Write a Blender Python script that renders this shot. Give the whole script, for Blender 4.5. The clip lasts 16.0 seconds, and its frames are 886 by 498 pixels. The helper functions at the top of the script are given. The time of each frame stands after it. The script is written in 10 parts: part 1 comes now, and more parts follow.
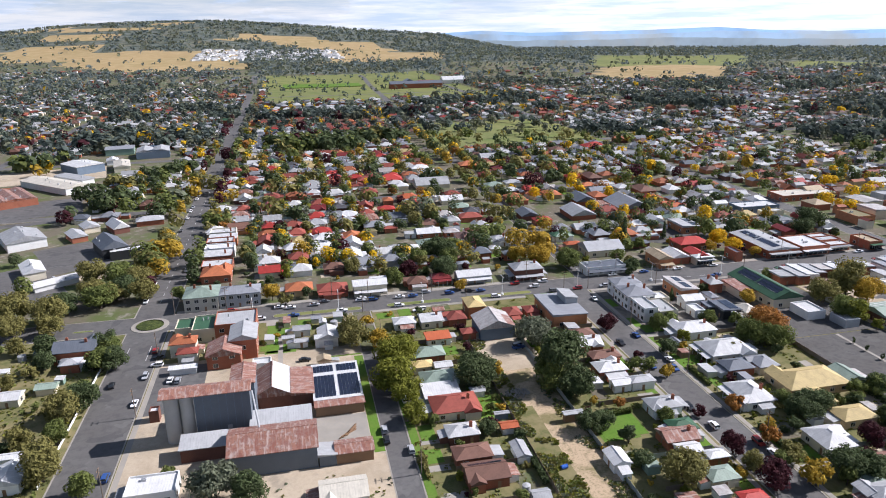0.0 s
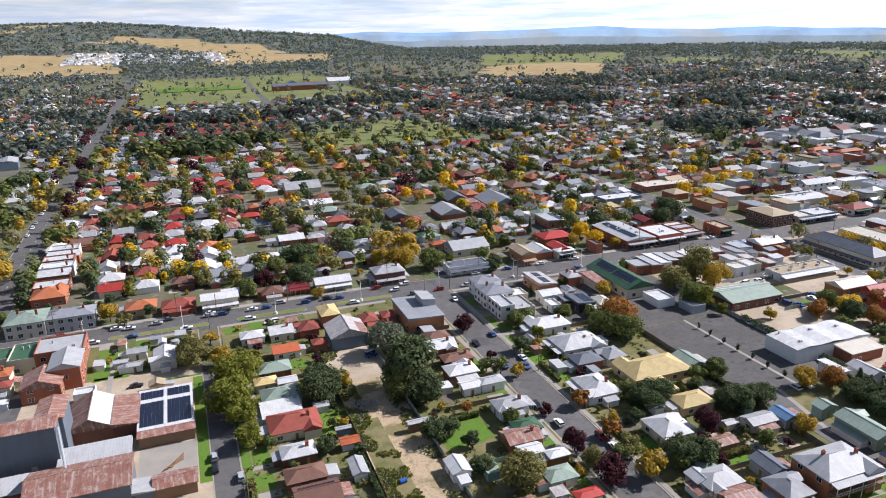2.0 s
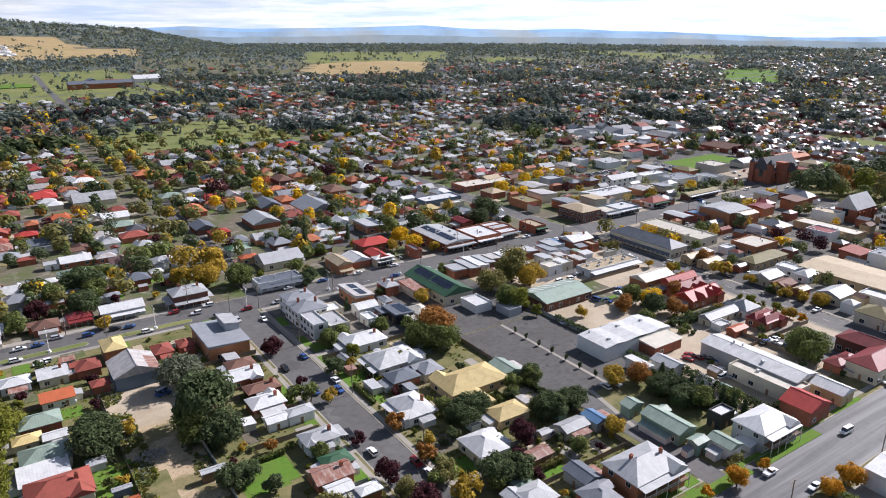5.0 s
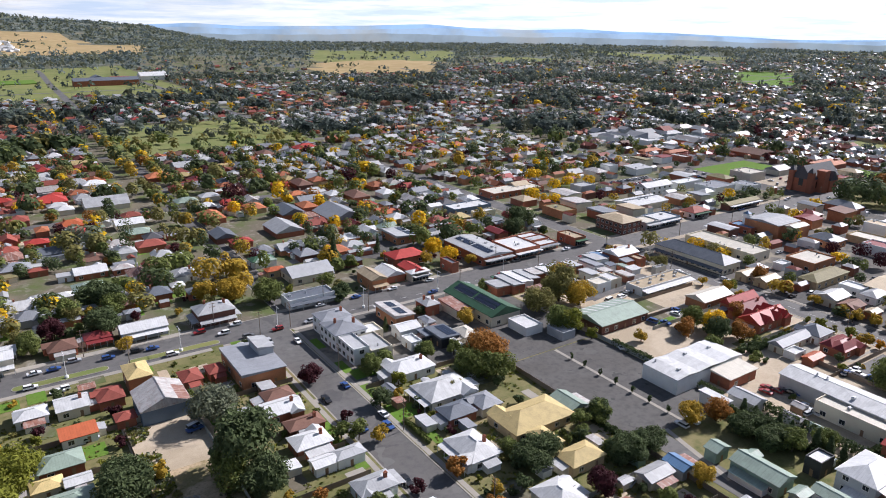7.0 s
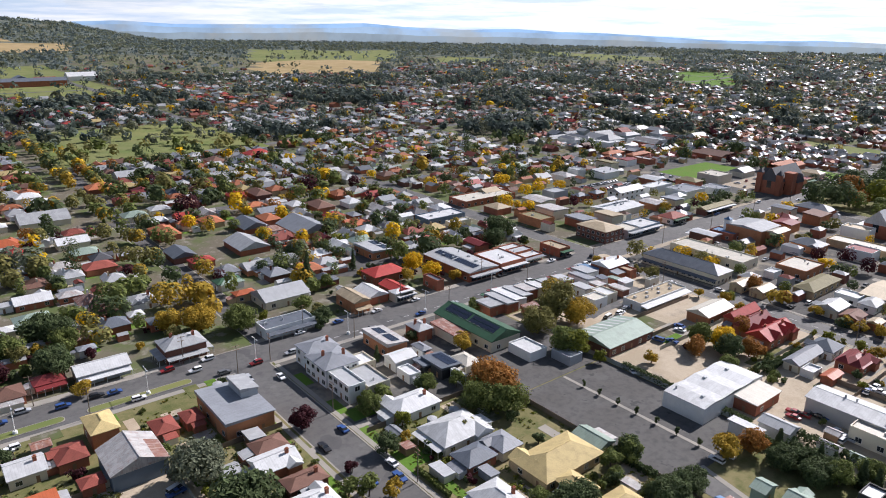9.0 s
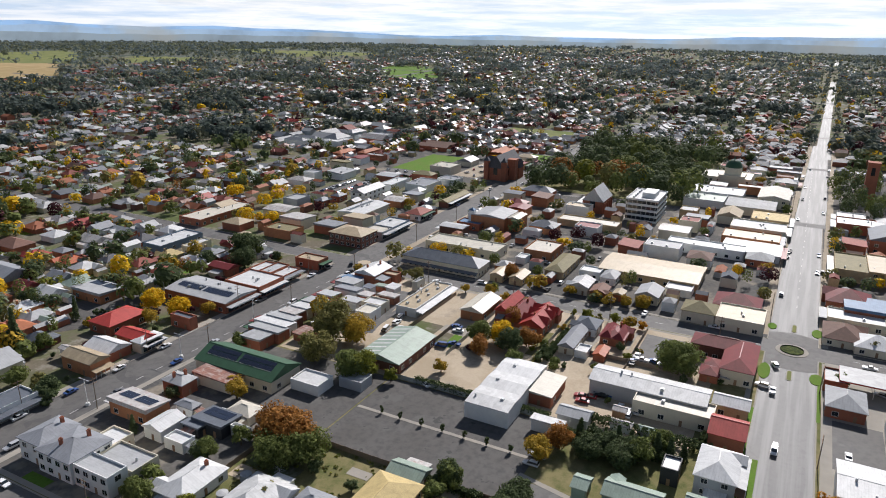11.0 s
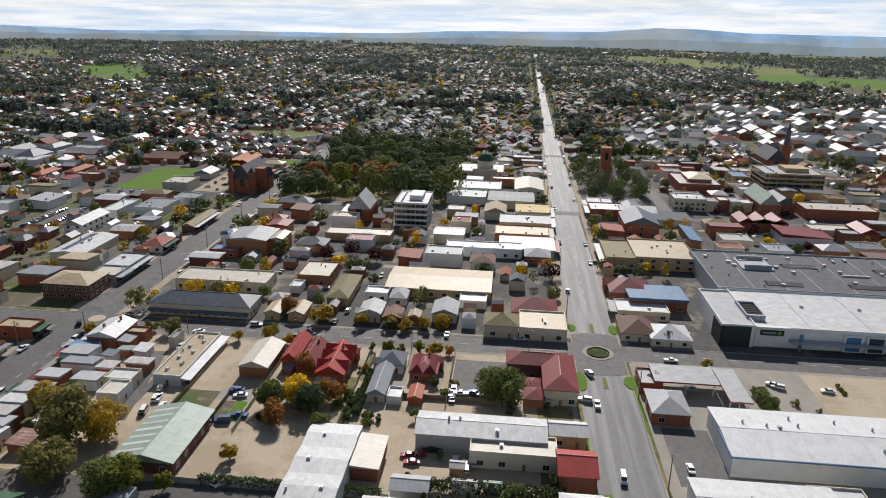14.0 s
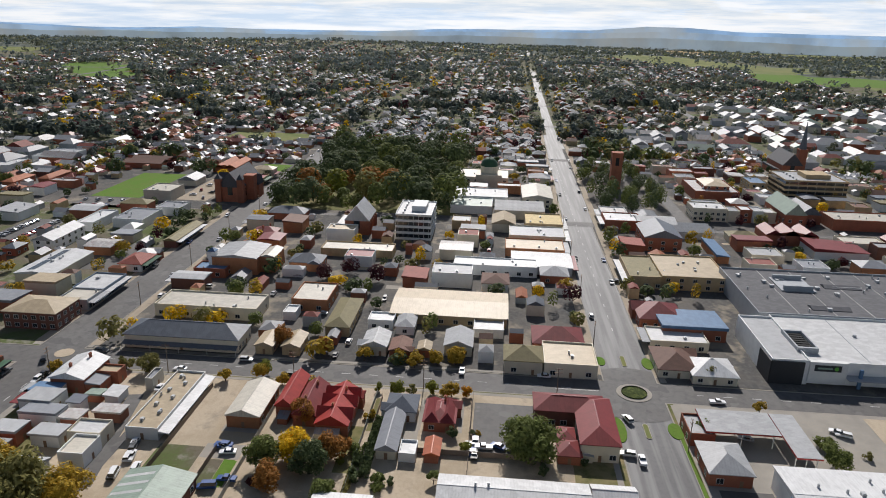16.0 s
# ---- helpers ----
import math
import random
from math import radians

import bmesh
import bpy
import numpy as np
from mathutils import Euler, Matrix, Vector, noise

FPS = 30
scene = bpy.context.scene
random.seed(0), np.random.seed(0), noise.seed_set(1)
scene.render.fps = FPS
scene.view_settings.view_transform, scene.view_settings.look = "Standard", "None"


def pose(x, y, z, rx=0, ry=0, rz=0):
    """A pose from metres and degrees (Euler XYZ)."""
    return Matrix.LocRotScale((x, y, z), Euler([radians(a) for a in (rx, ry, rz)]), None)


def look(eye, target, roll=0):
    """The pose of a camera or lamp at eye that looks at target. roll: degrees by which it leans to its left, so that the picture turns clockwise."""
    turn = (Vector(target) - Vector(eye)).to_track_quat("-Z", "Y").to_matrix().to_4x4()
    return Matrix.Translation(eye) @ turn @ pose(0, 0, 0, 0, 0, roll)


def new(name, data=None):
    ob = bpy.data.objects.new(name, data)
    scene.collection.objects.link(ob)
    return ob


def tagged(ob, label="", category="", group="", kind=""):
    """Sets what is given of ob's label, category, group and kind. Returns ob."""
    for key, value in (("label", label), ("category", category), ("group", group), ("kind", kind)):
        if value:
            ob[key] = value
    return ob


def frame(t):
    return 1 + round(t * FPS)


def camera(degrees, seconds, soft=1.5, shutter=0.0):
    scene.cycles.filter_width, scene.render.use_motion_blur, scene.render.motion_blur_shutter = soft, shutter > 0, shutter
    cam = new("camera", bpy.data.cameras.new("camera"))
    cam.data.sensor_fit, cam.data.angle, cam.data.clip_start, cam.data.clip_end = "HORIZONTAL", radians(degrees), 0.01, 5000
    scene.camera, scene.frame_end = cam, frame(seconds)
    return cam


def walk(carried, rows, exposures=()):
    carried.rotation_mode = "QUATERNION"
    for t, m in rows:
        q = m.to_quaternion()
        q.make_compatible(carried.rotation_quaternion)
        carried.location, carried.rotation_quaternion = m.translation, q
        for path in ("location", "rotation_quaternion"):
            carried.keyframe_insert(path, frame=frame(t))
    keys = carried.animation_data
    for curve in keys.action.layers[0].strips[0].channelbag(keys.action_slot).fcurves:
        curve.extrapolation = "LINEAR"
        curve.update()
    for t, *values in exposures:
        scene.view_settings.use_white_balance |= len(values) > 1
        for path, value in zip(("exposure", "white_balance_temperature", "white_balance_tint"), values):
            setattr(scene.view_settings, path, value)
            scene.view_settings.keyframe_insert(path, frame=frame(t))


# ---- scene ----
cam = camera(64.6, 16.0, soft=1.0)
METRES, EYE, TILT, LEAN, TURN = 225.8, 118.0, 0.0, 0.0, -12.0
ROWS = [
    (0.0, 0.0, 0.0, 0.0, -0.28, -17.77, 0.88),
    (0.5, 0.0185, 0.0219, -0.0037, -0.79, -17.76, 0.97),
    (1.0, 0.0425, 0.0373, -0.0076, -1.1, -17.75, 1.06),
    (1.5, 0.0707, 0.0433, -0.0099, -3.22, -17.76, 1.18),
    (2.0, 0.098, 0.0388, -0.011, -8.53, -17.85, 1.23),
    (2.5, 0.1257, 0.0299, -0.0119, -13.19, -17.95, 1.14),
    (3.0, 0.1522, 0.0289, -0.0122, -16.76, -18.01, 0.99),
    (3.5, 0.1676, 0.0385, -0.0114, -19.66, -18.05, 0.84),
    (4.0, 0.1724, 0.0554, -0.0109, -21.69, -18.11, 0.65),
    (6.5, 0.1365, 0.1932, -0.0134, -21.89, -18.2, -0.43),
    (7.0, 0.1242, 0.2249, -0.0132, -21.88, -18.22, -0.54),
    (7.5, 0.1112, 0.2569, -0.0133, -21.88, -18.23, -0.64),
    (8.0, 0.098, 0.2895, -0.0134, -21.86, -18.24, -0.74),
    (10.5, 0.0815, 0.4503, -0.0132, -44.27, -18.13, -0.88),
    (11.0, 0.0941, 0.4805, -0.0133, -50.28, -18.13, -0.89),
    (11.5, 0.1107, 0.5102, -0.0142, -56.21, -18.12, -0.9),
    (12.0, 0.1287, 0.5393, -0.0147, -60.88, -18.11, -1.14),
    (12.5, 0.1479, 0.5657, -0.0153, -64.8, -18.13, -1.15),
    (13.0, 0.1705, 0.5921, -0.0167, -68.99, -18.11, -1.18),
    (13.5, 0.1961, 0.6162, -0.0182, -71.08, -18.13, -1.17),
    (14.0, 0.2239, 0.6378, -0.0197, -72.31, -18.14, -1.19),
    (14.5, 0.2534, 0.658, -0.0207, -72.9, -18.19, -1.33),
    (15.0, 0.2839, 0.6777, -0.0225, -73.0, -18.24, -1.42),
    (15.5, 0.3148, 0.697, -0.0235, -73.1, -18.26, -1.35),
    (16.0, 0.3467, 0.7158, -0.024, -73.16, -18.28, -1.38),
]
walk(cam, [(t, pose(0, 0, EYE, TILT, LEAN, TURN) @ pose(METRES * x, METRES * y, METRES * z, 90 + pitch, roll, yaw)) for t, x, y, z, yaw, pitch, roll in ROWS],
     exposures=[(0.0, 0.46, 6100, 17), (4.0, 0.41, 6150, 17), (8.0, 0.38, 6150, 17), (11.0, 0.08, 6400, 13), (13.0, -0.10, 6500, 12), (16.0, -0.14, 6500, 12)])

# ---- sky and sun ----
SUN_AZ, SUN_EL = 88.0, 38.0     # degrees clockwise from +y, and above the horizon
world = bpy.data.worlds.new("sky")
scene.world = world
world.use_nodes = True
wn, wl = world.node_tree.nodes, world.node_tree.links
wn.clear()
sky = wn.new("ShaderNodeTexSky")
sky.sky_type, sky.sun_disc = 'NISHITA', False
sky.sun_elevation, sky.sun_rotation = radians(SUN_EL), radians(SUN_AZ)
sky.air_density, sky.dust_density = 1.0, 0.3
bg1 = wn.new("ShaderNodeBackground")
bg1.inputs[1].default_value = 0.058
wl.new(sky.outputs[0], bg1.inputs[0])
tc = wn.new("ShaderNodeTexCoord")
mp = wn.new("ShaderNodeMapping")
mp.inputs["Scale"].default_value = (1.0, 1.0, 4.5)
wl.new(tc.outputs["Generated"], mp.inputs[0])
cn = wn.new("ShaderNodeTexNoise")
cn.inputs["Scale"].default_value, cn.inputs["Detail"].default_value = 5.5, 9.0
cn.inputs["Roughness"].default_value = 0.62
wl.new(mp.outputs[0], cn.inputs[0])
cr = wn.new("ShaderNodeValToRGB")
cr.color_ramp.elements[0].position, cr.color_ramp.elements[1].position = 0.34, 0.52
wl.new(cn.outputs[0], cr.inputs[0])
bg2 = wn.new("ShaderNodeBackground")
shade = wn.new("ShaderNodeTexNoise")           # grey undersides among the white cloud
shade.inputs["Scale"].default_value, shade.inputs["Detail"].default_value, shade.inputs["Roughness"].default_value = 7.0, 9.0, 0.62
mp2 = wn.new("ShaderNodeMapping")
mp2.inputs["Scale"].default_value, mp2.inputs["Location"].default_value = (1.0, 1.0, 13.0), (3.1, 1.7, 0.4)
wl.new(tc.outputs["Generated"], mp2.inputs[0])
wl.new(mp2.outputs[0], shade.inputs[0])
tone = wn.new("ShaderNodeValToRGB")
tone.color_ramp.elements[0].position, tone.color_ramp.elements[1].position = 0.40, 0.60
tone.color_ramp.elements[0].color, tone.color_ramp.elements[1].color = (0.62, 0.75, 0.90, 1), (0.95, 0.98, 1.0, 1)
wl.new(shade.outputs[0], tone.inputs[0])
wl.new(tone.outputs[0], bg2.inputs[0])
toward = wn.new("ShaderNodeVectorMath")        # cloud is brighter on the sun's side
toward.operation = 'DOT_PRODUCT'
toward.inputs[1].default_value = (math.sin(radians(SUN_AZ)), math.cos(radians(SUN_AZ)), 0)
wl.new(tc.outputs["Generated"], toward.inputs[0])
glow = wn.new("ShaderNodeMapRange")
glow.inputs[1].default_value, glow.inputs[2].default_value, glow.inputs[3].default_value, glow.inputs[4].default_value = 0.0, 1.0, 0.68, 1.12
wl.new(toward.outputs["Value"], glow.inputs[0])
wl.new(glow.outputs[0], bg2.inputs[1])
mixw = wn.new("ShaderNodeMixShader")
sep = wn.new("ShaderNodeSeparateXYZ")
wl.new(tc.outputs["Generated"], sep.inputs[0])
low = wn.new("ShaderNodeMapRange")            # thick cloud near the horizon, broken cloud above
low.inputs[1].default_value, low.inputs[2].default_value, low.inputs[3].default_value, low.inputs[4].default_value = 0.05, 0.22, 1.0, 0.12
wl.new(sep.outputs[2], low.inputs[0])
cover = wn.new("ShaderNodeMath")
cover.operation = 'MULTIPLY'
wl.new(cr.outputs[0], cover.inputs[0])
wl.new(low.outputs[0], cover.inputs[1])
base = wn.new("ShaderNodeMapRange")
base.inputs[1].default_value, base.inputs[2].default_value, base.inputs[3].default_value, base.inputs[4].default_value = 0.0, 0.16, 0.97, 0.0
wl.new(sep.outputs[2], base.inputs[0])
most = wn.new("ShaderNodeMath")
most.operation = 'MAXIMUM'
wl.new(cover.outputs[0], most.inputs[0])
wl.new(base.outputs[0], most.inputs[1])
wl.new(most.outputs[0], mixw.inputs[0])
wl.new(bg1.outputs[0], mixw.inputs[1])
wl.new(bg2.outputs[0], mixw.inputs[2])
wout = wn.new("ShaderNodeOutputWorld")
wl.new(mixw.outputs[0], wout.inputs[0])

sun = new("sun", bpy.data.lights.new("sun", "SUN"))
sun.data.energy, sun.data.angle, sun.data.color = 5.3, radians(0.55), (1.0, 0.962, 0.915)
SUN_DIR = Vector((math.sin(radians(SUN_AZ)) * math.cos(radians(SUN_EL)), math.cos(radians(SUN_AZ)) * math.cos(radians(SUN_EL)), math.sin(radians(SUN_EL))))
sun.matrix_world = look(SUN_DIR * 3000, (0, 0, 0))

# ---- materials ----
MATS = {}


def shader(name, colour, rough=0.8, metal=0.0, grain=(), bump=0.0, bump_scale=5.0, vary=0.0, coord="Object", island=False, spec=0.4):
    """One procedural surface: colour; grain: rows of (scale, detail, low, high, colour, amount); vary: brightness by object."""
    if name in MATS:
        return MATS[name]
    m = bpy.data.materials.new(name)
    m.use_nodes = True
    n, l = m.node_tree.nodes, m.node_tree.links
    b = n["Principled BSDF"]
    b.inputs["Roughness"].default_value, b.inputs["Metallic"].default_value = rough, metal
    b.inputs["Specular IOR Level"].default_value = spec
    c = n.new("ShaderNodeTexCoord")
    if coord == "World":
        src = n.new("ShaderNodeNewGeometry").outputs["Position"]
    else:
        src = c.outputs[coord]
    rgb = n.new("ShaderNodeRGB")
    rgb.outputs[0].default_value = (*colour, 1)
    col = rgb.outputs[0]
    info = n.new("ShaderNodeObjectInfo")
    shift = n.new("ShaderNodeVectorMath")
    shift.operation = 'MULTIPLY_ADD'
    shift.inputs[1].default_value = (1, 1, 1)
    l.new(src, shift.inputs[0])
    rnd3 = n.new("ShaderNodeMath")
    rnd3.operation = 'MULTIPLY'
    rnd3.inputs[1].default_value = 0.0 if coord == "World" else 91.7
    l.new(info.outputs["Random"], rnd3.inputs[0])
    l.new(rnd3.outputs[0], shift.inputs[2])
    for scale, detail, low, high, tint, amount in grain:
        t = n.new("ShaderNodeTexNoise")
        t.inputs["Scale"].default_value, t.inputs["Detail"].default_value = scale, detail
        t.inputs["Roughness"].default_value = 0.6
        l.new(shift.outputs[0], t.inputs["Vector"])
        r = n.new("ShaderNodeMapRange")
        r.inputs[1].default_value, r.inputs[2].default_value, r.inputs[4].default_value = low, high, amount
        l.new(t.outputs[0], r.inputs[0])
        x = n.new("ShaderNodeMix")
        x.data_type = 'RGBA'
        x.inputs[7].default_value = (*tint, 1)
        l.new(r.outputs[0], x.inputs[0])
        l.new(col, x.inputs[6])
        col = x.outputs[2]
    if vary:
        h = n.new("ShaderNodeHueSaturation")
        r = n.new("ShaderNodeMapRange")
        r.inputs[3].default_value, r.inputs[4].default_value = 1 - vary, 1 + vary
        if island:
            g = n.new("ShaderNodeNewGeometry")
            l.new(g.outputs["Random Per Island"], r.inputs[0])
        else:
            l.new(info.outputs["Random"], r.inputs[0])
        l.new(r.outputs[0], h.inputs["Value"])
        l.new(col, h.inputs["Color"])
        col = h.outputs[0]
    l.new(col, b.inputs["Base Color"])
    if bump:
        t = n.new("ShaderNodeTexNoise")
        t.inputs["Scale"].default_value, t.inputs["Detail"].default_value = bump_scale, 4
        l.new(src, t.inputs["Vector"])
        u = n.new("ShaderNodeBump")
        u.inputs["Strength"].default_value, u.inputs["Distance"].default_value = bump, 0.05
        l.new(t.outputs[0], u.inputs["Height"])
        l.new(u.outputs[0], b.inputs["Normal"])
    MATS[name] = m
    return m


def ribs(m, period, depth, strength, dark):
    """Adds straight ribs or courses along the roof's slope (its UV) to a material."""
    n, l = m.node_tree.nodes, m.node_tree.links
    b = n["Principled BSDF"]
    c = n.new("ShaderNodeUVMap")
    s = n.new("ShaderNodeSeparateXYZ")
    l.new(c.outputs[0], s.inputs[0])
    f = n.new("ShaderNodeMath")
    f.operation = 'PINGPONG'
    f.inputs[1].default_value = period / 2
    l.new(s.outputs[0], f.inputs[0])
    u = n.new("ShaderNodeBump")
    u.inputs["Strength"].default_value, u.inputs["Distance"].default_value = strength, depth
    l.new(f.outputs[0], u.inputs["Height"])
    l.new(u.outputs[0], b.inputs["Normal"])
    r = n.new("ShaderNodeMapRange")
    r.inputs[1].default_value, r.inputs[2].default_value = 0.0, period * 0.08
    r.inputs[3].default_value, r.inputs[4].default_value = dark, 0.0
    l.new(f.outputs[0], r.inputs[0])
    old = b.inputs["Base Color"].links[0].from_socket
    x = n.new("ShaderNodeMix")
    x.data_type, x.blend_type = 'RGBA', 'MULTIPLY'
    x.inputs[7].default_value = (0.35, 0.33, 0.32, 1)
    l.new(r.outputs[0], x.inputs[0])
    l.new(old, x.inputs[6])
    l.new(x.outputs[2], b.inputs["Base Color"])
    return m


def sheet_streaks(m, colour, rust):
    """Sheets of slightly different age, and wash marks that run down the slope."""
    n, l = m.node_tree.nodes, m.node_tree.links
    b = n["Principled BSDF"]
    uv = n.new("ShaderNodeUVMap")
    for scale, low, high, tint, amount in (((1.1, 0.16, 1), 0.52, 0.62, (0.46, 0.37, 0.33) if rust > 0.5 else tuple(v * 0.80 for v in colour), 0.75 if rust > 0.2 else 0.38), ((0.42, 0.27, 1), 0.50, 0.56, (0.20, 0.075, 0.055) if rust > 0.5 else tuple(min(0.85, v * 1.15) for v in colour), 0.6 if rust > 0.2 else 0.35), ((3.5, 0.3, 1), 0.5, 0.7, tuple(v * 0.6 for v in colour), 0.5 if rust > 0.2 else 0.25)):
        s = n.new("ShaderNodeMapping")
        s.inputs["Scale"].default_value = scale
        l.new(uv.outputs[0], s.inputs[0])
        t = n.new("ShaderNodeTexNoise")
        t.inputs["Scale"].default_value, t.inputs["Detail"].default_value = 1.0, 5
        l.new(s.outputs[0], t.inputs["Vector"])
        r = n.new("ShaderNodeMapRange")
        r.inputs[1].default_value, r.inputs[2].default_value, r.inputs[4].default_value = low, high, amount
        l.new(t.outputs[0], r.inputs[0])
        x = n.new("ShaderNodeMix")
        x.data_type = 'RGBA'
        x.inputs[7].default_value = (*tint, 1)
        l.new(r.outputs[0], x.inputs[0])
        l.new(b.inputs["Base Color"].links[0].from_socket, x.inputs[6])
        l.new(x.outputs[2], b.inputs["Base Color"])


def iron(name, colour, rust=0.0, rough=0.52):
    key = "iron_" + name
    if key not in MATS:
        g = [(0.25, 3, 0.4, 0.75, tuple(v * 0.72 for v in colour), 0.6), (2.0, 4, 0.5, 0.8, tuple(v * 0.6 for v in colour), 0.5)]
        if rust:
            k = 0.5 + 0.5 * (rust > 0.5)
            g += [(0.6, 6, 0.64 - 0.32 * rust, 0.76 - 0.26 * rust, (0.28, 0.12, 0.08), 0.92 * k), (1.6, 5, 0.48, 0.66, (0.17, 0.075, 0.055), 0.65 * k), (5.0, 4, 0.55, 0.7, (0.40, 0.26, 0.20), 0.5)]
        ribs(shader(key, colour, rough, 0.0, g, vary=0.16, spec=0.25 if rust > 0.5 else 0.28), 0.76, 0.04, 0.35, 0.30)
        sheet_streaks(MATS[key], colour, rust)
    return MATS[key]


def tile(name, colour):
    key = "tile_" + name
    if key not in MATS:
        ribs(shader(key, colour, 0.75, 0.0, [(0.5, 4, 0.4, 0.7, tuple(v * 0.6 for v in colour), 0.6), (5.0, 3, 0.45, 0.7, tuple(min(1, v * 1.35) for v in colour), 0.5)], vary=0.18), 0.33, 0.05, 0.5, 0.45)
    return MATS[key]


def brick(name, colour):
    return shader("brick_" + name, colour, 0.85, 0.0, [(0.35, 4, 0.4, 0.7, tuple(v * 0.6 for v in colour), 0.6), (6.0, 3, 0.4, 0.7, tuple(min(1, v * 1.4) for v in colour), 0.45)], 0.3, 8.0, vary=0.15)


def paint(name, colour, rough=0.65):
    return shader("paint_" + name, colour, rough, 0.0, [(0.3, 4, 0.45, 0.8, tuple(v * 0.7 for v in colour), 0.5), (3.0, 4, 0.5, 0.8, tuple(v * 0.8 for v in colour), 0.5)], 0.1, 6.0, vary=0.08)


ROOFS = {
    "white": iron("white", (0.60, 0.60, 0.595)), "zinc": iron("zinc", (0.40, 0.405, 0.41)), "grey": iron("grey", (0.25, 0.26, 0.28)),
    "slate": iron("slate", (0.13, 0.145, 0.17)), "rust": iron("rust", (0.40, 0.33, 0.30), 1.0), "patchy": iron("patchy", (0.46, 0.445, 0.43), 0.35),
    "red": iron("red", (0.40, 0.05, 0.04)), "maroon": iron("maroon", (0.20, 0.032, 0.032)), "orange": iron("orange", (0.46, 0.12, 0.05)),
    "green": iron("green", (0.045, 0.11, 0.06)), "sage": iron("sage", (0.28, 0.35, 0.29)), "cream": iron("cream", (0.55, 0.51, 0.43)),
    "blue": iron("blue", (0.10, 0.19, 0.32)), "tan": iron("tan", (0.44, 0.35, 0.23)), "mall": iron("mall", (0.15, 0.15, 0.158), rough=0.85),
    "terracotta": tile("terracotta", (0.40, 0.13, 0.055)), "redtile": tile("red", (0.27, 0.065, 0.045)), "browntile": tile("brown", (0.17, 0.085, 0.06)),
    "sand": tile("sand", (0.52, 0.40, 0.18)), "olive": tile("olive", (0.20, 0.17, 0.08)), "darktile": tile("dark", (0.085, 0.085, 0.095)),
}
WALLS = {
    "brick": brick("red", (0.33, 0.115, 0.065)), "dark": brick("dark", (0.16, 0.07, 0.05)), "orange": brick("orange", (0.42, 0.18, 0.085)),
    "blond": brick("blond", (0.48, 0.36, 0.21)), "cream": paint("cream", (0.66, 0.60, 0.47)), "white": paint("white", (0.76, 0.76, 0.74)),
    "grey": paint("grey", (0.36, 0.38, 0.40)), "blue": paint("blue", (0.14, 0.19, 0.25)), "steel": paint("steel", (0.135, 0.16, 0.19)),
    "green": paint("green", (0.22, 0.32, 0.26)), "black": paint("black", (0.03, 0.032, 0.036)), "stone": paint("stone", (0.52, 0.49, 0.42)),
    "concrete": paint("concrete", (0.47, 0.46, 0.44)), "timber": paint("timber", (0.25, 0.15, 0.085)),
}
GLASS = shader("glass", (0.025, 0.03, 0.035), 0.08, 0.0, spec=0.8)
FRAME = paint("frame", (0.70, 0.69, 0.65))
DARK = shader("dark_opening", (0.02, 0.02, 0.02), 0.9)
PV = shader("solar_cell", (0.012, 0.016, 0.032), 0.15, 0.0, [(1.0, 2, 0.4, 0.7, (0.02, 0.028, 0.055), 0.6)], spec=0.7)
ALU = shader("aluminium", (0.46, 0.47, 0.48), 0.55, 0.4)
ASPHALT = shader("asphalt", (0.110, 0.103, 0.097), 0.75, 0.0, [(0.035, 5, 0.4, 0.7, (0.15, 0.146, 0.142), 0.8), (0.4, 6, 0.45, 0.75, (0.05, 0.05, 0.053), 0.6), (0.085, 2, 0.60, 0.615, (0.062, 0.061, 0.062), 0.55), (0.13, 2, 0.63, 0.645, (0.16, 0.155, 0.148), 0.5), (9.0, 3, 0.4, 0.7, (0.11, 0.11, 0.11), 0.35)], 0.3, 12.0, coord="World", spec=0.3)
ASPHALT_NEW = shader("asphalt_dark", (0.10, 0.094, 0.088), 0.8, 0.0, [(0.05, 5, 0.4, 0.7, (0.125, 0.121, 0.117), 0.8), (0.5, 6, 0.45, 0.75, (0.045, 0.045, 0.048), 0.6), (0.1, 2, 0.60, 0.612, (0.12, 0.116, 0.11), 0.5), (0.2, 3, 0.64, 0.66, (0.05, 0.049, 0.05), 0.7)], 0.3, 12.0, coord="World", spec=0.15)
STREAKED = shader("asphalt_worn_glare", (0.098, 0.097, 0.098), 0.58, 0.0, [(0.035, 5, 0.4, 0.7, (0.13, 0.128, 0.126), 0.6), (0.5, 6, 0.45, 0.75, (0.06, 0.06, 0.064), 0.6)], 0.2, 12.0, coord="World", spec=0.24)
CONCRETE = shader("concrete", (0.34, 0.31, 0.265), 0.85, 0.0, [(0.12, 5, 0.4, 0.7, (0.25, 0.235, 0.21), 0.8), (1.4, 5, 0.45, 0.75, (0.29, 0.28, 0.26), 0.6)], 0.2, 6.0, coord="World", spec=0.1)
GRAVEL = shader("gravel", (0.43, 0.35, 0.255), 0.95, 0.0, [(0.05, 6, 0.46, 0.60, (0.30, 0.235, 0.155), 0.85), (0.11, 6, 0.56, 0.66, (0.20, 0.175, 0.14), 0.7), (0.8, 6, 0.45, 0.75, (0.33, 0.27, 0.19), 0.6), (14.0, 3, 0.4, 0.7, (0.60, 0.52, 0.40), 0.4)], 0.5, 10.0, coord="World")
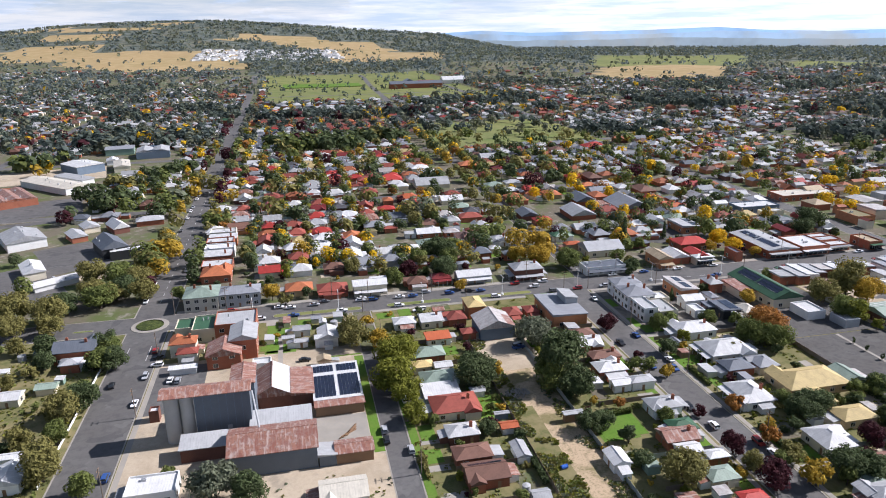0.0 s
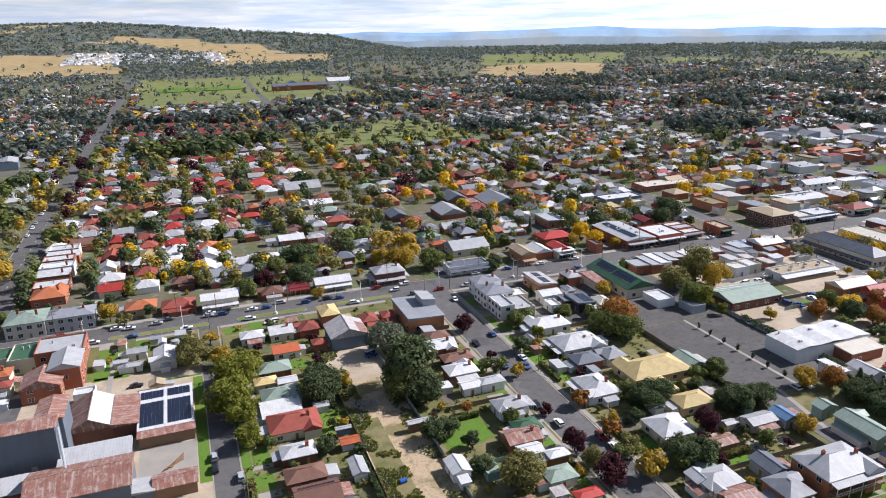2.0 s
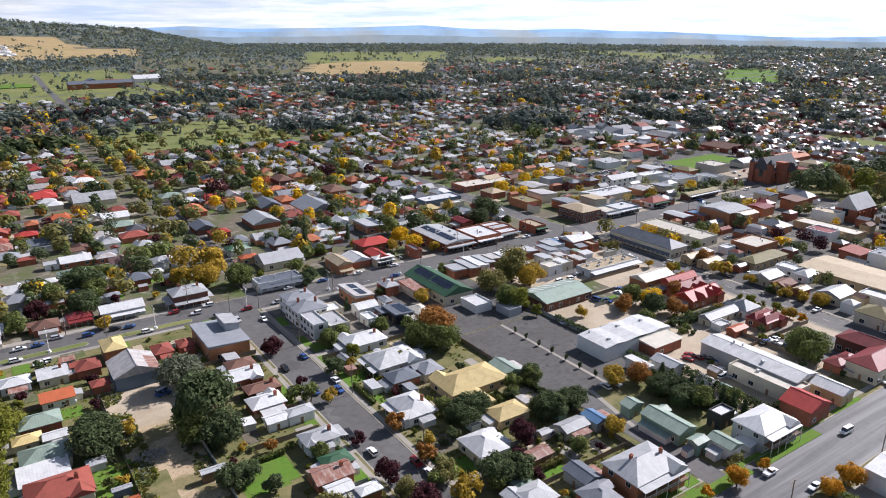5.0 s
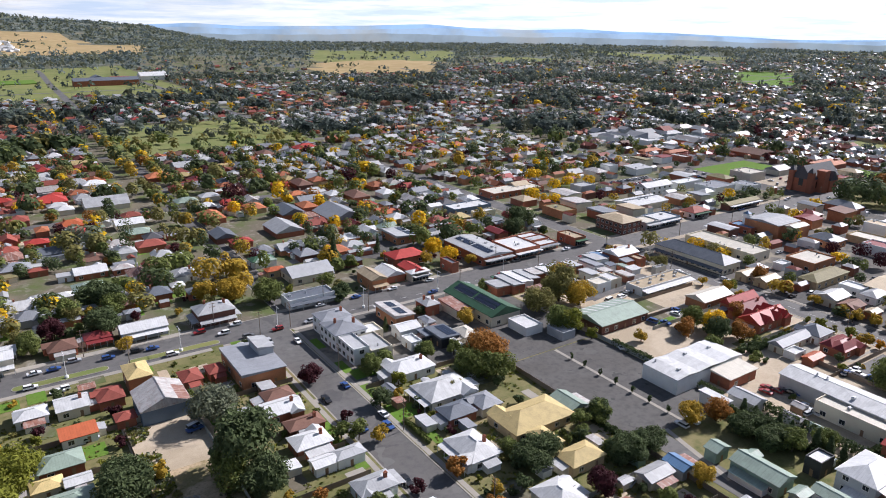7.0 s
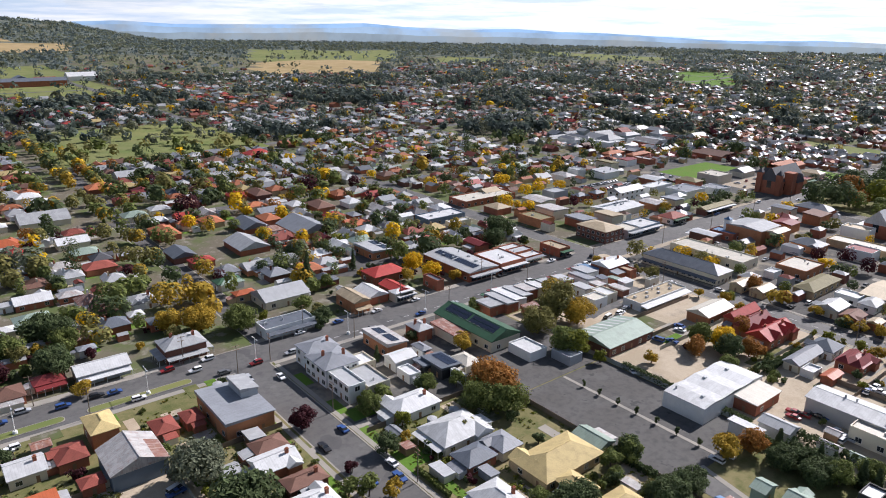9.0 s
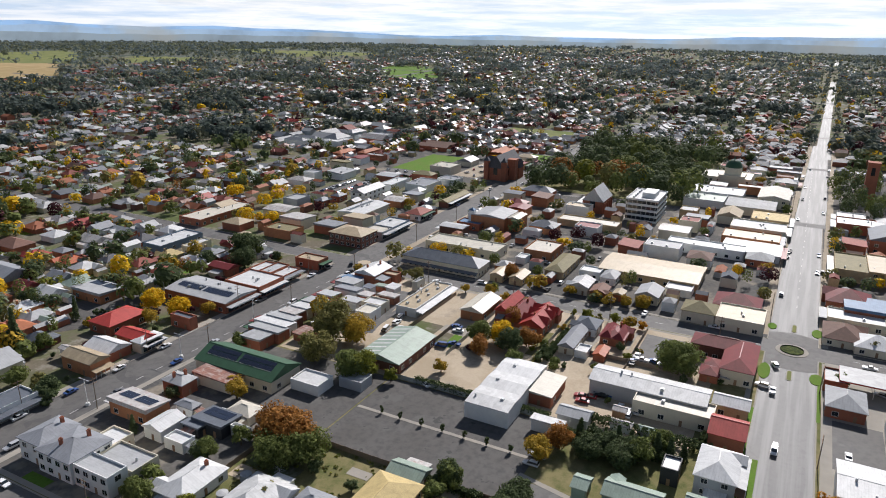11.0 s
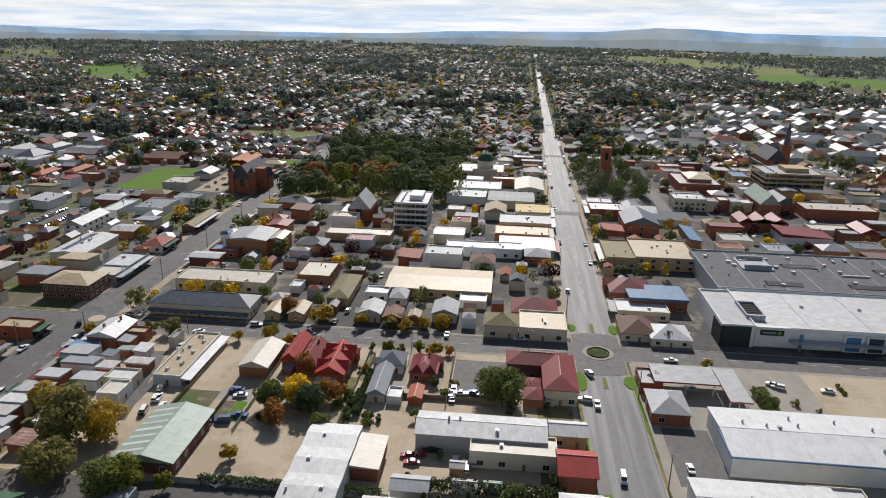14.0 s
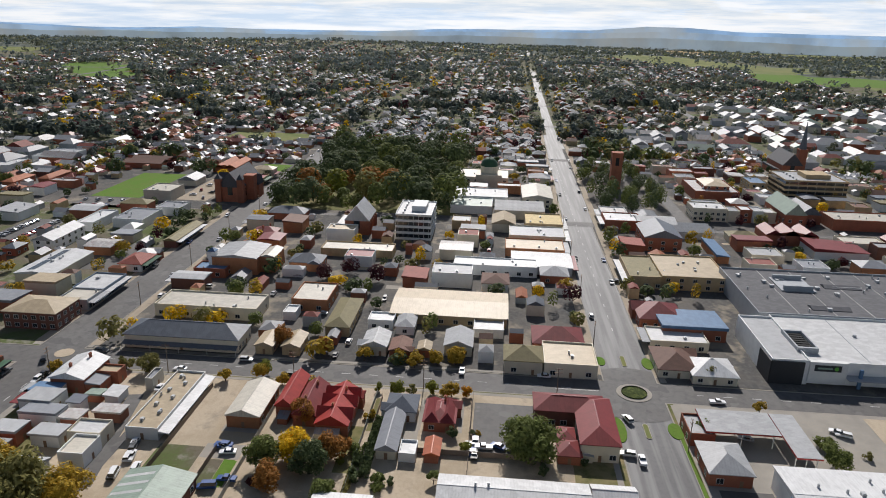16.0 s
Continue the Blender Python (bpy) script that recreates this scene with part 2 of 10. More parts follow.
TOWNYARD = shader("town_yard", (0.13, 0.12, 0.108), 0.9, 0.0, [(0.035, 4, 0.45, 0.55, (0.085, 0.084, 0.083), 0.9), (0.05, 5, 0.54, 0.62, (0.30, 0.26, 0.20), 0.8), (0.6, 6, 0.45, 0.75, (0.17, 0.165, 0.155), 0.6)], 0.2, 6.0, coord="World", spec=0.1)
TRACK = shader("dirt_track", (0.45, 0.34, 0.225), 0.95, 0.0, [(0.07, 6, 0.51, 0.60, (0.17, 0.15, 0.065), 0.85), (0.3, 6, 0.54, 0.66, (0.25, 0.20, 0.12), 0.8), (1.5, 5, 0.5, 0.7, (0.10, 0.11, 0.04), 0.6)], 0.5, 8.0, coord="World", spec=0.1)
GRASS = shader("grass", (0.15, 0.145, 0.06), 0.95, 0.0, [(0.03, 5, 0.42, 0.66, (0.26, 0.21, 0.115), 0.85), (0.25, 6, 0.45, 0.7, (0.055, 0.085, 0.02), 0.7), (2.5, 5, 0.5, 0.75, (0.24, 0.20, 0.11), 0.5)], 0.5, 4.0, coord="World", spec=0.1)
LAWN = shader("lawn", (0.105, 0.20, 0.028), 0.95, 0.0, [(0.12, 5, 0.4, 0.7, (0.14, 0.18, 0.045), 0.8), (1.2, 5, 0.45, 0.75, (0.075, 0.145, 0.022), 0.7)], 0.5, 5.0, coord="World", spec=0.1)
YARD = shader("yard", (0.15, 0.13, 0.098), 0.95, 0.0, [(0.045, 5, 0.44, 0.60, (0.095, 0.125, 0.042), 0.95), (0.16, 5, 0.55, 0.66, (0.27, 0.25, 0.21), 0.75), (1.0, 6, 0.45, 0.75, (0.10, 0.09, 0.05), 0.6)], 0.5, 4.0, coord="World", spec=0.1)
DRY = shader("dry_grass", (0.35, 0.255, 0.13), 0.95, 0.0, [(0.004, 5, 0.4, 0.65, (0.30, 0.23, 0.11), 0.9), (0.03, 6, 0.45, 0.7, (0.46, 0.35, 0.19), 0.6)], coord="World", spec=0.1)
PASTURE = shader("pasture", (0.175, 0.185, 0.075), 0.95, 0.0, [(0.004, 5, 0.4, 0.65, (0.21, 0.21, 0.075), 0.9), (0.03, 6, 0.45, 0.7, (0.09, 0.15, 0.035), 0.7)], coord="World", spec=0.1)
# The grey-blue base has distance haze over the far woods mixed in.
WOODS = shader("woods_floor", (0.145, 0.16, 0.14), 0.95, 0.0, [(0.006, 6, 0.52, 0.66, (0.20, 0.165, 0.09), 0.8), (0.03, 6, 0.42, 0.6, (0.05, 0.065, 0.045), 0.9)], coord="World", spec=0.1)
LOWPLANT = shader("low_planting", (0.045, 0.06, 0.02), 0.95, 0.0, [(0.8, 5, 0.45, 0.6, (0.10, 0.12, 0.035), 0.9), (3.0, 5, 0.5, 0.7, (0.02, 0.03, 0.012), 0.8)], 1.0, 3.0, coord="World", spec=0.1)
BARK = shader("bark", (0.11, 0.085, 0.065), 0.95, 0.0, [(3.0, 4, 0.4, 0.7, (0.06, 0.045, 0.035), 0.7)], 0.5, 6.0)
PAVING = shader("sandy_paving", (0.37, 0.31, 0.235), 0.85, 0.0, [(0.2, 5, 0.4, 0.7, (0.28, 0.235, 0.18), 0.8), (1.6, 4, 0.45, 0.7, (0.42, 0.36, 0.29), 0.5)], 0.2, 6.0, coord="World", spec=0.1)
PAINTLINE = shader("road_paint", (0.46, 0.455, 0.44), 0.7, 0.0, [(2.0, 4, 0.5, 0.8, (0.2, 0.2, 0.2), 0.9)], coord="World")


def leaf(name, colour):
    m = shader("leaf_" + name, colour, 0.85, 0.0, [(0.5, 3, 0.4, 0.7, tuple(v * 0.6 for v in colour), 0.7)], vary=0.26, island=True, coord="World", spec=0.2)
    n, l = m.node_tree.nodes, m.node_tree.links
    b = n["Principled BSDF"]
    t = n.new("ShaderNodeBsdfTranslucent")          # light that comes through the leaves
    l.new(b.inputs["Base Color"].links[0].from_socket, t.inputs[0])
    x = n.new("ShaderNodeMixShader")
    x.inputs[0].default_value = 0.32
    l.new(b.outputs[0], x.inputs[1])
    l.new(t.outputs[0], x.inputs[2])
    l.new(x.outputs[0], n["Material Output"].inputs[0])
    return m


# The gum tones are far foliage with distance haze mixed into the colour.
LEAVES = {"green": leaf("green", (0.165, 0.195, 0.055)), "dark": leaf("dark", (0.095, 0.125, 0.052)), "olive": leaf("olive", (0.235, 0.215, 0.07)), "grey": leaf("grey", (0.18, 0.20, 0.13)),
          "yellow": leaf("yellow", (0.76, 0.50, 0.02)), "gold": leaf("gold", (0.46, 0.31, 0.04)), "orange": leaf("orange", (0.36, 0.165, 0.04)), "plum": leaf("plum", (0.075, 0.022, 0.028)), "amber": leaf("amber", (0.56, 0.27, 0.02)),
          "lime": leaf("lime", (0.20, 0.21, 0.03)), "haze_blue": leaf("haze_blue", (0.15, 0.185, 0.175)), "gum_haze_green": leaf("gum_haze_green", (0.125, 0.155, 0.12)), "gum_haze_dark": leaf("gum_haze_dark", (0.09, 0.115, 0.10)), "gum_haze_olive": leaf("gum_haze_olive", (0.165, 0.175, 0.115))}


def wear_glare_streaks(m):
    """Pale streaks along x: wheel wear, and sun glare put into the colour."""
    n, l = m.node_tree.nodes, m.node_tree.links
    b = n["Principled BSDF"]
    g = n.new("ShaderNodeNewGeometry")
    s = n.new("ShaderNodeMapping")
    s.inputs["Scale"].default_value = (0.016, 0.42, 1.0)
    l.new(g.outputs["Position"], s.inputs[0])
    t = n.new("ShaderNodeTexNoise")
    t.inputs["Scale"].default_value, t.inputs["Detail"].default_value = 1.0, 5
    l.new(s.outputs[0], t.inputs["Vector"])
    r = n.new("ShaderNodeMapRange")
    r.inputs[1].default_value, r.inputs[2].default_value, r.inputs[4].default_value = 0.46, 0.64, 0.9
    l.new(t.outputs[0], r.inputs[0])
    old = b.inputs["Base Color"].links[0].from_socket
    x = n.new("ShaderNodeMix")
    x.data_type = 'RGBA'
    x.inputs[7].default_value = (0.19, 0.188, 0.185, 1)
    l.new(r.outputs[0], x.inputs[0])
    l.new(old, x.inputs[6])
    l.new(x.outputs[2], b.inputs["Base Color"])


wear_glare_streaks(STREAKED)

# ---- building tools ----
rng = random.Random(7)


def mesh_of(name, verts, faces, mats, idx=None, uvs=None, smooth=False):
    me = bpy.data.meshes.new(name)
    me.from_pydata(verts, [], faces)
    for m in mats:
        me.materials.append(m)
    if idx is not None:
        me.polygons.foreach_set("material_index", idx)
    if uvs is not None:
        layer = me.uv_layers.new(name="UVMap")
        layer.data.foreach_set("uv", [c for uv in uvs for c in uv])
    if smooth:
        me.polygons.foreach_set("use_smooth", [True] * len(faces))
    me.update()
    return me


def child(name, me, parent, at=(0, 0, 0), turn=0.0, label=""):
    ob = new(name, me)
    ob.parent = parent
    ob.matrix_local = pose(*at, 0, 0, turn)
    if label:
        ob["label"] = label
    return ob


BOXF = [(0, 3, 2, 1), (4, 5, 6, 7), (0, 1, 5, 4), (1, 2, 6, 5), (2, 3, 7, 6), (3, 0, 4, 7)]


class Solid:
    """Gathers boxes, prisms and faces of one part into one mesh."""

    def __init__(self):
        self.v, self.f, self.uv = [], [], []

    def face(self, pts, uv=None):
        k = len(self.v)
        self.v += [tuple(p) for p in pts]
        self.f.append(tuple(range(k, k + len(pts))))
        self.uv += uv if uv else [(p[0], p[1]) for p in pts]
        return self

    def box(self, x0, y0, z0, x1, y1, z1):
        c = [(x0, y0, z0), (x1, y0, z0), (x1, y1, z0), (x0, y1, z0), (x0, y0, z1), (x1, y0, z1), (x1, y1, z1), (x0, y1, z1)]
        for f in BOXF:
            self.face([c[i] for i in f])
        return self

    def tube(self, a, b, ra, rb, n=8):
        a, b = Vector(a), Vector(b)
        q = (b - a).to_track_quat("Z", "Y")
        ring = [q @ Vector((math.cos(6.2832 * i / n), math.sin(6.2832 * i / n), 0)) for i in range(n)]
        lo, hi = [a + p * ra for p in ring], [b + p * rb for p in ring]
        for i in range(n):
            j = (i + 1) % n
            self.face([lo[i], lo[j], hi[j], hi[i]])
        self.face(hi)
        self.face(lo[::-1])
        return self

    def mesh(self, name, mat):
        return mesh_of(name, self.v, self.f, [mat], uvs=self.uv)


def gauss(x, y, cx, cy, sx, sy, h):
    return h * math.exp(-((x - cx) / sx) ** 2 - ((y - cy) / sy) ** 2)


def hgt(x, y):
    """The height of the land."""
    d = math.hypot(x - 150, y - 200)
    k = min(1.0, max(0.0, (d - 900) / 900))
    if k == 0:
        return 0.0
    h = gauss(x, y, -500, 4150, 1000, 1150, 116) + gauss(x, y, -1500, 4100, 900, 900, 55) + gauss(x, y, 500, 4400, 1100, 700, 45) + gauss(x, y, 2500, 800, 850, 800, 24)
    h += gauss(x, y, 3300, 3600, 1500, 1500, 12) + gauss(x, y, 2100, 3900, 1500, 900, 16)
    h += 9 * noise.noise(Vector((x, y, 0)) / 700) + 6 * noise.noise(Vector((x, y, 5)) / 220)
    az = math.degrees(math.atan2(x, y))
    v = min(1.0, max(0.0, (d - 2500) / 1500)) * min(1.0, max(0.0, (az - 12) / 6))     # the land falls to a valley before the ranges
    return k * k * (3 - 2 * k) * max(h, -4) * (1 - 0.8 * v) - 42 * v


# ---- the ground, one sheet to the horizon ----
def land_kind(x, y):
    az, d = math.degrees(math.atan2(x, y)), math.hypot(x, y)
    n = noise.noise(Vector((x, y, 3)) / 600) + 0.5 * noise.noise(Vector((x, y, 9)) / 220)
    if -40 < x < 345 and 1190 < y < 1850:
        return 2
    if 24.5 < az < 33.5 and 1600 < d < 2020:
        return 1
    if 24 < az < 35 and 2020 < d < 2750:
        return 1 if n > 0.25 else 2
    if d < 1450:
        return 0
    if az < -3:
        near = 2150 + 90 * max(0.0, -11.5 - az) + 180 * n
        return 0 if d < near else (1 if d < 3050 + 250 * n else (1 if n > 0.3 else 3))
    if az < 3:
        return 0 if d < 1900 else (1 if n > 0.3 and d > 2300 else 3)
    if az < 12:
        return 1 if 2350 + 120 * n < d < 2900 or n > 0.42 and d > 2000 else 3
    if 38 < az < 43 and 2050 < d < 2300:
        return 2
    if az < 60 and not (55.6 < az < 59.4 and d < 1880):
        return 3 if d > 2300 and n < 0.35 else (2 if d > 2300 else 0)
    if 55.6 < az < 59.4 and 1500 < d < 1880:
        return 4
    if 103 < az < 113 and 1640 < d < 1900 or 106 < az < 113 and 1310 < d < 1450:
        return 4
    if az > 92 and d > 1330 + 45 * max(0.0, 114 - az) + 150 * n:
        return 2 if n > 0.05 else (1 if n < -0.45 else 3)
    if d > 3100 or (az > 88 and d > 2300):
        return 2 if n > 0.15 else (1 if n < -0.3 else 3)
    return 0


def ground_sheet():
    steps = sorted({-5200, -4000, -3000, -2000, -1400, -1000} | set(range(-700, 5300, 50)))
    n = len(steps)
    verts = [(x, y, hgt(x, y)) for y in steps for x in steps]
    faces, idx = [], []
    for j in range(n - 1):
        for i in range(n - 1):
            faces.append((j * n + i, j * n + i + 1, (j + 1) * n + i + 1, (j + 1) * n + i))
            idx.append(land_kind((steps[i] + steps[i + 1]) / 2, (steps[j] + steps[j + 1]) / 2))
    return new("ground", mesh_of("ground", verts, faces, [YARD, DRY, PASTURE, WOODS, LAWN], idx, smooth=True))


tagged(ground_sheet(), "town ground of grass, bare soil and dry paddocks up to wooded hills", "ground", kind="structure")


CREST = [(-60, 90), (-20, 90), (11, 58), (15, 73), (19, 57), (25, 61), (28.5, 67), (32.8, 78), (36, 58), (40, 47), (44.5, 57), (47.5, 44), (51, 41), (55, 27), (58.5, 15), (62, 15), (65.5, 25), (70, 17),
         (75, 18), (79.5, 22), (83.5, 42), (86, 47), (90, 50), (94.6, 56), (97, 74), (98.8, 90), (102, 87), (105, 71), (110, 70), (116, 73), (130, 68)]


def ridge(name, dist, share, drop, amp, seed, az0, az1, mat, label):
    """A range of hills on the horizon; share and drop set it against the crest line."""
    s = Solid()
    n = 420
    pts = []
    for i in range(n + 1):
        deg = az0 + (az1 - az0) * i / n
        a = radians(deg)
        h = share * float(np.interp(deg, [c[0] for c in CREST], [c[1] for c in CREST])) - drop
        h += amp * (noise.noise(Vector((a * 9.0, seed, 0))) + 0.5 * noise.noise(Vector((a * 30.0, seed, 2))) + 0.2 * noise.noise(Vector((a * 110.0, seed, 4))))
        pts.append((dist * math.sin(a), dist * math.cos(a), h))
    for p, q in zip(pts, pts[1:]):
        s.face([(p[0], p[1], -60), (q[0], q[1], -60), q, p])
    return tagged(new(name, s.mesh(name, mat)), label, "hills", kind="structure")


# Aerial haze is mixed into the hill colour, which also glows to stay pale.
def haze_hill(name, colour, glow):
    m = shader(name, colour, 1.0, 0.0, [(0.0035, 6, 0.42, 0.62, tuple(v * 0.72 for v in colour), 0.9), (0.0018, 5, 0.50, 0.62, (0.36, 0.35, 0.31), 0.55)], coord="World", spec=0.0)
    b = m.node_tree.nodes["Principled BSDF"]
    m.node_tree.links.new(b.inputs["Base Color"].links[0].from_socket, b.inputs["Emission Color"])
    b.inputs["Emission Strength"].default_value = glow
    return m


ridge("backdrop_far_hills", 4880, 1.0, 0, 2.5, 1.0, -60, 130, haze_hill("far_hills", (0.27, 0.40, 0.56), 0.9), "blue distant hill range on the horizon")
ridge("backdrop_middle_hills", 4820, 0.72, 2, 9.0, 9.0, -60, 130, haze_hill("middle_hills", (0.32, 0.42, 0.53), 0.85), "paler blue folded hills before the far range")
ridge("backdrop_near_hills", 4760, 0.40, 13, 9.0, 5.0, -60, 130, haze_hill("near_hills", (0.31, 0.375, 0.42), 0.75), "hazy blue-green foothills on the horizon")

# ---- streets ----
XS = {"a": -64.0, "d": 121.5, "f": 314.0}     # streets that run along y
YS = {"r": 95.0, "b": 290.5}                   # streets that run along x


def strip(name, along, at, lo, hi, half, z, mat, step=None, slope=0.0):
    """A road strip; along 'x' or 'y', centred on at, from lo to hi; slope: sideways metres per metre from lo."""
    step = step or (hi - lo)
    n = max(1, round((hi - lo) / step))
    v, f = [], []
    for i in range(n + 1):
        u = lo + (hi - lo) * i / n
        for side in (-half, half):
            w = at + side + slope * max(0.0, u - 400)
            x, y = (u, w) if along == "x" else (w, u)
            v.append((x, y, hgt(x, y) + z))
    for i in range(n):
        q = (2 * i, 2 * i + 2, 2 * i + 3, 2 * i + 1)
        f.append(q if along == "x" else q[::-1])
    return mesh_of(name, v, f, [mat])


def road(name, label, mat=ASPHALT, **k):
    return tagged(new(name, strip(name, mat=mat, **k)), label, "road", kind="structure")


road("road_main_south", "wide grey asphalt main road with streaks of wear and painted glare", STREAKED, along="x", at=95, lo=-300, hi=840, half=8.6, z=0.05, step=20, slope=-0.0145)
road("road_main_east", "narrower grey asphalt road running out through the suburbs", STREAKED, along="x", at=95, lo=840, hi=2600, half=5.2, z=0.05, step=40, slope=-0.0145)
road("road_main_north", "wide grey asphalt shopping street", along="x", at=290.5, lo=-400, hi=720, half=8.2, z=0.06, step=50)
road("road_west", "straight grey asphalt avenue running out of town", along="y", at=-64, lo=-150, hi=2300, half=7.8, z=0.07, step=50, slope=-0.008)
road("road_middle", "grey asphalt residential street with parked cars", ASPHALT, along="y", at=121.5, lo=-150, hi=290, half=6.2, z=0.075)
road("road_middle_north", "grey asphalt residential street lined with trees", ASPHALT, along="y", at=135, lo=290, hi=1800, half=5.0, z=0.075, step=50, slope=0.03)
road("road_east", "grey asphalt side street with parked cars", ASPHALT, along="y", at=314, lo=-400, hi=1500, half=6.0, z=0.08, step=50)
road("road_lane", "narrow dead-end asphalt lane", ASPHALT, along="y", at=23.3, lo=-100, hi=243, half=3.6, z=0.085)
for i, yy in enumerate((490, 690, 890, 1090, 1290)):
    road("road_cross", "grey asphalt cross street between house blocks", along="x", at=yy, lo=-900, hi=1700, half=4.6, z=0.09 + 0.03 * (yy > 900), step=50)
for i, xx in enumerate((-262, -460, 508, 704, 900, 1096, 1292, 1488, 1684)):
    road("road_side", "grey asphalt side street between house blocks", along="y", at=xx, lo=-300, hi=1500, half=4.6, z=0.095 + 0.03 * (xx > 900), step=50)
for i, yy in enumerate((-100, -290)):
    road("road_cross_south", "grey asphalt cross street between house blocks", along="x", at=yy, lo=100, hi=1900, half=4.6, z=0.1, step=50)


def disc(name, x, y, r, z, mat, n=40, label="", ry=None):
    v = [(x + r * math.cos(6.2832 * i / n), y + (ry or r) * math.sin(6.2832 * i / n), z) for i in range(n)]
    return tagged(new(name, mesh_of(name, v, [tuple(range(n))], [mat])), label, "road", kind="structure")


def pad(name, x0, y0, x1, y1, z, mat, label, category="ground", drop=0.3):
    """A raised slab of ground with upright edges, as behind a kerb."""
    s = Solid().box(x0, y0, z - drop, x1, y1, z)
    return tagged(new(name, s.mesh(name, mat)), label, category, kind="structure")


def kerb_ring(x0, y0, x1, y1, w=0.45, z=0.17):
    """Concrete kerb and footpath round a block."""
    s = Solid()
    s.box(x0, y0, 0, x1, y0 + w, z).box(x0, y1 - w, 0, x1, y1, z).box(x0, y0 + w, 0, x0 + w, y1 - w, z).box(x1 - w, y0 + w, 0, x1, y1 - w, z)
    return tagged(new("kerb", s.mesh("kerb", CONCRETE)), "pale concrete kerb round a town block", "kerb", kind="structure")


def footpath(x0, y0, x1, y1):
    return pad("footpath", x0, y0, x1, y1, 0.197, CONCRETE, "pale concrete footpath beside the street", "pavement")


# blocks: outer edges lie on the kerbs
BLOCKS = [(-56.2, 103.6, 19.7, 282.3), (26.9, 103.6, 115.3, 282.3), (127.7, 103.6, 308.0, 282.3), (320.0, 103.6, 503.4, 282.3), (320.0, -95.4, 503.4, 86.4), (127.7, -95.4, 308.0, 86.4),
          (-56.2, 298.7, 130, 485.4), (140, 298.7, 308, 485.4), (320, 298.7, 503.4, 485.4), (-257, 298.7, -71.8, 485.4), (-257, 103.6, -71.8, 282.3)]
for x0, y0, x1, y1 in BLOCKS:
    pad("town_block", x0 + 0.45, y0 + 0.45, x1 - 0.45, y1 - 0.45, 0.15, GRASS if y0 < 200 else YARD, "town block ground of lawn, soil and paths")
    kerb_ring(x0, y0, x1, y1)

# two roundabouts
disc("road_roundabout_west", -64, 289, 21, 0.10, ASPHALT, label="asphalt roundabout circle")
disc("road_roundabout_east", 313, 95, 17, 0.11, ASPHALT, label="asphalt roundabout circle")


def roundabout(x, y, r, green):
    e = tagged(new("roundabout_island"), "round traffic island with pale kerb and low planting", "traffic island")
    e.location = (x, y, 0.1)
    n = 40
    for nm, ra, rb, z, m in (("kerb_ring", r * 0.72, r, 0.16, CONCRETE), ("planting", 0, r * 0.72, 0.5, green)):
        s = Solid()
        for i in range(n):
            a, b = 6.2832 * i / n, 6.2832 * (i + 1) / n
            c, d = (math.cos(a), math.sin(a)), (math.cos(b), math.sin(b))
            s.face([(ra * c[0], ra * c[1], z), (rb * c[0], rb * c[1], z if nm == "kerb_ring" else 0.15), (rb * d[0], rb * d[1], z if nm == "kerb_ring" else 0.15), (ra * d[0], ra * d[1], z)])
            s.face([(rb * c[0], rb * c[1], 0), (rb * d[0], rb * d[1], 0), (rb * d[0], rb * d[1], z), (rb * c[0], rb * c[1], z)])
        child(nm, s.mesh(nm, m), e)
    return e


roundabout(-64, 289, 7.5, LOWPLANT)
roundabout(313, 95, 5.6, LOWPLANT)

# ---- kinds of things ----
def uv_slope(pts):
    """u along the eave, v up the slope, in metres."""
    p = [Vector(q) for q in pts]
    e = (p[1] - p[0]).normalized()
    return [((q - p[0]).dot(e), (q - p[0] - e * (q - p[0]).dot(e)).length) for q in p]


def roof_mesh(w, d, kind, rise, over, mat, ridge_x, fascia=0.22):
    """A closed roof over a w x d plan, eaves at z 0: 'hip', 'gable', 'skillion' or 'flat'."""
    s = Solid()
    a, b = w / 2 + over, d / 2 + over
    if not ridge_x:
        a, b = b, a
    def put(pts):
        pts = pts if ridge_x else [(-y, x, z) for x, y, z in pts]
        s.face(pts, uv_slope(pts))
    e = [(-a, -b, 0), (a, -b, 0), (a, b, 0), (-a, b, 0)]
    lo = [(x, y, -fascia) for x, y, _ in e]
    if kind == "hip":
        k = max(a - b, 0.02)
        p, q = (-k, 0, rise), (k, 0, rise)
        put([e[0], e[1], q, p]); put([e[2], e[3], p, q]); put([e[1], e[2], q]); put([e[3], e[0], p])
    elif kind == "gable":
        p, q = (-a, 0, rise), (a, 0, rise)
        put([e[0], e[1], q, p]); put([e[2], e[3], p, q]); put([e[1], e[2], q]); put([e[3], e[0], p])
    elif kind == "skillion":
        hi = [(-a, b, rise), (a, b, rise)]
        put([e[0], e[1], hi[1], hi[0]]); put([e[2], e[3], hi[0], hi[1]]); put([e[1], e[2], hi[1]]); put([e[3], e[0], hi[0]])
    else:
        put(e)
    for i in range(4):
        j = (i + 1) % 4
        put([lo[i], lo[j], e[j], e[i]])
    put(lo[::-1])
    return s.mesh("roof", mat)


CACHE = {}


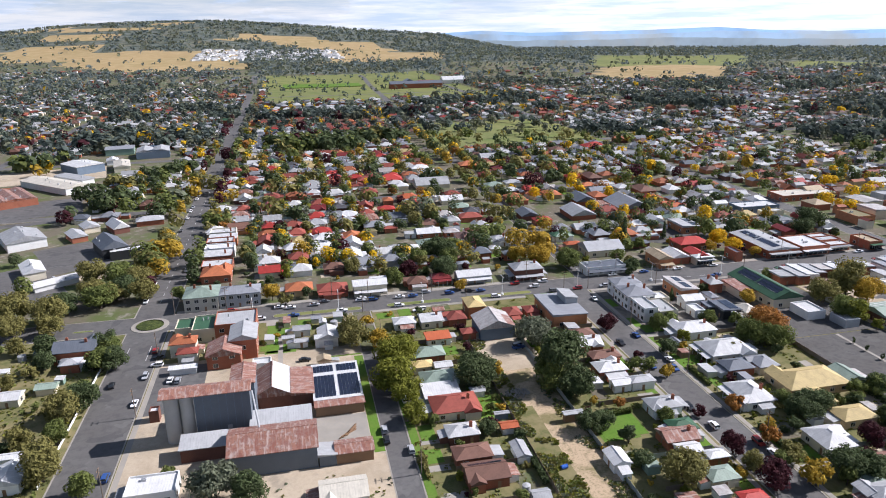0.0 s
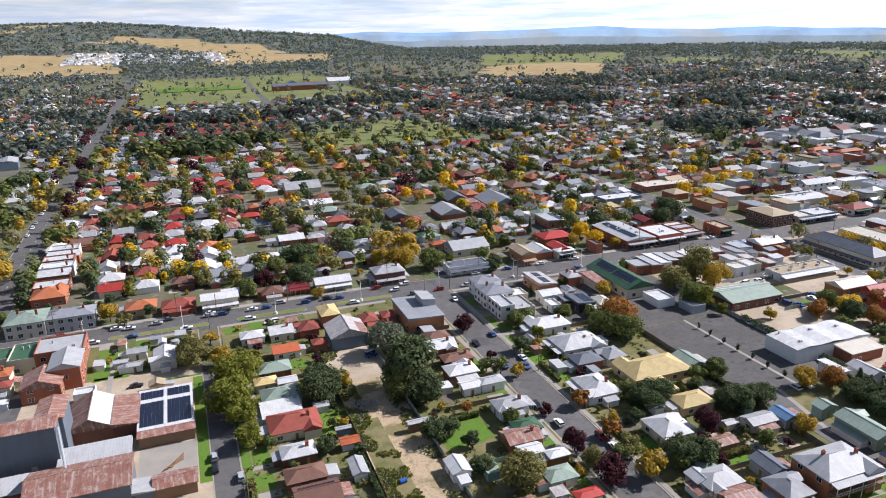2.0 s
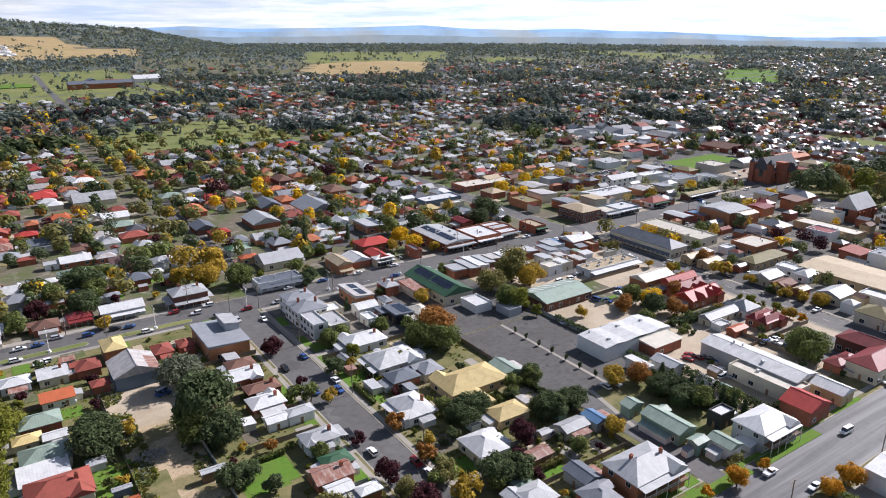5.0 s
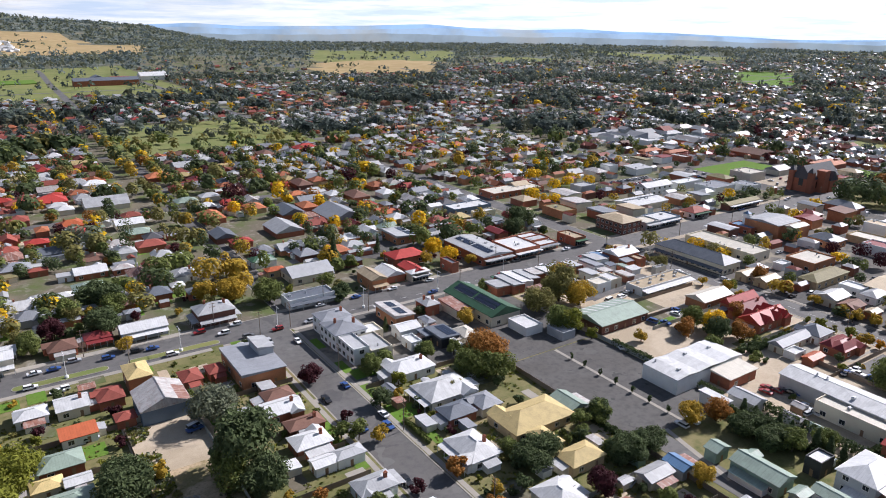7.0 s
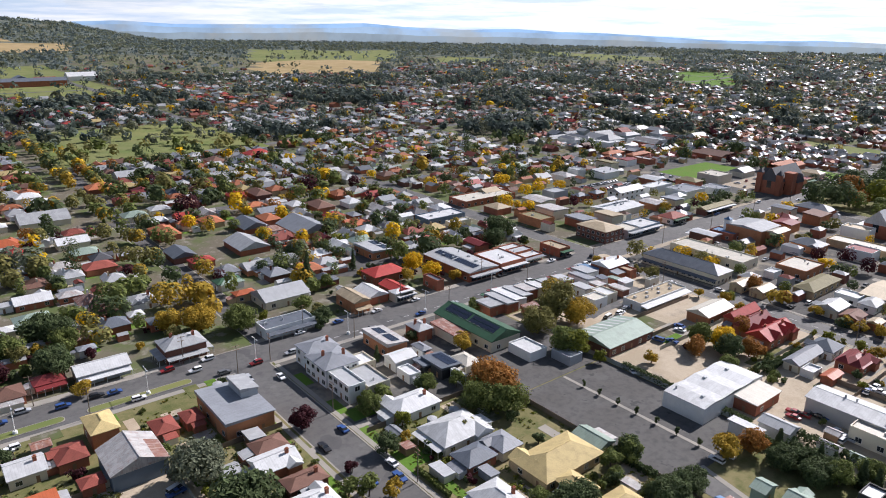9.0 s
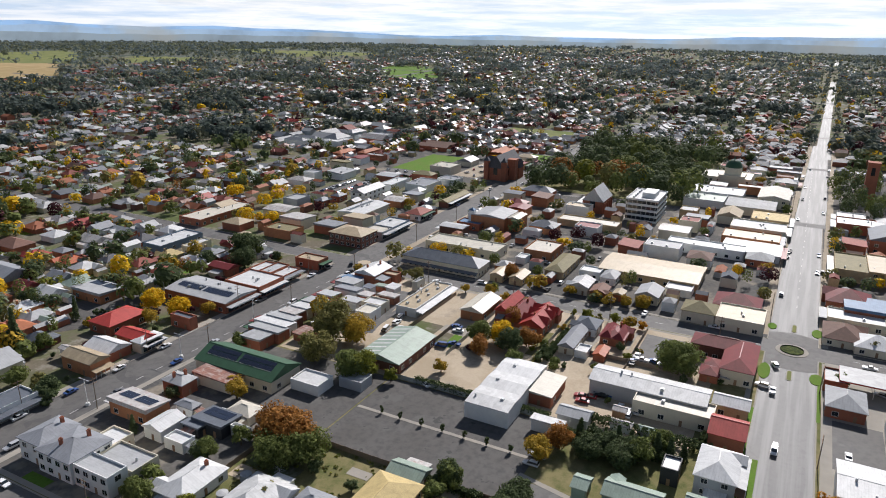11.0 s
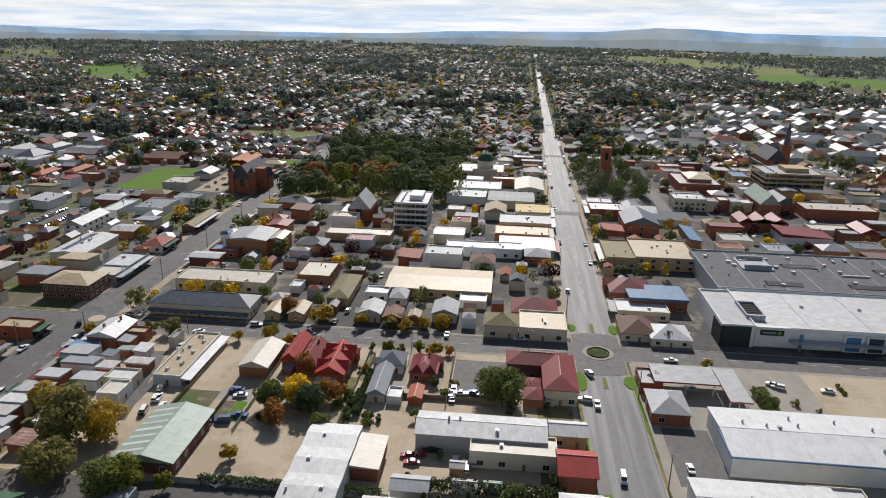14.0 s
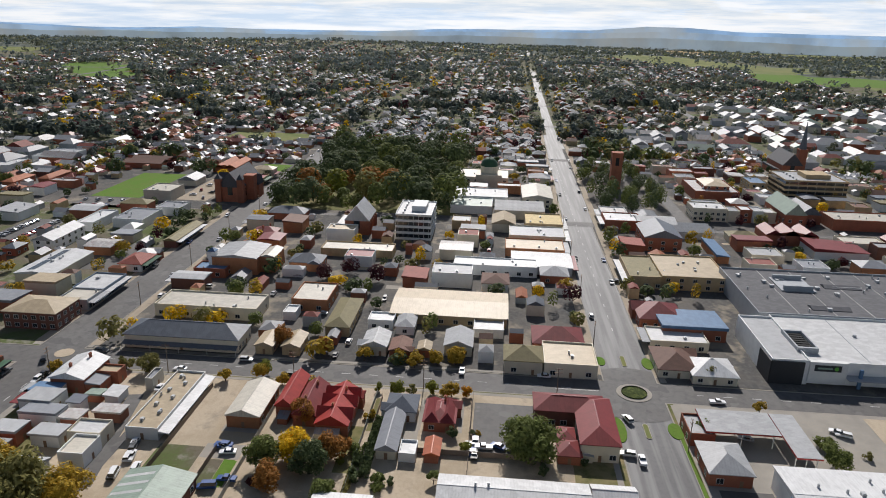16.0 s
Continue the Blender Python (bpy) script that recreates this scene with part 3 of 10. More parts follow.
def window_mesh(w, h):
    key = ("win", w, h)
    if key not in CACHE:
        s = Solid()
        k = 0.09
        s.box(-w / 2 - k, -0.06, -k, w / 2 + k, 0.02, 0).box(-w / 2 - k, -0.06, h, w / 2 + k, 0.02, h + k).box(-w / 2 - k, -0.06, 0, -w / 2, 0.02, h).box(w / 2, -0.06, 0, w / 2 + k, 0.02, h).box(-0.03, -0.05, 0, 0.03, 0.02, h)
        n = len(s.f)
        s.box(-w / 2, -0.03, 0, w / 2, 0.01, h)
        CACHE[key] = mesh_of("window", s.v, s.f, [FRAME, GLASS], [0] * n + [1] * (len(s.f) - n))
    return CACHE[key]


def door_mesh():
    if "door" not in CACHE:
        CACHE["door"] = Solid().box(-0.45, -0.05, 0, 0.45, 0.02, 2.05).mesh("door", WALLS["timber"])
    return CACHE["door"]


def panels(house, x0, x1, y0, y1, z0, z1):
    """Solar panels on a slope: rows over x, rising from (y0, z0) to (y1, z1)."""
    s = Solid()
    if (x1 - x0) * abs(y1 - y0) > 36:             # a big array: panel by panel
        rack = child("solar_array", Solid().box(x0, y0, z0 - 0.1, x1, y0 + 0.1, z0 - 0.04).mesh("rack", ALU), house, label="large dark blue solar array")
        nx, ny = max(1, round((x1 - x0) / 1.15)), max(1, round(abs(y1 - y0) / 2.2))
        ax, ay = (x1 - x0) / nx, (y1 - y0) / ny
        slope = math.atan2(z1 - z0, y1 - y0)
        one = Solid().box(-ax * 0.455, -ay * 0.475, -0.03, ax * 0.455, ay * 0.475, 0.03).mesh("solar_panel", PV)
        for i in range(nx):
            for j in range(ny):
                if nx > 10 and (i == nx // 2 or j == ny - 3):
                    continue
                o = child("solar_panel", one, rack)
                o.matrix_local = pose(x0 + (i + 0.5) * ax, y0 + (j + 0.5) * ay, z0 + (z1 - z0) * (j + 0.5) / ny, math.degrees(slope))
        return rack
    nx, ny = max(1, round((x1 - x0) / 1.05)), max(1, round(abs(y1 - y0) / 1.7))
    for i in range(nx):
        for j in range(ny):
            xa, xb = x0 + (x1 - x0) * (i + 0.03) / nx, x0 + (x1 - x0) * (i + 0.97) / nx
            ya, yb = y0 + (y1 - y0) * (j + 0.02) / ny, y0 + (y1 - y0) * (j + 0.98) / ny
            za, zb = z0 + (z1 - z0) * (j + 0.02) / ny, z0 + (z1 - z0) * (j + 0.98) / ny
            s.face([(xa, ya, za), (xb, ya, za), (xb, yb, zb), (xa, yb, zb)])
            s.face([(xa, ya, za - 0.06), (xb, ya, za - 0.06), (xb, ya, za), (xa, ya, za)])
    ob = child("solar_array", s.mesh("solar_array", PV), house, label="dark blue solar array")
    ob["kind"] = "stuff"
    return ob


LOOKS = {"mall": "dark grey", "white": "white", "zinc": "pale galvanised", "grey": "grey", "slate": "dark grey", "rust": "rusty brown", "patchy": "patchy rust-streaked", "red": "bright red", "maroon": "maroon", "orange": "orange-red", "green": "dark green",
         "sage": "pale green", "cream": "cream", "blue": "blue", "tan": "tan", "terracotta": "terracotta", "redtile": "red-brown", "browntile": "brown", "sand": "sandy yellow", "olive": "olive", "darktile": "charcoal"}
WALK = {"brick": "red brick", "dark": "dark brick", "orange": "orange brick", "blond": "blond brick", "cream": "cream rendered", "white": "white-painted", "grey": "grey-clad", "blue": "blue-grey clad", "steel": "dark steel-clad",
        "green": "pale green clad", "black": "black-clad", "stone": "pale stone", "concrete": "concrete", "timber": "brown timber"}
TILES = ("terracotta", "redtile", "browntile", "sand", "olive", "darktile")


FOOT = []


def building(x0, y0, x1, y1, h=3.0, roof="hip", top="zinc", wall="brick", rise=None, ridge=None, over=0.45, kind="house", windows=True, porch="", chimney=0, turn=0.0, note="", base=0.1, pv=0, storeys=None, bays=1):
    """A building over the plan x0..x1, y0..y1 with its eaves at h. porch: sides 'nsew' with a verandah; pv: share of the slope under solar panels."""
    w, d = abs(x1 - x0), abs(y1 - y0)
    cx, cy = (x0 + x1) / 2, (y0 + y1) / 2
    FOOT.append((min(x0, x1), min(y0, y1), max(x0, x1), max(y0, y1)))
    storeys = storeys or max(1, int((h + 0.6) / 3.1))
    stuff = "tiled" if top in TILES else ("iron" if roof != "flat" else "flat")
    size = "" if storeys == 1 else ("two-storey " if storeys == 2 else "tall ")
    label = note or "%s%s %s with %s %s roof" % (size, WALK[wall], kind, LOOKS[top], stuff)
    e = tagged(new(kind.replace(" ", "_")), label, kind)
    e.matrix_basis = pose(cx, cy, base + hgt(cx, cy), 0, 0, turn)
    rx = (w >= d) if ridge is None else ridge == "x"
    short = d if rx else w
    rise = rise if rise is not None else {"hip": short * 0.24, "gable": short * 0.22, "skillion": short * 0.08, "flat": 0.0}[roof]
    t = 0.25
    s = Solid()
    if roof == "flat":       # parapet walls round a sunken deck
        p = h + 0.6
        s.box(-w / 2, -d / 2, 0, w / 2, -d / 2 + t, p).box(-w / 2, d / 2 - t, 0, w / 2, d / 2, p).box(-w / 2, -d / 2 + t, 0, -w / 2 + t, d / 2 - t, p).box(w / 2 - t, -d / 2 + t, 0, w / 2, d / 2 - t, p)
        child("wall", s.mesh("wall", WALLS[wall]), e)
        child("roof", Solid().box(-w / 2 + t, -d / 2 + t, h - 0.2, w / 2 - t, d / 2 - t, h).mesh("roof", ROOFS[top]), e)
    else:
        s.box(-w / 2, -d / 2, 0, w / 2, d / 2, h - 0.22)
        if roof == "gable":
            g = Solid()
            k = rise * (short / (short + 2 * over))
            for sg in (-1, 1):
                q = [(sg * (w / 2), -d / 2, h - 0.22), (sg * (w / 2), d / 2, h - 0.22), (sg * (w / 2), 0, h + k - 0.1)] if rx else [(-w / 2, sg * (d / 2), h - 0.22), (w / 2, sg * (d / 2), h - 0.22), (0, sg * (d / 2), h + k - 0.1)]
                s.face(q if (sg > 0) == rx else q[::-1])
        child("wall", s.mesh("wall", WALLS[wall]), e)
        for i in range(bays):
            bw, bd = (w, d / bays) if rx else (w / bays, d)
            off = (i + 0.5) / bays - 0.5
            child("roof", roof_mesh(bw, bd, roof, rise, over if bays == 1 else 0.0, ROOFS[top], rx), e, (0 if rx else off * w, off * d if rx else 0, h))
        if bays == 1 and roof in ("hip", "gable") and x0 < 330 and y0 < 320:
            r = Solid()
            k = max((w if rx else d) / 2 - (short / 2 if roof == "hip" else 0), 0.3) + over * (roof == "gable")
            r.box(*((-k, -0.14, rise - 0.06, k, 0.14, rise + 0.07) if rx else (-0.14, -k, rise - 0.06, 0.14, k, rise + 0.07)))
            child("ridge_cap", r.mesh("ridge_cap", ROOFS[top]), e, (0, 0, h))
    if kind == "house" and roof in ("hip", "gable") and min(w, d) > 6.6 and windows and len(FOOT) % 4:
        gw, gl = min(w, d) * 0.46, min(w, d) * 0.5 + 1.4           # a gabled wing and a lean-to behind
        sx, sy = (1 if len(FOOT) % 2 else -1), (-1 if len(FOOT) % 5 < 3 else 1)
        ga = Vector((sx * (w / 2 - gw / 2 - 0.3), sy * (d / 2 - gl / 2 + 1.4), 0)) if rx else Vector((sy * (w / 2 - gl / 2 + 1.4), sx * (d / 2 - gw / 2 - 0.3), 0))
        wx, wy = (gw, gl) if rx else (gl, gw)
        wing = Solid().box(ga.x - wx / 2, ga.y - wy / 2, 0, ga.x + wx / 2, ga.y + wy / 2, h - 0.24)
        child("wing_wall", wing.mesh("wing_wall", WALLS[wall]), e)
        child("wing_roof", roof_mesh(wx, wy, "gable", gw * 0.3, over * 0.8, ROOFS[top], not rx), e, (ga.x, ga.y, h - 0.03))
    if kind == "house" and windows and x0 < 320 and y0 < 350:        # a lean-to at the back or side, of another age
        hr = random.Random(len(FOOT) * 13)
        side, dep, lo = hr.choice("wwes"), hr.uniform(2.2, 3.6), hr.uniform(2.2, 2.5)
        run = (w if side == "s" else d) * hr.uniform(0.4, 0.75)
        off = hr.uniform(-0.15, 0.15) * run
        tm = ROOFS[hr.choice(["zinc", "white", "grey", "patchy", top, "rust", "zinc"])]
        sl = Solid().box(-run / 2, 0, 0, run / 2, dep, lo - 0.1)
        nw = len(sl.f)
        q = [(-run / 2 - 0.25, dep + 0.3, lo - 0.15), (run / 2 + 0.25, dep + 0.3, lo - 0.15), (run / 2 + 0.25, -0.3, lo + 0.45), (-run / 2 - 0.25, -0.3, lo + 0.45)]
        q = q[::-1]
        sl.face(q, uv_slope(q))
        sl.face([(a, b, c - 0.1) for a, b, c in q][::-1])
        for i in range(4):
            j = (i + 1) % 4
            sl.face([q[i], (q[i][0], q[i][1], q[i][2] - 0.1), (q[j][0], q[j][1], q[j][2] - 0.1), q[j]])
        me = mesh_of("lean_to", sl.v, sl.f, [WALLS[hr.choice([wall, "cream", "white"])], tm], [0] * nw + [1] * (len(sl.f) - nw), sl.uv)
        at, tn = {"w": ((-w / 2 + 0.02, off, 0), 90), "e": ((w / 2 - 0.02, off, 0), 270), "s": ((off, -d / 2 + 0.02, 0), 180)}[side]
        child("lean_to", me, e, at, tn)
    if windows:
        for k in range(storeys):
            z = 0.9 + 3.1 * k
            ww, wh = (1.5, 1.3) if kind == "house" else (1.7, 1.5)
            fr = window_mesh(ww, wh)
            for side, length, turned in (("s", w, 0), ("e", d, 90), ("n", w, 180), ("w", d, 270)):
                n = int(length / (4.2 if kind == "house" else 3.1 if kind == "hotel" else 5.0))
                if x0 > 420 and h < 6.5:
                    continue
                if side == "n" and y0 > 100 or side == "e" and x0 > 40:
                    continue
                for i in range(n):
                    u = (i + 0.5) * length / n - length / 2
                    if k == 0 and i == n // 2 and side in "sw" and x0 < 330:
                        at = {"s": (u, -d / 2 - 0.01, 0), "w": (-w / 2 - 0.01, -u, 0)}[side]
                        child("door", door_mesh(), e, at, turned)
                        continue
                    at = {"s": (u, -d / 2, z), "e": (w / 2, u, z), "n": (-u, d / 2, z), "w": (-w / 2, -u, z)}[side]
                    child("window", fr, e, at, turned)
    if (roof == "flat" or kind in ("warehouse", "showroom", "supermarket")) and w * d > 110 and h < 12:
        if "vent" not in CACHE:
            CACHE["vent"] = Solid().box(-0.6, -0.5, -0.3, 0.6, 0.5, 0.75).box(-0.45, -0.35, 0.75, 0.45, 0.35, 0.9).mesh("roof_vent", ALU)
            CACHE["stack"] = Solid().tube((0, 0, -0.3), (0, 0, 1.1), 0.36, 0.28, 10).mesh("roof_flue", ALU)
        vr = random.Random(len(FOOT))
        for i in range(min(8, 1 + int(w * d / 150))):
            vx, vy = vr.uniform(-0.4, 0.4) * w, vr.uniform(-0.4, 0.4) * d
            vz = h if roof == "flat" else h + (rise * (1 - 2 * abs(vy / d if rx else vx / w)) if bays == 1 else rise * 0.4)
            child(*(("roof_vent", CACHE["vent"]) if vr.random() < 0.5 else ("roof_flue", CACHE["stack"])), e, (vx, vy, vz))
    if kind in ("shop", "supermarket") and not turn and x0 > 120:
        front = "s" if abs(y0 - 300) < 3 or abs(y0 - 106) < 4 and x0 > 320 else "n" if abs(y1 - 280) < 5 or abs(y1 - 83) < 5 and x0 > 320 else ""
        if front and front not in porch and w > 5:
            k = -1 if front == "s" else 1
            y_in, y_out = k * (d / 2 + 0.02), k * (d / 2 + 2.9)
            child("awning", Solid().box(-w / 2 + 0.1, min(y_in, y_out), 3.05, w / 2 - 0.1, max(y_in, y_out), 3.3).mesh("awning", ROOFS[("zinc", "white", "grey", "green", "maroon")[len(FOOT) % 5]]), e)
            child("sign_board", Solid().box(-w * 0.38, k * (d / 2 + 2.92) - 0.04, 2.85, w * 0.38, k * (d / 2 + 2.92) + 0.04, 3.45).mesh("sign_board", WALLS[("white", "blue", "cream", "black", "green")[len(FOOT) % 5]]), e)
            shop_glass = child("shop_window", Solid().box(-w * 0.42, k * (d / 2 + 0.03) - 0.05, 0.4, w * 0.42, k * (d / 2 + 0.03) + 0.05, 2.6).mesh("shop_window", GLASS), e)
            for i in range(1, 5):
                child("mullion", CACHE.setdefault("mullion", Solid().box(-0.05, -0.05, 0, 0.05, 0.05, 2.2).mesh("mullion", FRAME)), shop_glass, ((i / 5 - 0.5) * w * 0.84, k * (d / 2 + 0.09), 0.4))
    for side in porch:
        s, c = Solid(), 2.6
        tall2 = storeys >= 2
        ph = h - 0.25 if tall2 else min(h - 0.25, 2.9)
        if side in "sn":
            k = -1 if side == "s" else 1
            q = [(-w / 2, k * (d / 2 + c), ph - 0.45), (w / 2, k * (d / 2 + c), ph - 0.45), (w / 2, k * (d / 2 + 0.02), ph), (-w / 2, k * (d / 2 + 0.02), ph)]
            posts = [(-w / 2 + 0.1 + i * (w - 0.2) / 4, k * (d / 2 + c - 0.15)) for i in range(5)]
        else:
            k = -1 if side == "w" else 1
            q = [(k * (w / 2 + c), -d / 2, ph - 0.45), (k * (w / 2 + c), d / 2, ph - 0.45), (k * (w / 2 + 0.02), d / 2, ph), (k * (w / 2 + 0.02), -d / 2, ph)]
            posts = [(k * (w / 2 + c - 0.15), -d / 2 + 0.1 + i * (d - 0.2) / 4) for i in range(5)]
        s.face(q, uv_slope(q))
        s.face([(x, y, z - 0.1) for x, y, z in q][::-1])
        for i in range(4):
            j = (i + 1) % 4
            s.face([q[i], q[j], (q[j][0], q[j][1], q[j][2] - 0.1), (q[i][0], q[i][1], q[i][2] - 0.1)])
        v = child("verandah", s.mesh("verandah", ROOFS[top]), e)
        if tall2:                    # an upper balcony with its rail
            bx = (-w / 2, k * (d / 2 + 0.02), w / 2, k * (d / 2 + c)) if side in "sn" else (k * (w / 2 + 0.02), -d / 2, k * (w / 2 + c), d / 2)
            bx = (min(bx[0], bx[2]), min(bx[1], bx[3]), max(bx[0], bx[2]), max(bx[1], bx[3]))
            child("balcony_deck", Solid().box(bx[0], bx[1], 2.75, bx[2], bx[3], 2.95).mesh("balcony_deck", WALLS["timber"]), v)
            if side in "sn":
                ry = k * (d / 2 + c - 0.1)
                rail = Solid().box(bx[0], ry - 0.04, 3.8, bx[2], ry + 0.04, 3.9).box(bx[0], ry - 0.02, 3.05, bx[2], ry + 0.02, 3.12)
                for i in range(int(w / 0.5)):
                    rail.box(bx[0] + i * 0.5, ry - 0.02, 3.0, bx[0] + i * 0.5 + 0.06, ry + 0.02, 3.85)
            else:
                rx_ = k * (w / 2 + c - 0.1)
                rail = Solid().box(rx_ - 0.04, bx[1], 3.8, rx_ + 0.04, bx[3], 3.9).box(rx_ - 0.02, bx[1], 3.05, rx_ + 0.02, bx[3], 3.12)
                for i in range(int(d / 0.5)):
                    rail.box(rx_ - 0.02, bx[1] + i * 0.5, 3.0, rx_ + 0.02, bx[1] + i * 0.5 + 0.06, 3.85)
            child("balcony_rail", rail.mesh("balcony_rail", FRAME), v)
        for x, y in posts:
            if tall2:
                child("post", Solid().box(-0.07, -0.07, 0, 0.07, 0.07, ph - 0.4).mesh("post", FRAME), v, (x, y, 0))
                continue
            if "post" not in CACHE:
                CACHE["post"] = Solid().box(-0.06, -0.06, 0, 0.06, 0.06, 2.4).mesh("post", FRAME)
            child("post", CACHE["post"], v, (x, y, 0))
    for i in range(chimney):
        if "chimney" not in CACHE:
            CACHE["chimney"] = Solid().box(-0.45, -0.3, -2, 0.45, 0.3, 1.5).box(-0.52, -0.37, 1.5, 0.52, 0.37, 1.7).box(-0.25, -0.15, 1.7, 0.25, 0.15, 2.0).mesh("chimney", WALLS["brick"])
        child("chimney", CACHE["chimney"], e, ((0.28 - 0.5 * i) * w, (-0.12 + 0.2 * i) * d, h + rise * 0.6))
    if pv and roof in ("gable", "hip", "skillion", "flat"):
        L, S = (w, d) if rx else (d, w)
        hl = L / 2 * (0.97 if pv > 0.9 else 0.85 if roof != "hip" else max(0.25, (L - S) / L + 0.1))
        if roof == "flat":
            ob = panels(e, -hl, hl, -S / 2 * 0.8, -S / 2 * 0.8 + S * 0.8 * pv, 0.35, 0.35)
        elif roof == "skillion":
            ob = panels(e, -hl, hl, -S / 2 * 0.9, -S / 2 * 0.9 + S * 0.93 * pv, 0.12 + 0.05 * rise, 0.12 + rise * (0.05 + 0.9 * pv))
        else:
            y0_, y1_ = S / 2 * (0.08 + 0.84 * pv), S / 2 * 0.08
            ob = panels(e, -hl, hl, y0_, y1_, rise * (1 - y0_ / (S / 2 + over)) + 0.12, rise * (1 - y1_ / (S / 2 + over)) + 0.12)
        ob.matrix_local = pose(0, 0, h, 0, 0, 0 if rx else 90)
    return e


# ---- trees ----
def crown_data(r, rz, n, leaf_size, seed, lobes=7, hollow=0.55, cone=False):
    """A crown of n small leaf sprays set about a few lobes, with gaps and an uneven outline."""
    q = random.Random(seed)
    centres = []
    for i in range(lobes):
        a, u = q.uniform(0, 6.283), q.uniform(-0.75, 0.85)
        k = math.sqrt(max(0, 1 - u * u)) * q.uniform(0.3, 0.78)
        centres.append((k * math.cos(a), k * math.sin(a), u * 0.68, q.uniform(0.28, 0.5)))
    v, f = [], []
    for i in range(n):
        cx, cy, cz, cr = q.choice(centres)
        while True:
            x, y, z = q.uniform(-1, 1), q.uniform(-1, 1), q.uniform(-1, 1)
            l = math.sqrt(x * x + y * y + z * z)
            if hollow < l < 1:
                break
        nx, ny, nz = x / l + q.uniform(-0.8, 0.8), y / l + q.uniform(-0.8, 0.8), z / l + 0.35 + q.uniform(-0.6, 0.7)
        px, py, pz = (cx + x * cr), (cy + y * cr), (cz + z * cr)
        if cone:
            t = q.random() ** 0.7
            a = q.uniform(0, 6.283)
            k = (1 - t) * q.uniform(0.55, 1.0) * (0.8 + 0.2 * math.sin(a * 3 + t * 9)) + 0.04
            px, py, pz = k * math.cos(a), k * math.sin(a), 2 * t - 1
            nx, ny, nz = math.cos(a) + q.uniform(-0.4, 0.4), math.sin(a) + q.uniform(-0.4, 0.4), 0.5
        p = Vector((px * r, py * r, pz * rz))
        nn = Vector((nx, ny, nz)).normalized()
        t1 = nn.orthogonal().normalized()
        t2 = nn.cross(t1)
        a0 = q.uniform(0, 6.283)
        sz = leaf_size * q.uniform(0.6, 1.3)
        k = len(v)
        for j in range(4):
            a = a0 + j * 1.5708 + q.uniform(-0.3, 0.3)
            v.append(p + (t1 * math.cos(a) + t2 * math.sin(a)) * sz * q.uniform(0.75, 1.15) * (1.3 if j % 2 else 0.55) + nn * q.uniform(-0.3, 0.3) * sz)
        f.append((k, k + 1, k + 2, k + 3))
    return v, f


def trunk_mesh(h, r, spread, seed):
    q = random.Random(seed)
    s = Solid()
    s.tube((0, 0, -0.3), (0.05 * h * q.uniform(-1, 1), 0.05 * h * q.uniform(-1, 1), h * 0.55), r, r * 0.6, 7)
    for i in range(5):
        a = i * 1.2566 + q.uniform(-0.3, 0.3)
        z = h * q.uniform(0.35, 0.55)
        k = spread * q.uniform(0.4, 0.65)
        s.tube((0, 0, z), (k * math.cos(a), k * math.sin(a), z + h * q.uniform(0.2, 0.4)), r * 0.42, r * 0.12, 5)
    return s.mesh("trunk", BARK)


FORMS = {  # radius, half height, trunk height, sprays, spray size, lobes
    "round": (4.0, 3.4, 3.4, 2900, 0.31, 21), "broad": (5.2, 4.0, 4.0, 4600, 0.34, 30), "gum": (4.6, 5.0, 4.4, 4000, 0.33, 26),
    "small": (2.0, 1.8, 1.9, 800, 0.27, 9), "shrub": (1.5, 1.1, 0.7, 380, 0.24, 6), "cone": (2.0, 4.5, 4.4, 800, 0.38, 1), "pine": (3.2, 7.0, 7.0, 1200, 0.5, 12),
}
TREES = {}
LATER = []
SAY = {"green": "green leafy", "dark": "dark green", "olive": "olive-green", "grey": "grey-green gum", "yellow": "bright yellow autumn", "gold": "golden autumn", "orange": "orange-red autumn", "amber": "amber-yellow autumn", "plum": "dark plum-leaved", "lime": "light green"}


def tree(x, y, size=1.0, form="round", colour="green", turn=None, tall=1.0):
    """A tree at x, y; size scales its form."""
    v = rng.randrange(3)
    if x > 335 or y > 350 or x < -125:       # far ones are gathered with the far trees
        r, rz, th = FORMS[form][:3]
        LATER.append((x, y, r * size * 0.95, (th + rz * 1.12) * size * tall, colour))
        return None
    key = (form, colour, v)
    if key not in TREES:
        r, rz, th, n, ls, lobes = FORMS[form]
        cv, cf = crown_data(r, rz, n, ls, len(TREES) * 7 + v, lobes, cone=form == "cone")
        cm = mesh_of("crown", cv, cf, [LEAVES[colour]])
        TREES[key] = (trunk_mesh(th * 1.3, 0.05 * r + 0.06, r, v), cm, th + rz * (0.12 if form != "cone" else 0.1))
    tm, cm, z = TREES[key]
    name = "bush" if form == "shrub" else "tree"
    e = tagged(new(name), "%s %s standing among houses" % (SAY[colour], {"cone": "conical conifer tree", "pine": "tall pine tree", "shrub": "bush", "small": "small garden tree"}.get(form, "spreading tree")), name)
    e.matrix_basis = pose(x, y, hgt(x, y) + 0.1, 0, 0, rng.uniform(0, 360) if turn is None else turn) @ Matrix.Diagonal((size, size, size * tall, 1))
    child("trunk", tm, e)
    child("crown", cm, e, (0, 0, z))
    return e


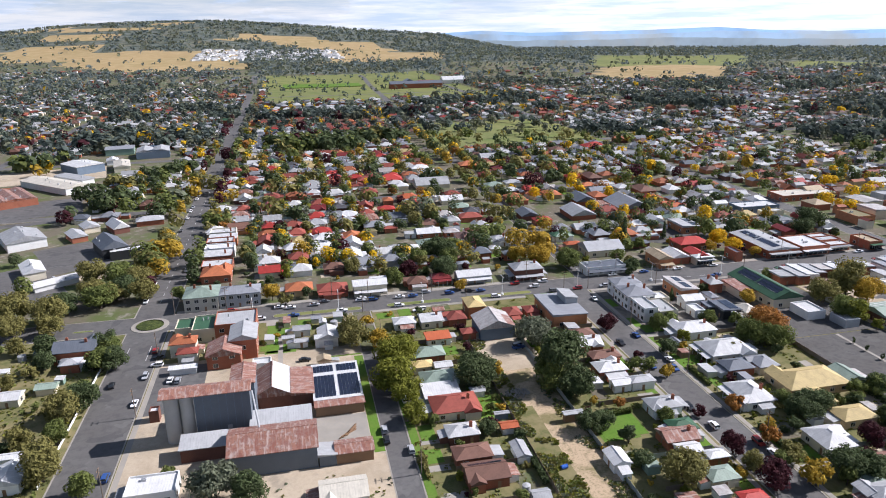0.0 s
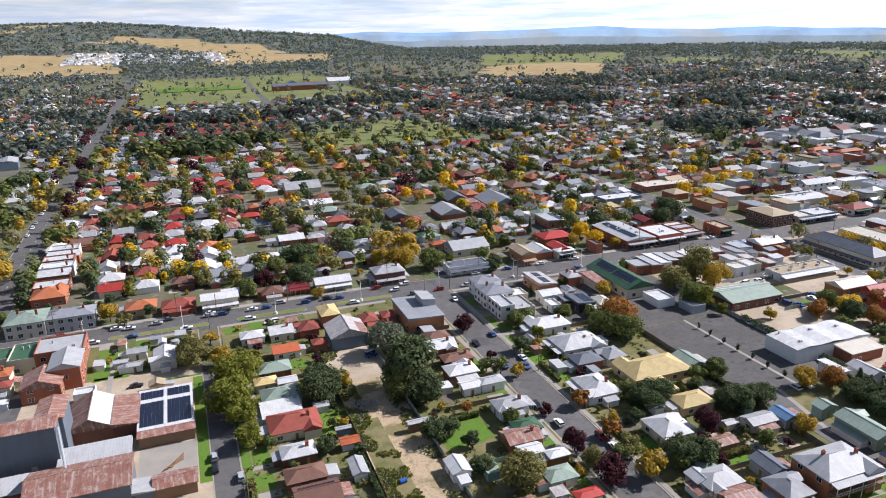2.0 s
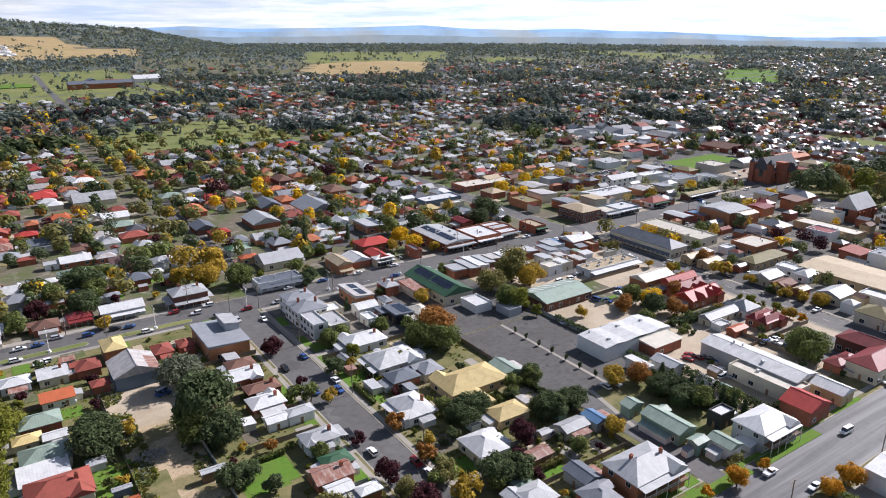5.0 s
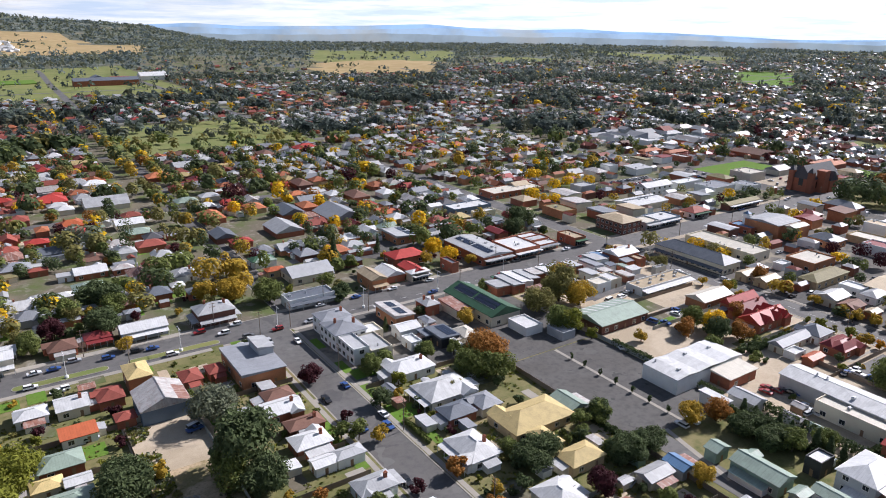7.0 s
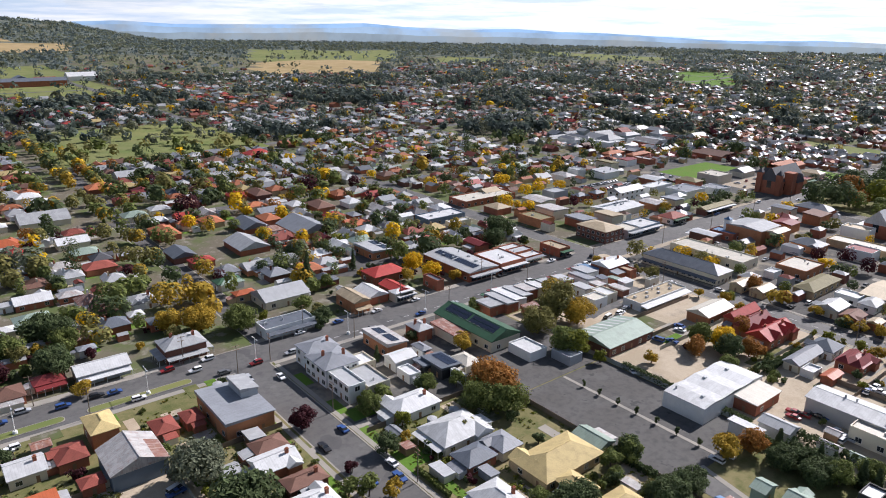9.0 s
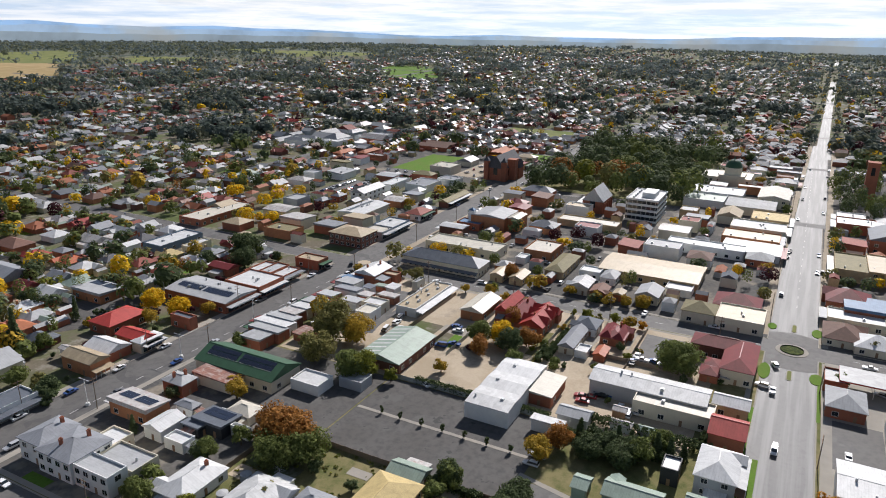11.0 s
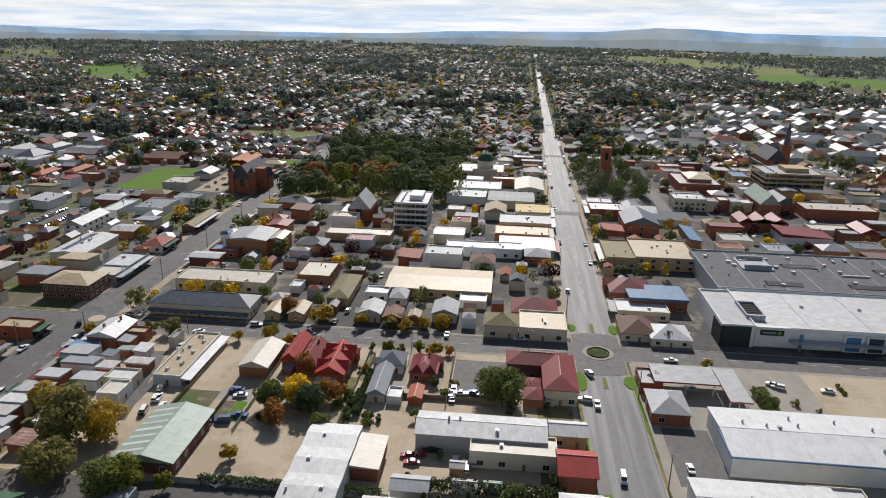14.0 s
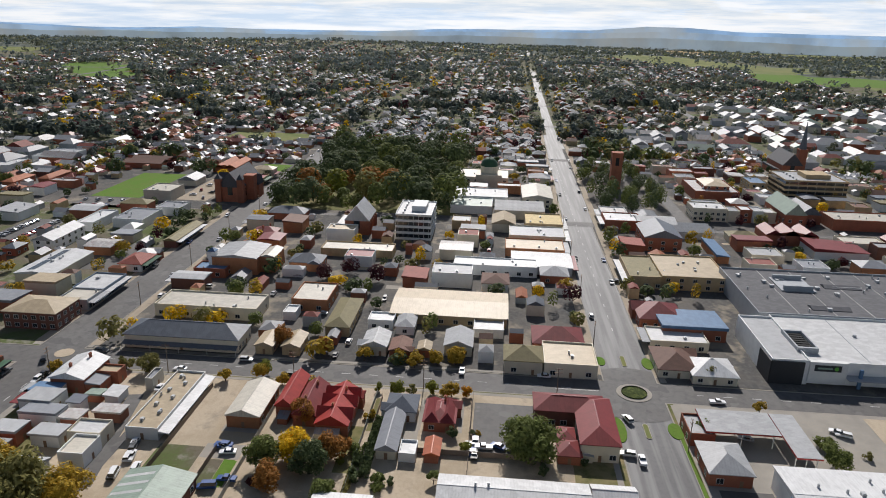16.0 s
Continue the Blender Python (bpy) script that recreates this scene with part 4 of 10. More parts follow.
# ---- vehicles ----
def car_parts(colour, kind):
    key = ("car", colour, kind)
    if key in CACHE:
        return CACHE[key]
    cols = {"white": (0.75, 0.75, 0.75), "silver": (0.42, 0.43, 0.45), "black": (0.015, 0.015, 0.018), "red": (0.30, 0.02, 0.02), "blue": (0.03, 0.08, 0.25), "grey": (0.12, 0.125, 0.13)}
    m = shader("car_" + colour, cols[colour], 0.4, 0.1 if colour in "silver grey" else 0.0, spec=0.6)
    prof = {"sedan": [(-2.2, 0.45), (2.2, 0.45), (2.25, 0.75), (1.2, 0.95), (-1.55, 1.0), (-2.2, 0.9)], "wagon": [(-2.2, 0.45), (2.2, 0.45), (2.25, 0.8), (1.2, 1.0), (-2.2, 1.05)], "ute": [(-2.5, 0.5), (2.4, 0.5), (2.45, 0.9), (1.3, 1.1), (-2.5, 1.1)], "van": [(-2.4, 0.45), (2.3, 0.45), (2.35, 0.9), (1.7, 1.1), (-2.4, 1.1)]}[kind]
    cab = {"sedan": [(1.0, 0.94), (0.35, 1.42), (-0.9, 1.42), (-1.6, 0.98)], "wagon": [(1.0, 1.0), (0.4, 1.6), (-1.9, 1.6), (-2.15, 1.04)], "ute": [(1.1, 1.1), (0.6, 1.65), (-0.5, 1.65), (-0.75, 1.1)], "van": [(1.6, 1.1), (1.1, 2.0), (-2.3, 2.0), (-2.38, 1.1)]}[kind]

    def extrude(p, hw, taper=0.0):
        s = Solid()
        n = len(p)
        lo = min(z for _, z in p)
        half = [hw - (taper if z > lo + 0.2 else 0) for _, z in p]
        s.face([(x, -k, z) for (x, z), k in zip(p, half)])
        s.face([(x, k, z) for (x, z), k in zip(p, half)][::-1])
        for i in range(n):
            j = (i + 1) % n
            s.face([(p[i][0], half[i], p[i][1]), (p[j][0], half[j], p[j][1]), (p[j][0], -half[j], p[j][1]), (p[i][0], -half[i], p[i][1])])
        return s
    body = extrude(prof, 0.88).mesh("body", m)
    glass = extrude(cab if cab[0][0] < cab[-1][0] else cab[::-1], 0.82, 0.14).mesh("glazing", GLASS)
    tp = [(x, z) for x, z in cab[1:3]]
    roof = Solid().box(tp[1][0] - 0.02, -0.68, tp[0][1] - 0.02, tp[0][0] + 0.02, 0.68, tp[0][1] + 0.04).mesh("car_roof", m)
    wheel = CACHE.setdefault("wheel", Solid().tube((0, -0.1, 0), (0, 0.1, 0), 0.32, 0.32, 12).mesh("wheel", shader("tyre", (0.02, 0.02, 0.02), 0.9)))
    CACHE[key] = (body, glass, roof, wheel)
    return CACHE[key]


NCAR = [0]


def car(x, y, turn=0.0, colour=None, kind=None, z=0.1, on="parked on the asphalt"):
    colour = colour or rng.choice(["white", "white", "silver", "silver", "black", "grey", "red", "blue", "white"])
    kind = kind or rng.choice(["sedan", "sedan", "wagon", "wagon", "ute"])
    body, glass, roof, wheel = car_parts(colour, kind)
    e = tagged(new("car"), "%s %s %s" % (colour, {"ute": "utility pickup", "van": "delivery van", "wagon": "station wagon", "sedan": "sedan car"}[kind], on), "car", "parked cars")
    e.matrix_basis = pose(x, y, z, 0, 0, turn)
    child("body", body, e)
    child("glazing", glass, e)
    child("car_roof", roof, e)
    for wx in (-1.35, 1.35) if x < 150 and y < 285 else ():
        for wy in (-0.8, 0.8):
            child("wheel", wheel, e, (wx, wy, 0.32))
    return e


# ---- poles, fences ----
def power_pole(x, y, turn=0.0, h=10.5):
    if "pole" not in CACHE:
        CACHE["pole"] = (Solid().tube((0, 0, -0.3), (0, 0, h), 0.17, 0.11, 8).mesh("post", shader("pole_timber", (0.19, 0.15, 0.115), 0.9, 0.0, [(2.0, 4, 0.4, 0.7, (0.12, 0.10, 0.08), 0.7)])),
                         Solid().box(-1.25, -0.06, -0.07, 1.25, 0.06, 0.07).mesh("cross_arm", WALLS["timber"]))
    p, a = CACHE["pole"]
    e = tagged(new("power_pole"), "brown timber power pole with cross arms beside the street", "power pole", "street power poles")
    e.matrix_basis = pose(x, y, 0.1, 0, 0, turn)
    child("post", p, e)
    for z in (h - 0.5, h - 1.8):
        child("cross_arm", a, e, (0, 0.14, z))
    return e


def street_lamp(x, y, h=9.0, turn=0.0):
    if "lamp" not in CACHE:
        s = Solid().tube((0, 0, 0), (0, 0, h), 0.16, 0.09, 8)
        base = Solid().tube((0, 0, 0), (0, 0, 0.9), 0.75, 0.6, 12)
        arm = Solid().tube((-1.8, 0, h - 0.1), (1.8, 0, h - 0.1), 0.06, 0.06, 6)
        head = Solid().box(-0.4, -0.16, 0, 0.4, 0.16, 0.14)
        CACHE["lamp"] = (s.mesh("pole", WALLS["white"]), base.mesh("base", WALLS["white"]), arm.mesh("arm", WALLS["white"]), head.mesh("lamp_head", ALU))
    p, b, a, hd = CACHE["lamp"]
    e = tagged(new("street_lamp"), "white double-arm street lamp on a round base in the median", "street lamp", "median street lamps")
    e.matrix_basis = pose(x, y, 0.1, 0, 0, turn)
    child("base", b, e)
    child("pole", p, e)
    child("arm", a, e)
    for k in (-1.9, 1.9):
        child("lamp_head", hd, e, (k, 0, h - 0.2))
    return e


FENCE = {"timber": paint("fence_timber", (0.22, 0.17, 0.13)), "iron": paint("fence_iron", (0.34, 0.36, 0.34)), "white": WALLS["white"], "hedge": LEAVES["dark"]}


def fence(x0, y0, x1, y1, kind="timber", h=1.7):
    L = math.hypot(x1 - x0, y1 - y0)
    e = tagged(new("fence"), {"timber": "weathered brown timber paling fence between yards", "iron": "grey-green corrugated iron fence between yards", "white": "low white picket fence"}[kind], "fence")
    e.matrix_basis = pose(x0, y0, 0.12, 0, 0, math.degrees(math.atan2(y1 - y0, x1 - x0)))
    s = Solid()
    n = max(1, int(L / 2.4))
    for i in range(n):
        a, b = i * L / n, (i + 1) * L / n - 0.05
        s.box(a, -0.02, 0.05, b, 0.02, h + (0.04 if i % 2 else 0))
    child("paling", s.mesh("paling", FENCE[kind]), e)["kind"] = "stuff"
    p = Solid()
    for i in range(n + 1):
        p.box(i * L / n - 0.05, 0.02, 0, i * L / n + 0.05, 0.12, h)
    child("fence_post", p.mesh("fence_post", FENCE[kind]), e)["kind"] = "stuff"
    return e


def hedge(x0, y0, x1, y1, h=2.0, colour="dark"):
    q = random.Random(int(x0 * 7 + y0))
    cx, cy, w, d = (x0 + x1) / 2, (y0 + y1) / 2, abs(x1 - x0), abs(y1 - y0)
    n = int(min(2600, 60 + 22 * (w * d + h * (w + d))))
    v, f = [], []
    for i in range(n):
        p = Vector((q.uniform(-w / 2, w / 2), q.uniform(-d / 2, d / 2), h * (1 - q.random() ** 2 * 0.9)))
        p.z *= 0.85 + 0.25 * noise.noise(Vector((p.x, p.y, 3)) / 1.5)
        nn = Vector((q.uniform(-1, 1), q.uniform(-1, 1), q.uniform(0, 1.2))).normalized()
        t1 = nn.orthogonal().normalized()
        t2 = nn.cross(t1)
        k = len(v)
        for j in range(4):
            a = j * 1.5708 + q.uniform(-0.4, 0.4)
            v.append(p + (t1 * math.cos(a) + t2 * math.sin(a)) * q.uniform(0.22, 0.45))
        f.append((k, k + 1, k + 2, k + 3))
    e = tagged(new("hedge", mesh_of("hedge", v, f, [LEAVES[colour]])), "dense dark green hedge along a boundary", "hedge")
    e.location = (cx, cy, 0.1)
    return e


def canopy(x0, y0, x1, y1, h, mat="white", trim="red"):
    """An open forecourt roof on posts."""
    w, d = x1 - x0, y1 - y0
    e = tagged(new("forecourt_canopy"), "flat pale metal forecourt canopy with red edge on posts", "canopy")
    e.matrix_basis = pose((x0 + x1) / 2, (y0 + y1) / 2, 0.15)
    child("deck", Solid().box(-w / 2, -d / 2, h, w / 2, d / 2, h + 0.35).mesh("deck", ROOFS[mat]), e)
    b = Solid().box(-w / 2 - 0.06, -d / 2 - 0.06, h - 0.15, w / 2 + 0.06, -d / 2, h + 0.25).box(-w / 2 - 0.06, d / 2, h - 0.15, w / 2 + 0.06, d / 2 + 0.06, h + 0.25).box(-w / 2 - 0.06, -d / 2, h - 0.15, -w / 2, d / 2, h + 0.25)
    child("fascia", b.mesh("fascia", ROOFS[trim]), e)
    post = CACHE.setdefault("canopy_post", Solid().box(-0.12, -0.12, 0, 0.12, 0.12, 4.6).mesh("post", FRAME))
    for i in (-0.42, 0.42):
        for j in (-0.42, 0, 0.42):
            child("post", post, e, (i * w, j * d, h - 4.6))
    FOOT.append((x0, y0, x1, y1))
    return e


def grain_store():
    """Concrete silos and a steel-clad hopper house under one long rusty roof."""
    e = tagged(new("grain_store"), "grey concrete silos and dark steel hopper house under a rusty roof", "grain store")
    e.matrix_basis = pose(-31, 197, 0.1)
    h = 15.4
    for x in (-10.2, -5.6):
        child("silo", Solid().tube((x, -0.6, 0), (x, -0.6, h), 2.25, 2.25, 30).mesh("silo", WALLS["concrete"]), e, label="round grey concrete silo")
    child("wall", Solid().box(-3.2, -3.4, 0, 12.6, 3.2, h).box(-12.4, 0.6, 0, -3.2, 3.2, h).mesh("wall", WALLS["steel"]), e)
    child("roof", roof_mesh(25.2, 6.6, "gable", 1.3, 0.5, ROOFS["rust"], True), e, (0, 0, h + 0.2))
    for k in range(7):
        child("cladding_seam", Solid().box(-3.0 + 2.2 * k, -3.47, 0.3, -2.9 + 2.2 * k, -3.4, h).mesh("cladding_seam", WALLS["blue"]), e)
    child("hatch", Solid().box(5.4, -3.5, 3.6, 6.8, -3.38, 4.8).mesh("hatch", WALLS["grey"]), e)
    child("conveyor", Solid().tube((13.2, -2, 14.5), (15.5, -14, 6.5), 0.3, 0.3, 6).mesh("conveyor", ALU), e)
    child("downpipe", Solid().tube((-3.3, -3.55, 0), (-3.3, -3.55, h), 0.09, 0.09, 6).mesh("downpipe", FRAME), e)
    FOOT.append((-44, 193, -18, 201))
    return e


def shopping_centre():
    """The large shopping centre: two flat roofs, a corner entrance, signs and plant on the roofs."""
    e = tagged(new("shopping_centre"), "large shopping centre with grey and white flat roofs", "shopping centre")
    e.matrix_basis = pose(0, 0, 0.1)

    def hall(name, x0, y0, x1, y1, h, wall, top):
        k = 0.3
        s = Solid().box(x0, y0, 0, x1, y0 + k, h + 0.7).box(x0, y1 - k, 0, x1, y1, h + 0.7).box(x0, y0 + k, 0, x0 + k, y1 - k, h + 0.7).box(x1 - k, y0 + k, 0, x1, y1 - k, h + 0.7)
        w = child(name, s.mesh(name, wall), e)
        child("roof", Solid().box(x0 + k, y0 + k, h - 0.2, x1 - k, y1 - k, h).mesh("roof", top), w)
    hall("rear_hall", 366, -95, 418, 40, 8.0, WALLS["grey"], ROOFS["mall"])
    hall("front_hall", 327, -95, 365.7, 36.5, 7.6, WALLS["white"], ROOFS["white"])
    hall("entrance_wing", 326, 36.8, 362, 49, 8.2, WALLS["white"], ROOFS["zinc"])
    child("dark_cladding", Solid().box(325.4, 38.5, 0, 325.98, 49.2, 8.2).box(325.4, 49.02, 0, 336, 49.5, 8.2).mesh("dark_cladding", WALLS["black"]), e)
    child("sign_frame", Solid().box(325.2, 25, 1.5, 326.9, 37, 8.8).mesh("sign_frame", WALLS["white"]), e)
    sg = child("sign_board", Solid().box(325.05, 27, 5.6, 325.18, 35.5, 7.8).mesh("sign_board", WALLS["black"]), e, label="dark sign board with a green round mark")
    child("sign_mark", Solid().tube((325.0, 28.6, 6.7), (325.06, 28.6, 6.7), 0.7, 0.7, 16).mesh("sign_mark", shader("sign_green", (0.12, 0.42, 0.05), 0.5)), sg)
    child("sign_bar", Solid().box(325.0, 29.8, 6.4, 325.04, 34.6, 7.0).mesh("sign_bar", WALLS["green"]), sg)
    for y in (2, -6, -14, -30):
        f = child("display_frame", Solid().box(325.8, y - 3.2, 0.4, 326.95, y + 3.2, 6.9).mesh("display_frame", WALLS["white"]), e)
        child("display_panel", Solid().box(325.7, y - 2.6, 0.8, 325.79, y + 2.6, 6.3).mesh("display_panel", shader("display_%d" % (y % 3), ((0.03, 0.06, 0.07), (0.35, 0.06, 0.06), (0.06, 0.18, 0.35))[y % 3], 0.4)), f)
    child("blue_pylon", Solid().box(324.6, 20.2, 0, 325.4, 21.2, 7).mesh("blue_pylon", ROOFS["blue"]), e)
    child("awning", Solid().box(322.8, -95, 3.6, 326.9, 25, 3.9).mesh("awning", WALLS["grey"]), e)
    pl = child("plant_screen", Solid().box(334, 31, 7.6, 335, 38, 9.6).box(348, 31, 7.6, 349, 38, 9.6).box(335, 31, 7.6, 348, 31.5, 9.6).box(335, 37.5, 7.6, 348, 38, 9.6).mesh("plant_screen", WALLS["grey"]), e)
    for i in range(7):
        child("cooling_fan", Solid().box(335.4 + 1.8 * i, 32, 7.6, 336.6 + 1.8 * i, 37, 8.9).mesh("cooling_fan", DARK), pl)
    r2 = random.Random(3)
    unit = Solid().box(-0.9, -0.7, 0, 0.9, 0.7, 1.0).mesh("roof_unit", ALU)
    for i in range(26):
        x, y = r2.uniform(369, 415), r2.uniform(-90, 36)
        child("roof_unit", unit, e, (x, y, 8.0), r2.choice([0, 90]))
    for k in range(9):
        child("roof_seam", Solid().box(366.6, -88 + 14 * k, 8.0, 417.4, -87.75 + 14 * k, 8.1).mesh("roof_seam", WALLS["concrete"]), e)
    for k in range(5):
        child("roof_duct", Solid().box(370 + 9.5 * k, -70 + 19 * k, 8.0, 371 + 9.5 * k, -58 + 19 * k, 8.7).mesh("roof_duct", ALU), e)
    for i in range(18):
        child("roof_flue", CACHE["stack"], e, (r2.uniform(369, 415), r2.uniform(-90, 36), 8.2))
    child("plant_deck", Solid().box(392, 8, 8.0, 408, 22, 8.5).box(393, 9, 8.5, 394, 21, 10.2).box(406, 9, 8.5, 407, 21, 10.2).mesh("plant_deck", WALLS["grey"]), e)
    for x, y in ((375, 10), (400, -5), (376, -25), (398, -45)):
        child("skylight_ridge", roof_mesh(5, 15, "gable", 0.9, 0, ROOFS["mall"], False), e, (x, y, 8.25))
    for y in (-10, 12, -40, -65):
        child("roof_fan", Solid().tube((350, y, 7.6), (350, y, 8.5), 0.8, 0.6, 10).mesh("roof_fan", ALU), e)
        child("roof_seam", Solid().box(327.5, y + 4, 7.6, 365, y + 4.25, 7.72).mesh("roof_seam", WALLS["grey"]), e)
    FOOT.append((322, -95, 418, 50))
    return e


def white_slope(e):
    """Pale new sheeting over the eastern slope of a north-south gable."""
    wall = next(c for c in e.children if c.name.startswith("wall"))
    roof = next(c for c in e.children if c.name.startswith("roof"))
    w, d, h = 12.4, 18.0, roof.location.z
    over, rise = 0.45, 3.5
    s = Solid()
    q = [(w / 2 + over, -d / 2 - over, 0.06), (w / 2 + over, d / 2 + over, 0.06), (0.05, d / 2 + over, rise + 0.06), (0.05, -d / 2 - over, rise + 0.06)]
    s.face(q, uv_slope(q))
    s.face([(x, y, z - 0.05) for x, y, z in q][::-1])
    child("white_sheeting", s.mesh("white_sheeting", ROOFS["white"]), e, (0, 0, h), label="pale new roof sheeting")
    return e

# mill and silos by the roundabout
grain_store()
building(-24, 172.7, 0, 187, 6.9, "gable", "rust", "steel", rise=2.6, windows=False, kind="shed", ridge="x", note="long steel-clad shed with rusty corrugated iron roof", over=0.5)
building(5.2, 172.6, 15.6, 179, 3.6, "gable", "rust", "timber", windows=False, kind="shed", ridge="x", rise=1.0)
building(0.4, 172.4, 5.1, 178.2, 3.8, "skillion", "zinc", "steel", windows=False, kind="shed", rise=0.5)
# Solid dark walls stand in for the shade below an open awning.
building(-38, 183.4, -25, 190, 4.5, "skillion", "zinc", "dark", windows=False, kind="loading shed", rise=0.8)
building(-24.4, 200.4, -17.4, 213, 14.5, "gable", "rust", "steel", windows=False, kind="grain store", rise=1.0)
building(-33, 200.4, -25, 208, 11.0, "flat", "rust", "dark", windows=False, kind="mill")
building(-18.7, 190.1, -1.1, 197.6, 5.1, "skillion", "zinc", "steel", windows=False, kind='shed', rise=1.0)
white_slope(building(-18.9, 207.6, -6.5, 225.6, 5.1, "gable", "rust", "dark", windows=False, kind='shed', ridge='y', rise=3.5, note='brick shed with half rusty half white iron gable roof'))
building(-6.5, 206.7, 0.2, 224.8, 5.1, "skillion", "rust", "dark", windows=False, kind='shed', rise=0.8)
building(0.5, 203.0, 15.6, 225.6, 4.2, "skillion", "white", "brick", windows=False, kind='shed', rise=1.0, pv=0.97, ridge='x')
building(0.5, 199.4, 15.8, 202.4, 3.7, "skillion", "rust", "timber", windows=False, kind="lean-to shed", rise=0.4)
pad("yard_slab", 0.5, 180.5, 16.0, 199.0, 0.178, CONCRETE, "pale stained concrete loading yard", "yard")
beams = tagged(new("timber_stack"), "long weathered beams lying across the mill yard", "timber")
beams.location = (9.5, 188.5, 0.18)
for k in range(5):
    child("beam", Solid().box(-3.4, -0.16, 0, 3.4, 0.16, 0.3).mesh("beam", WALLS["timber"]), beams, (0.3 * k, 0.5 * k - 1, 0.05 + 0.3 * (k % 2)), 38 + 6 * k)
building(-35.6, 265.3, -19.7, 279.6, 6.7, "flat", "zinc", "brick", kind='mill', storeys=2)
building(-28.6, 247.3, -19.0, 261.2, 8.1, "gable", "zinc", "brick", kind='mill', storeys=2, rise=2, ridge='y')
building(-36.4, 240.9, -24.5, 253.0, 5.5, "gable", "rust", "brick", kind='mill', storeys=2, ridge='y')
building(-51.2, 270.5, -43.1, 280.7, 4.6, "flat", "green", "cream", kind='mill office')
building(-44.4, 266.0, -34.0, 280.7, 5.3, "flat", "green", "cream", kind='mill office')
building(-50.9, 254.7, -41.7, 261.4, 5.5, "hip", "terracotta", "cream", chimney=1)
building(-47.5, 248.6, -40.6, 253.6, 4.2, "hip", "redtile", "cream")
building(-50.6, 208.4, -47.7, 211.7, 3.5, "flat", "white", "dark", kind='kiosk')
building(-49.2, 239.7, -40.1, 241.9, 2.6, "skillion", "white", "white", windows=False, kind='carport', rise=0.3)
building(3.9, 249.8, 11.2, 260.0, 4.0, "gable", "white", "white", ridge='y')
building(2.7, 233.0, 7.2, 236.7, 3.0, "gable", "tan", "cream", ridge='y')
building(-5.5, 262.2, 0.9, 266.8, 3.0, "gable", "zinc", "white")
building(-5.1, 251.9, -0.3, 255.2, 2.6, "gable", "zinc", "white")
building(-20.1, 233.4, -13.6, 238.3, 3.8, "flat", "white", "white", windows=False, kind='shed')

# hotels and houses north of the shopping street
building(-51.6, 299.8, -37.3, 314.4, 6.6, "hip", "sage", "stone", kind='hotel', chimney=2, storeys=2, rise=2.4)
building(-37.0, 300.9, -19.5, 311.5, 6.4, "hip", "grey", "grey", kind='hotel', chimney=2, storeys=2, rise=2.0)
building(-48.2, 334.8, -34.4, 348.1, 4.0, "hip", "terracotta", "brick", rise=3.2, chimney=2)
for k in range(5):                     # stepped terraces of white roofs behind brick fronts along the avenue
    building(-50.5, 364.5 + 10.5 * k, -36.0 + (k % 2), 374.0 + 10.5 * k, 4.6 + 0.5 * (k % 3), "flat" if k % 3 else "skillion", "white", ("brick", "white", "brick", "orange", "cream")[k], kind='terrace house', chimney=1, rise=0.6, over=0.1)
building(-49.7, 349.3, -34.5, 360.2, 3.8, "flat", "white", "brick", kind='shop')
building(-8.3, 307.1, 3.6, 317.2, 3.0, "hip", "terracotta", "blond")
building(6.1, 302.9, 19.5, 312.5, 3.0, "hip", "redtile", "brick", porch='s')
building(22.1, 300.1, 37.1, 307.9, 5.1, "gable", "white", "cream", kind='terrace', porch='s')
building(71.7, 303.4, 87.8, 312.1, 3.8, "gable", "white", "grey", kind='terrace', porch='s')
building(59.9, 306.3, 68.8, 313.1, 3.0, "hip", "maroon", "brick", porch='s')
building(47.7, 302.4, 56.7, 311.5, 3.0, "hip", "browntile", "brick")
building(99.0, 301.3, 113.1, 311.6, 5.5, "hip", "zinc", "dark", kind='hotel', porch='sew', chimney=2)
building(134.7, 299.3, 155.4, 308.1, 3.8, "flat", "slate", "white", kind='shop', porch='s')
building(31.1, 311.5, 38.3, 316.7, 3.0, "gable", "white", "cream", porch='s')
building(76.8, 324.3, 82.2, 328.2, 3.0, "hip", "grey", "white")
building(103.3, 355.8, 113.0, 364.4, 3.5, "hip", "zinc", "white", chimney=1)
building(103.2, 331.1, 112.0, 337.5, 3.5, "hip", "grey", "brick")
building(99.4, 344.0, 104.7, 349.5, 3.0, "hip", "white", "cream")
building(66.4, 382.0, 79.9, 391.7, 3.0, "gable", "white", "brick")
building(59.5, 384.0, 65.8, 388.7, 3.0, "gable", "zinc", "white")
building(82.1, 380.5, 90.9, 386.9, 3.0, "hip", "patchy", "brick")
building(63.3, 359.8, 75.4, 369.5, 3.0, "hip", "sage", "cream")
building(47.5, 361.0, 54.2, 364.9, 3.0, "hip", "zinc", "cream")
building(55.4, 356.8, 62.4, 362.3, 3.0, "hip", "white", "cream")
building(49.4, 397.9, 57.0, 402.3, 3.0, "hip", "redtile", "brick")
building(36.8, 394.7, 44.4, 399.1, 3.0, "hip", "olive", "cream")
building(139.4, 356.2, 150.6, 362.7, 3.5, "hip", "green", "white")
building(140.5, 339.1, 149.0, 344.1, 3.5, "hip", "orange", "blond")
building(146.8, 324.5, 166.6, 339.2, 3.8, "gable", "zinc", "cream", kind='hall')

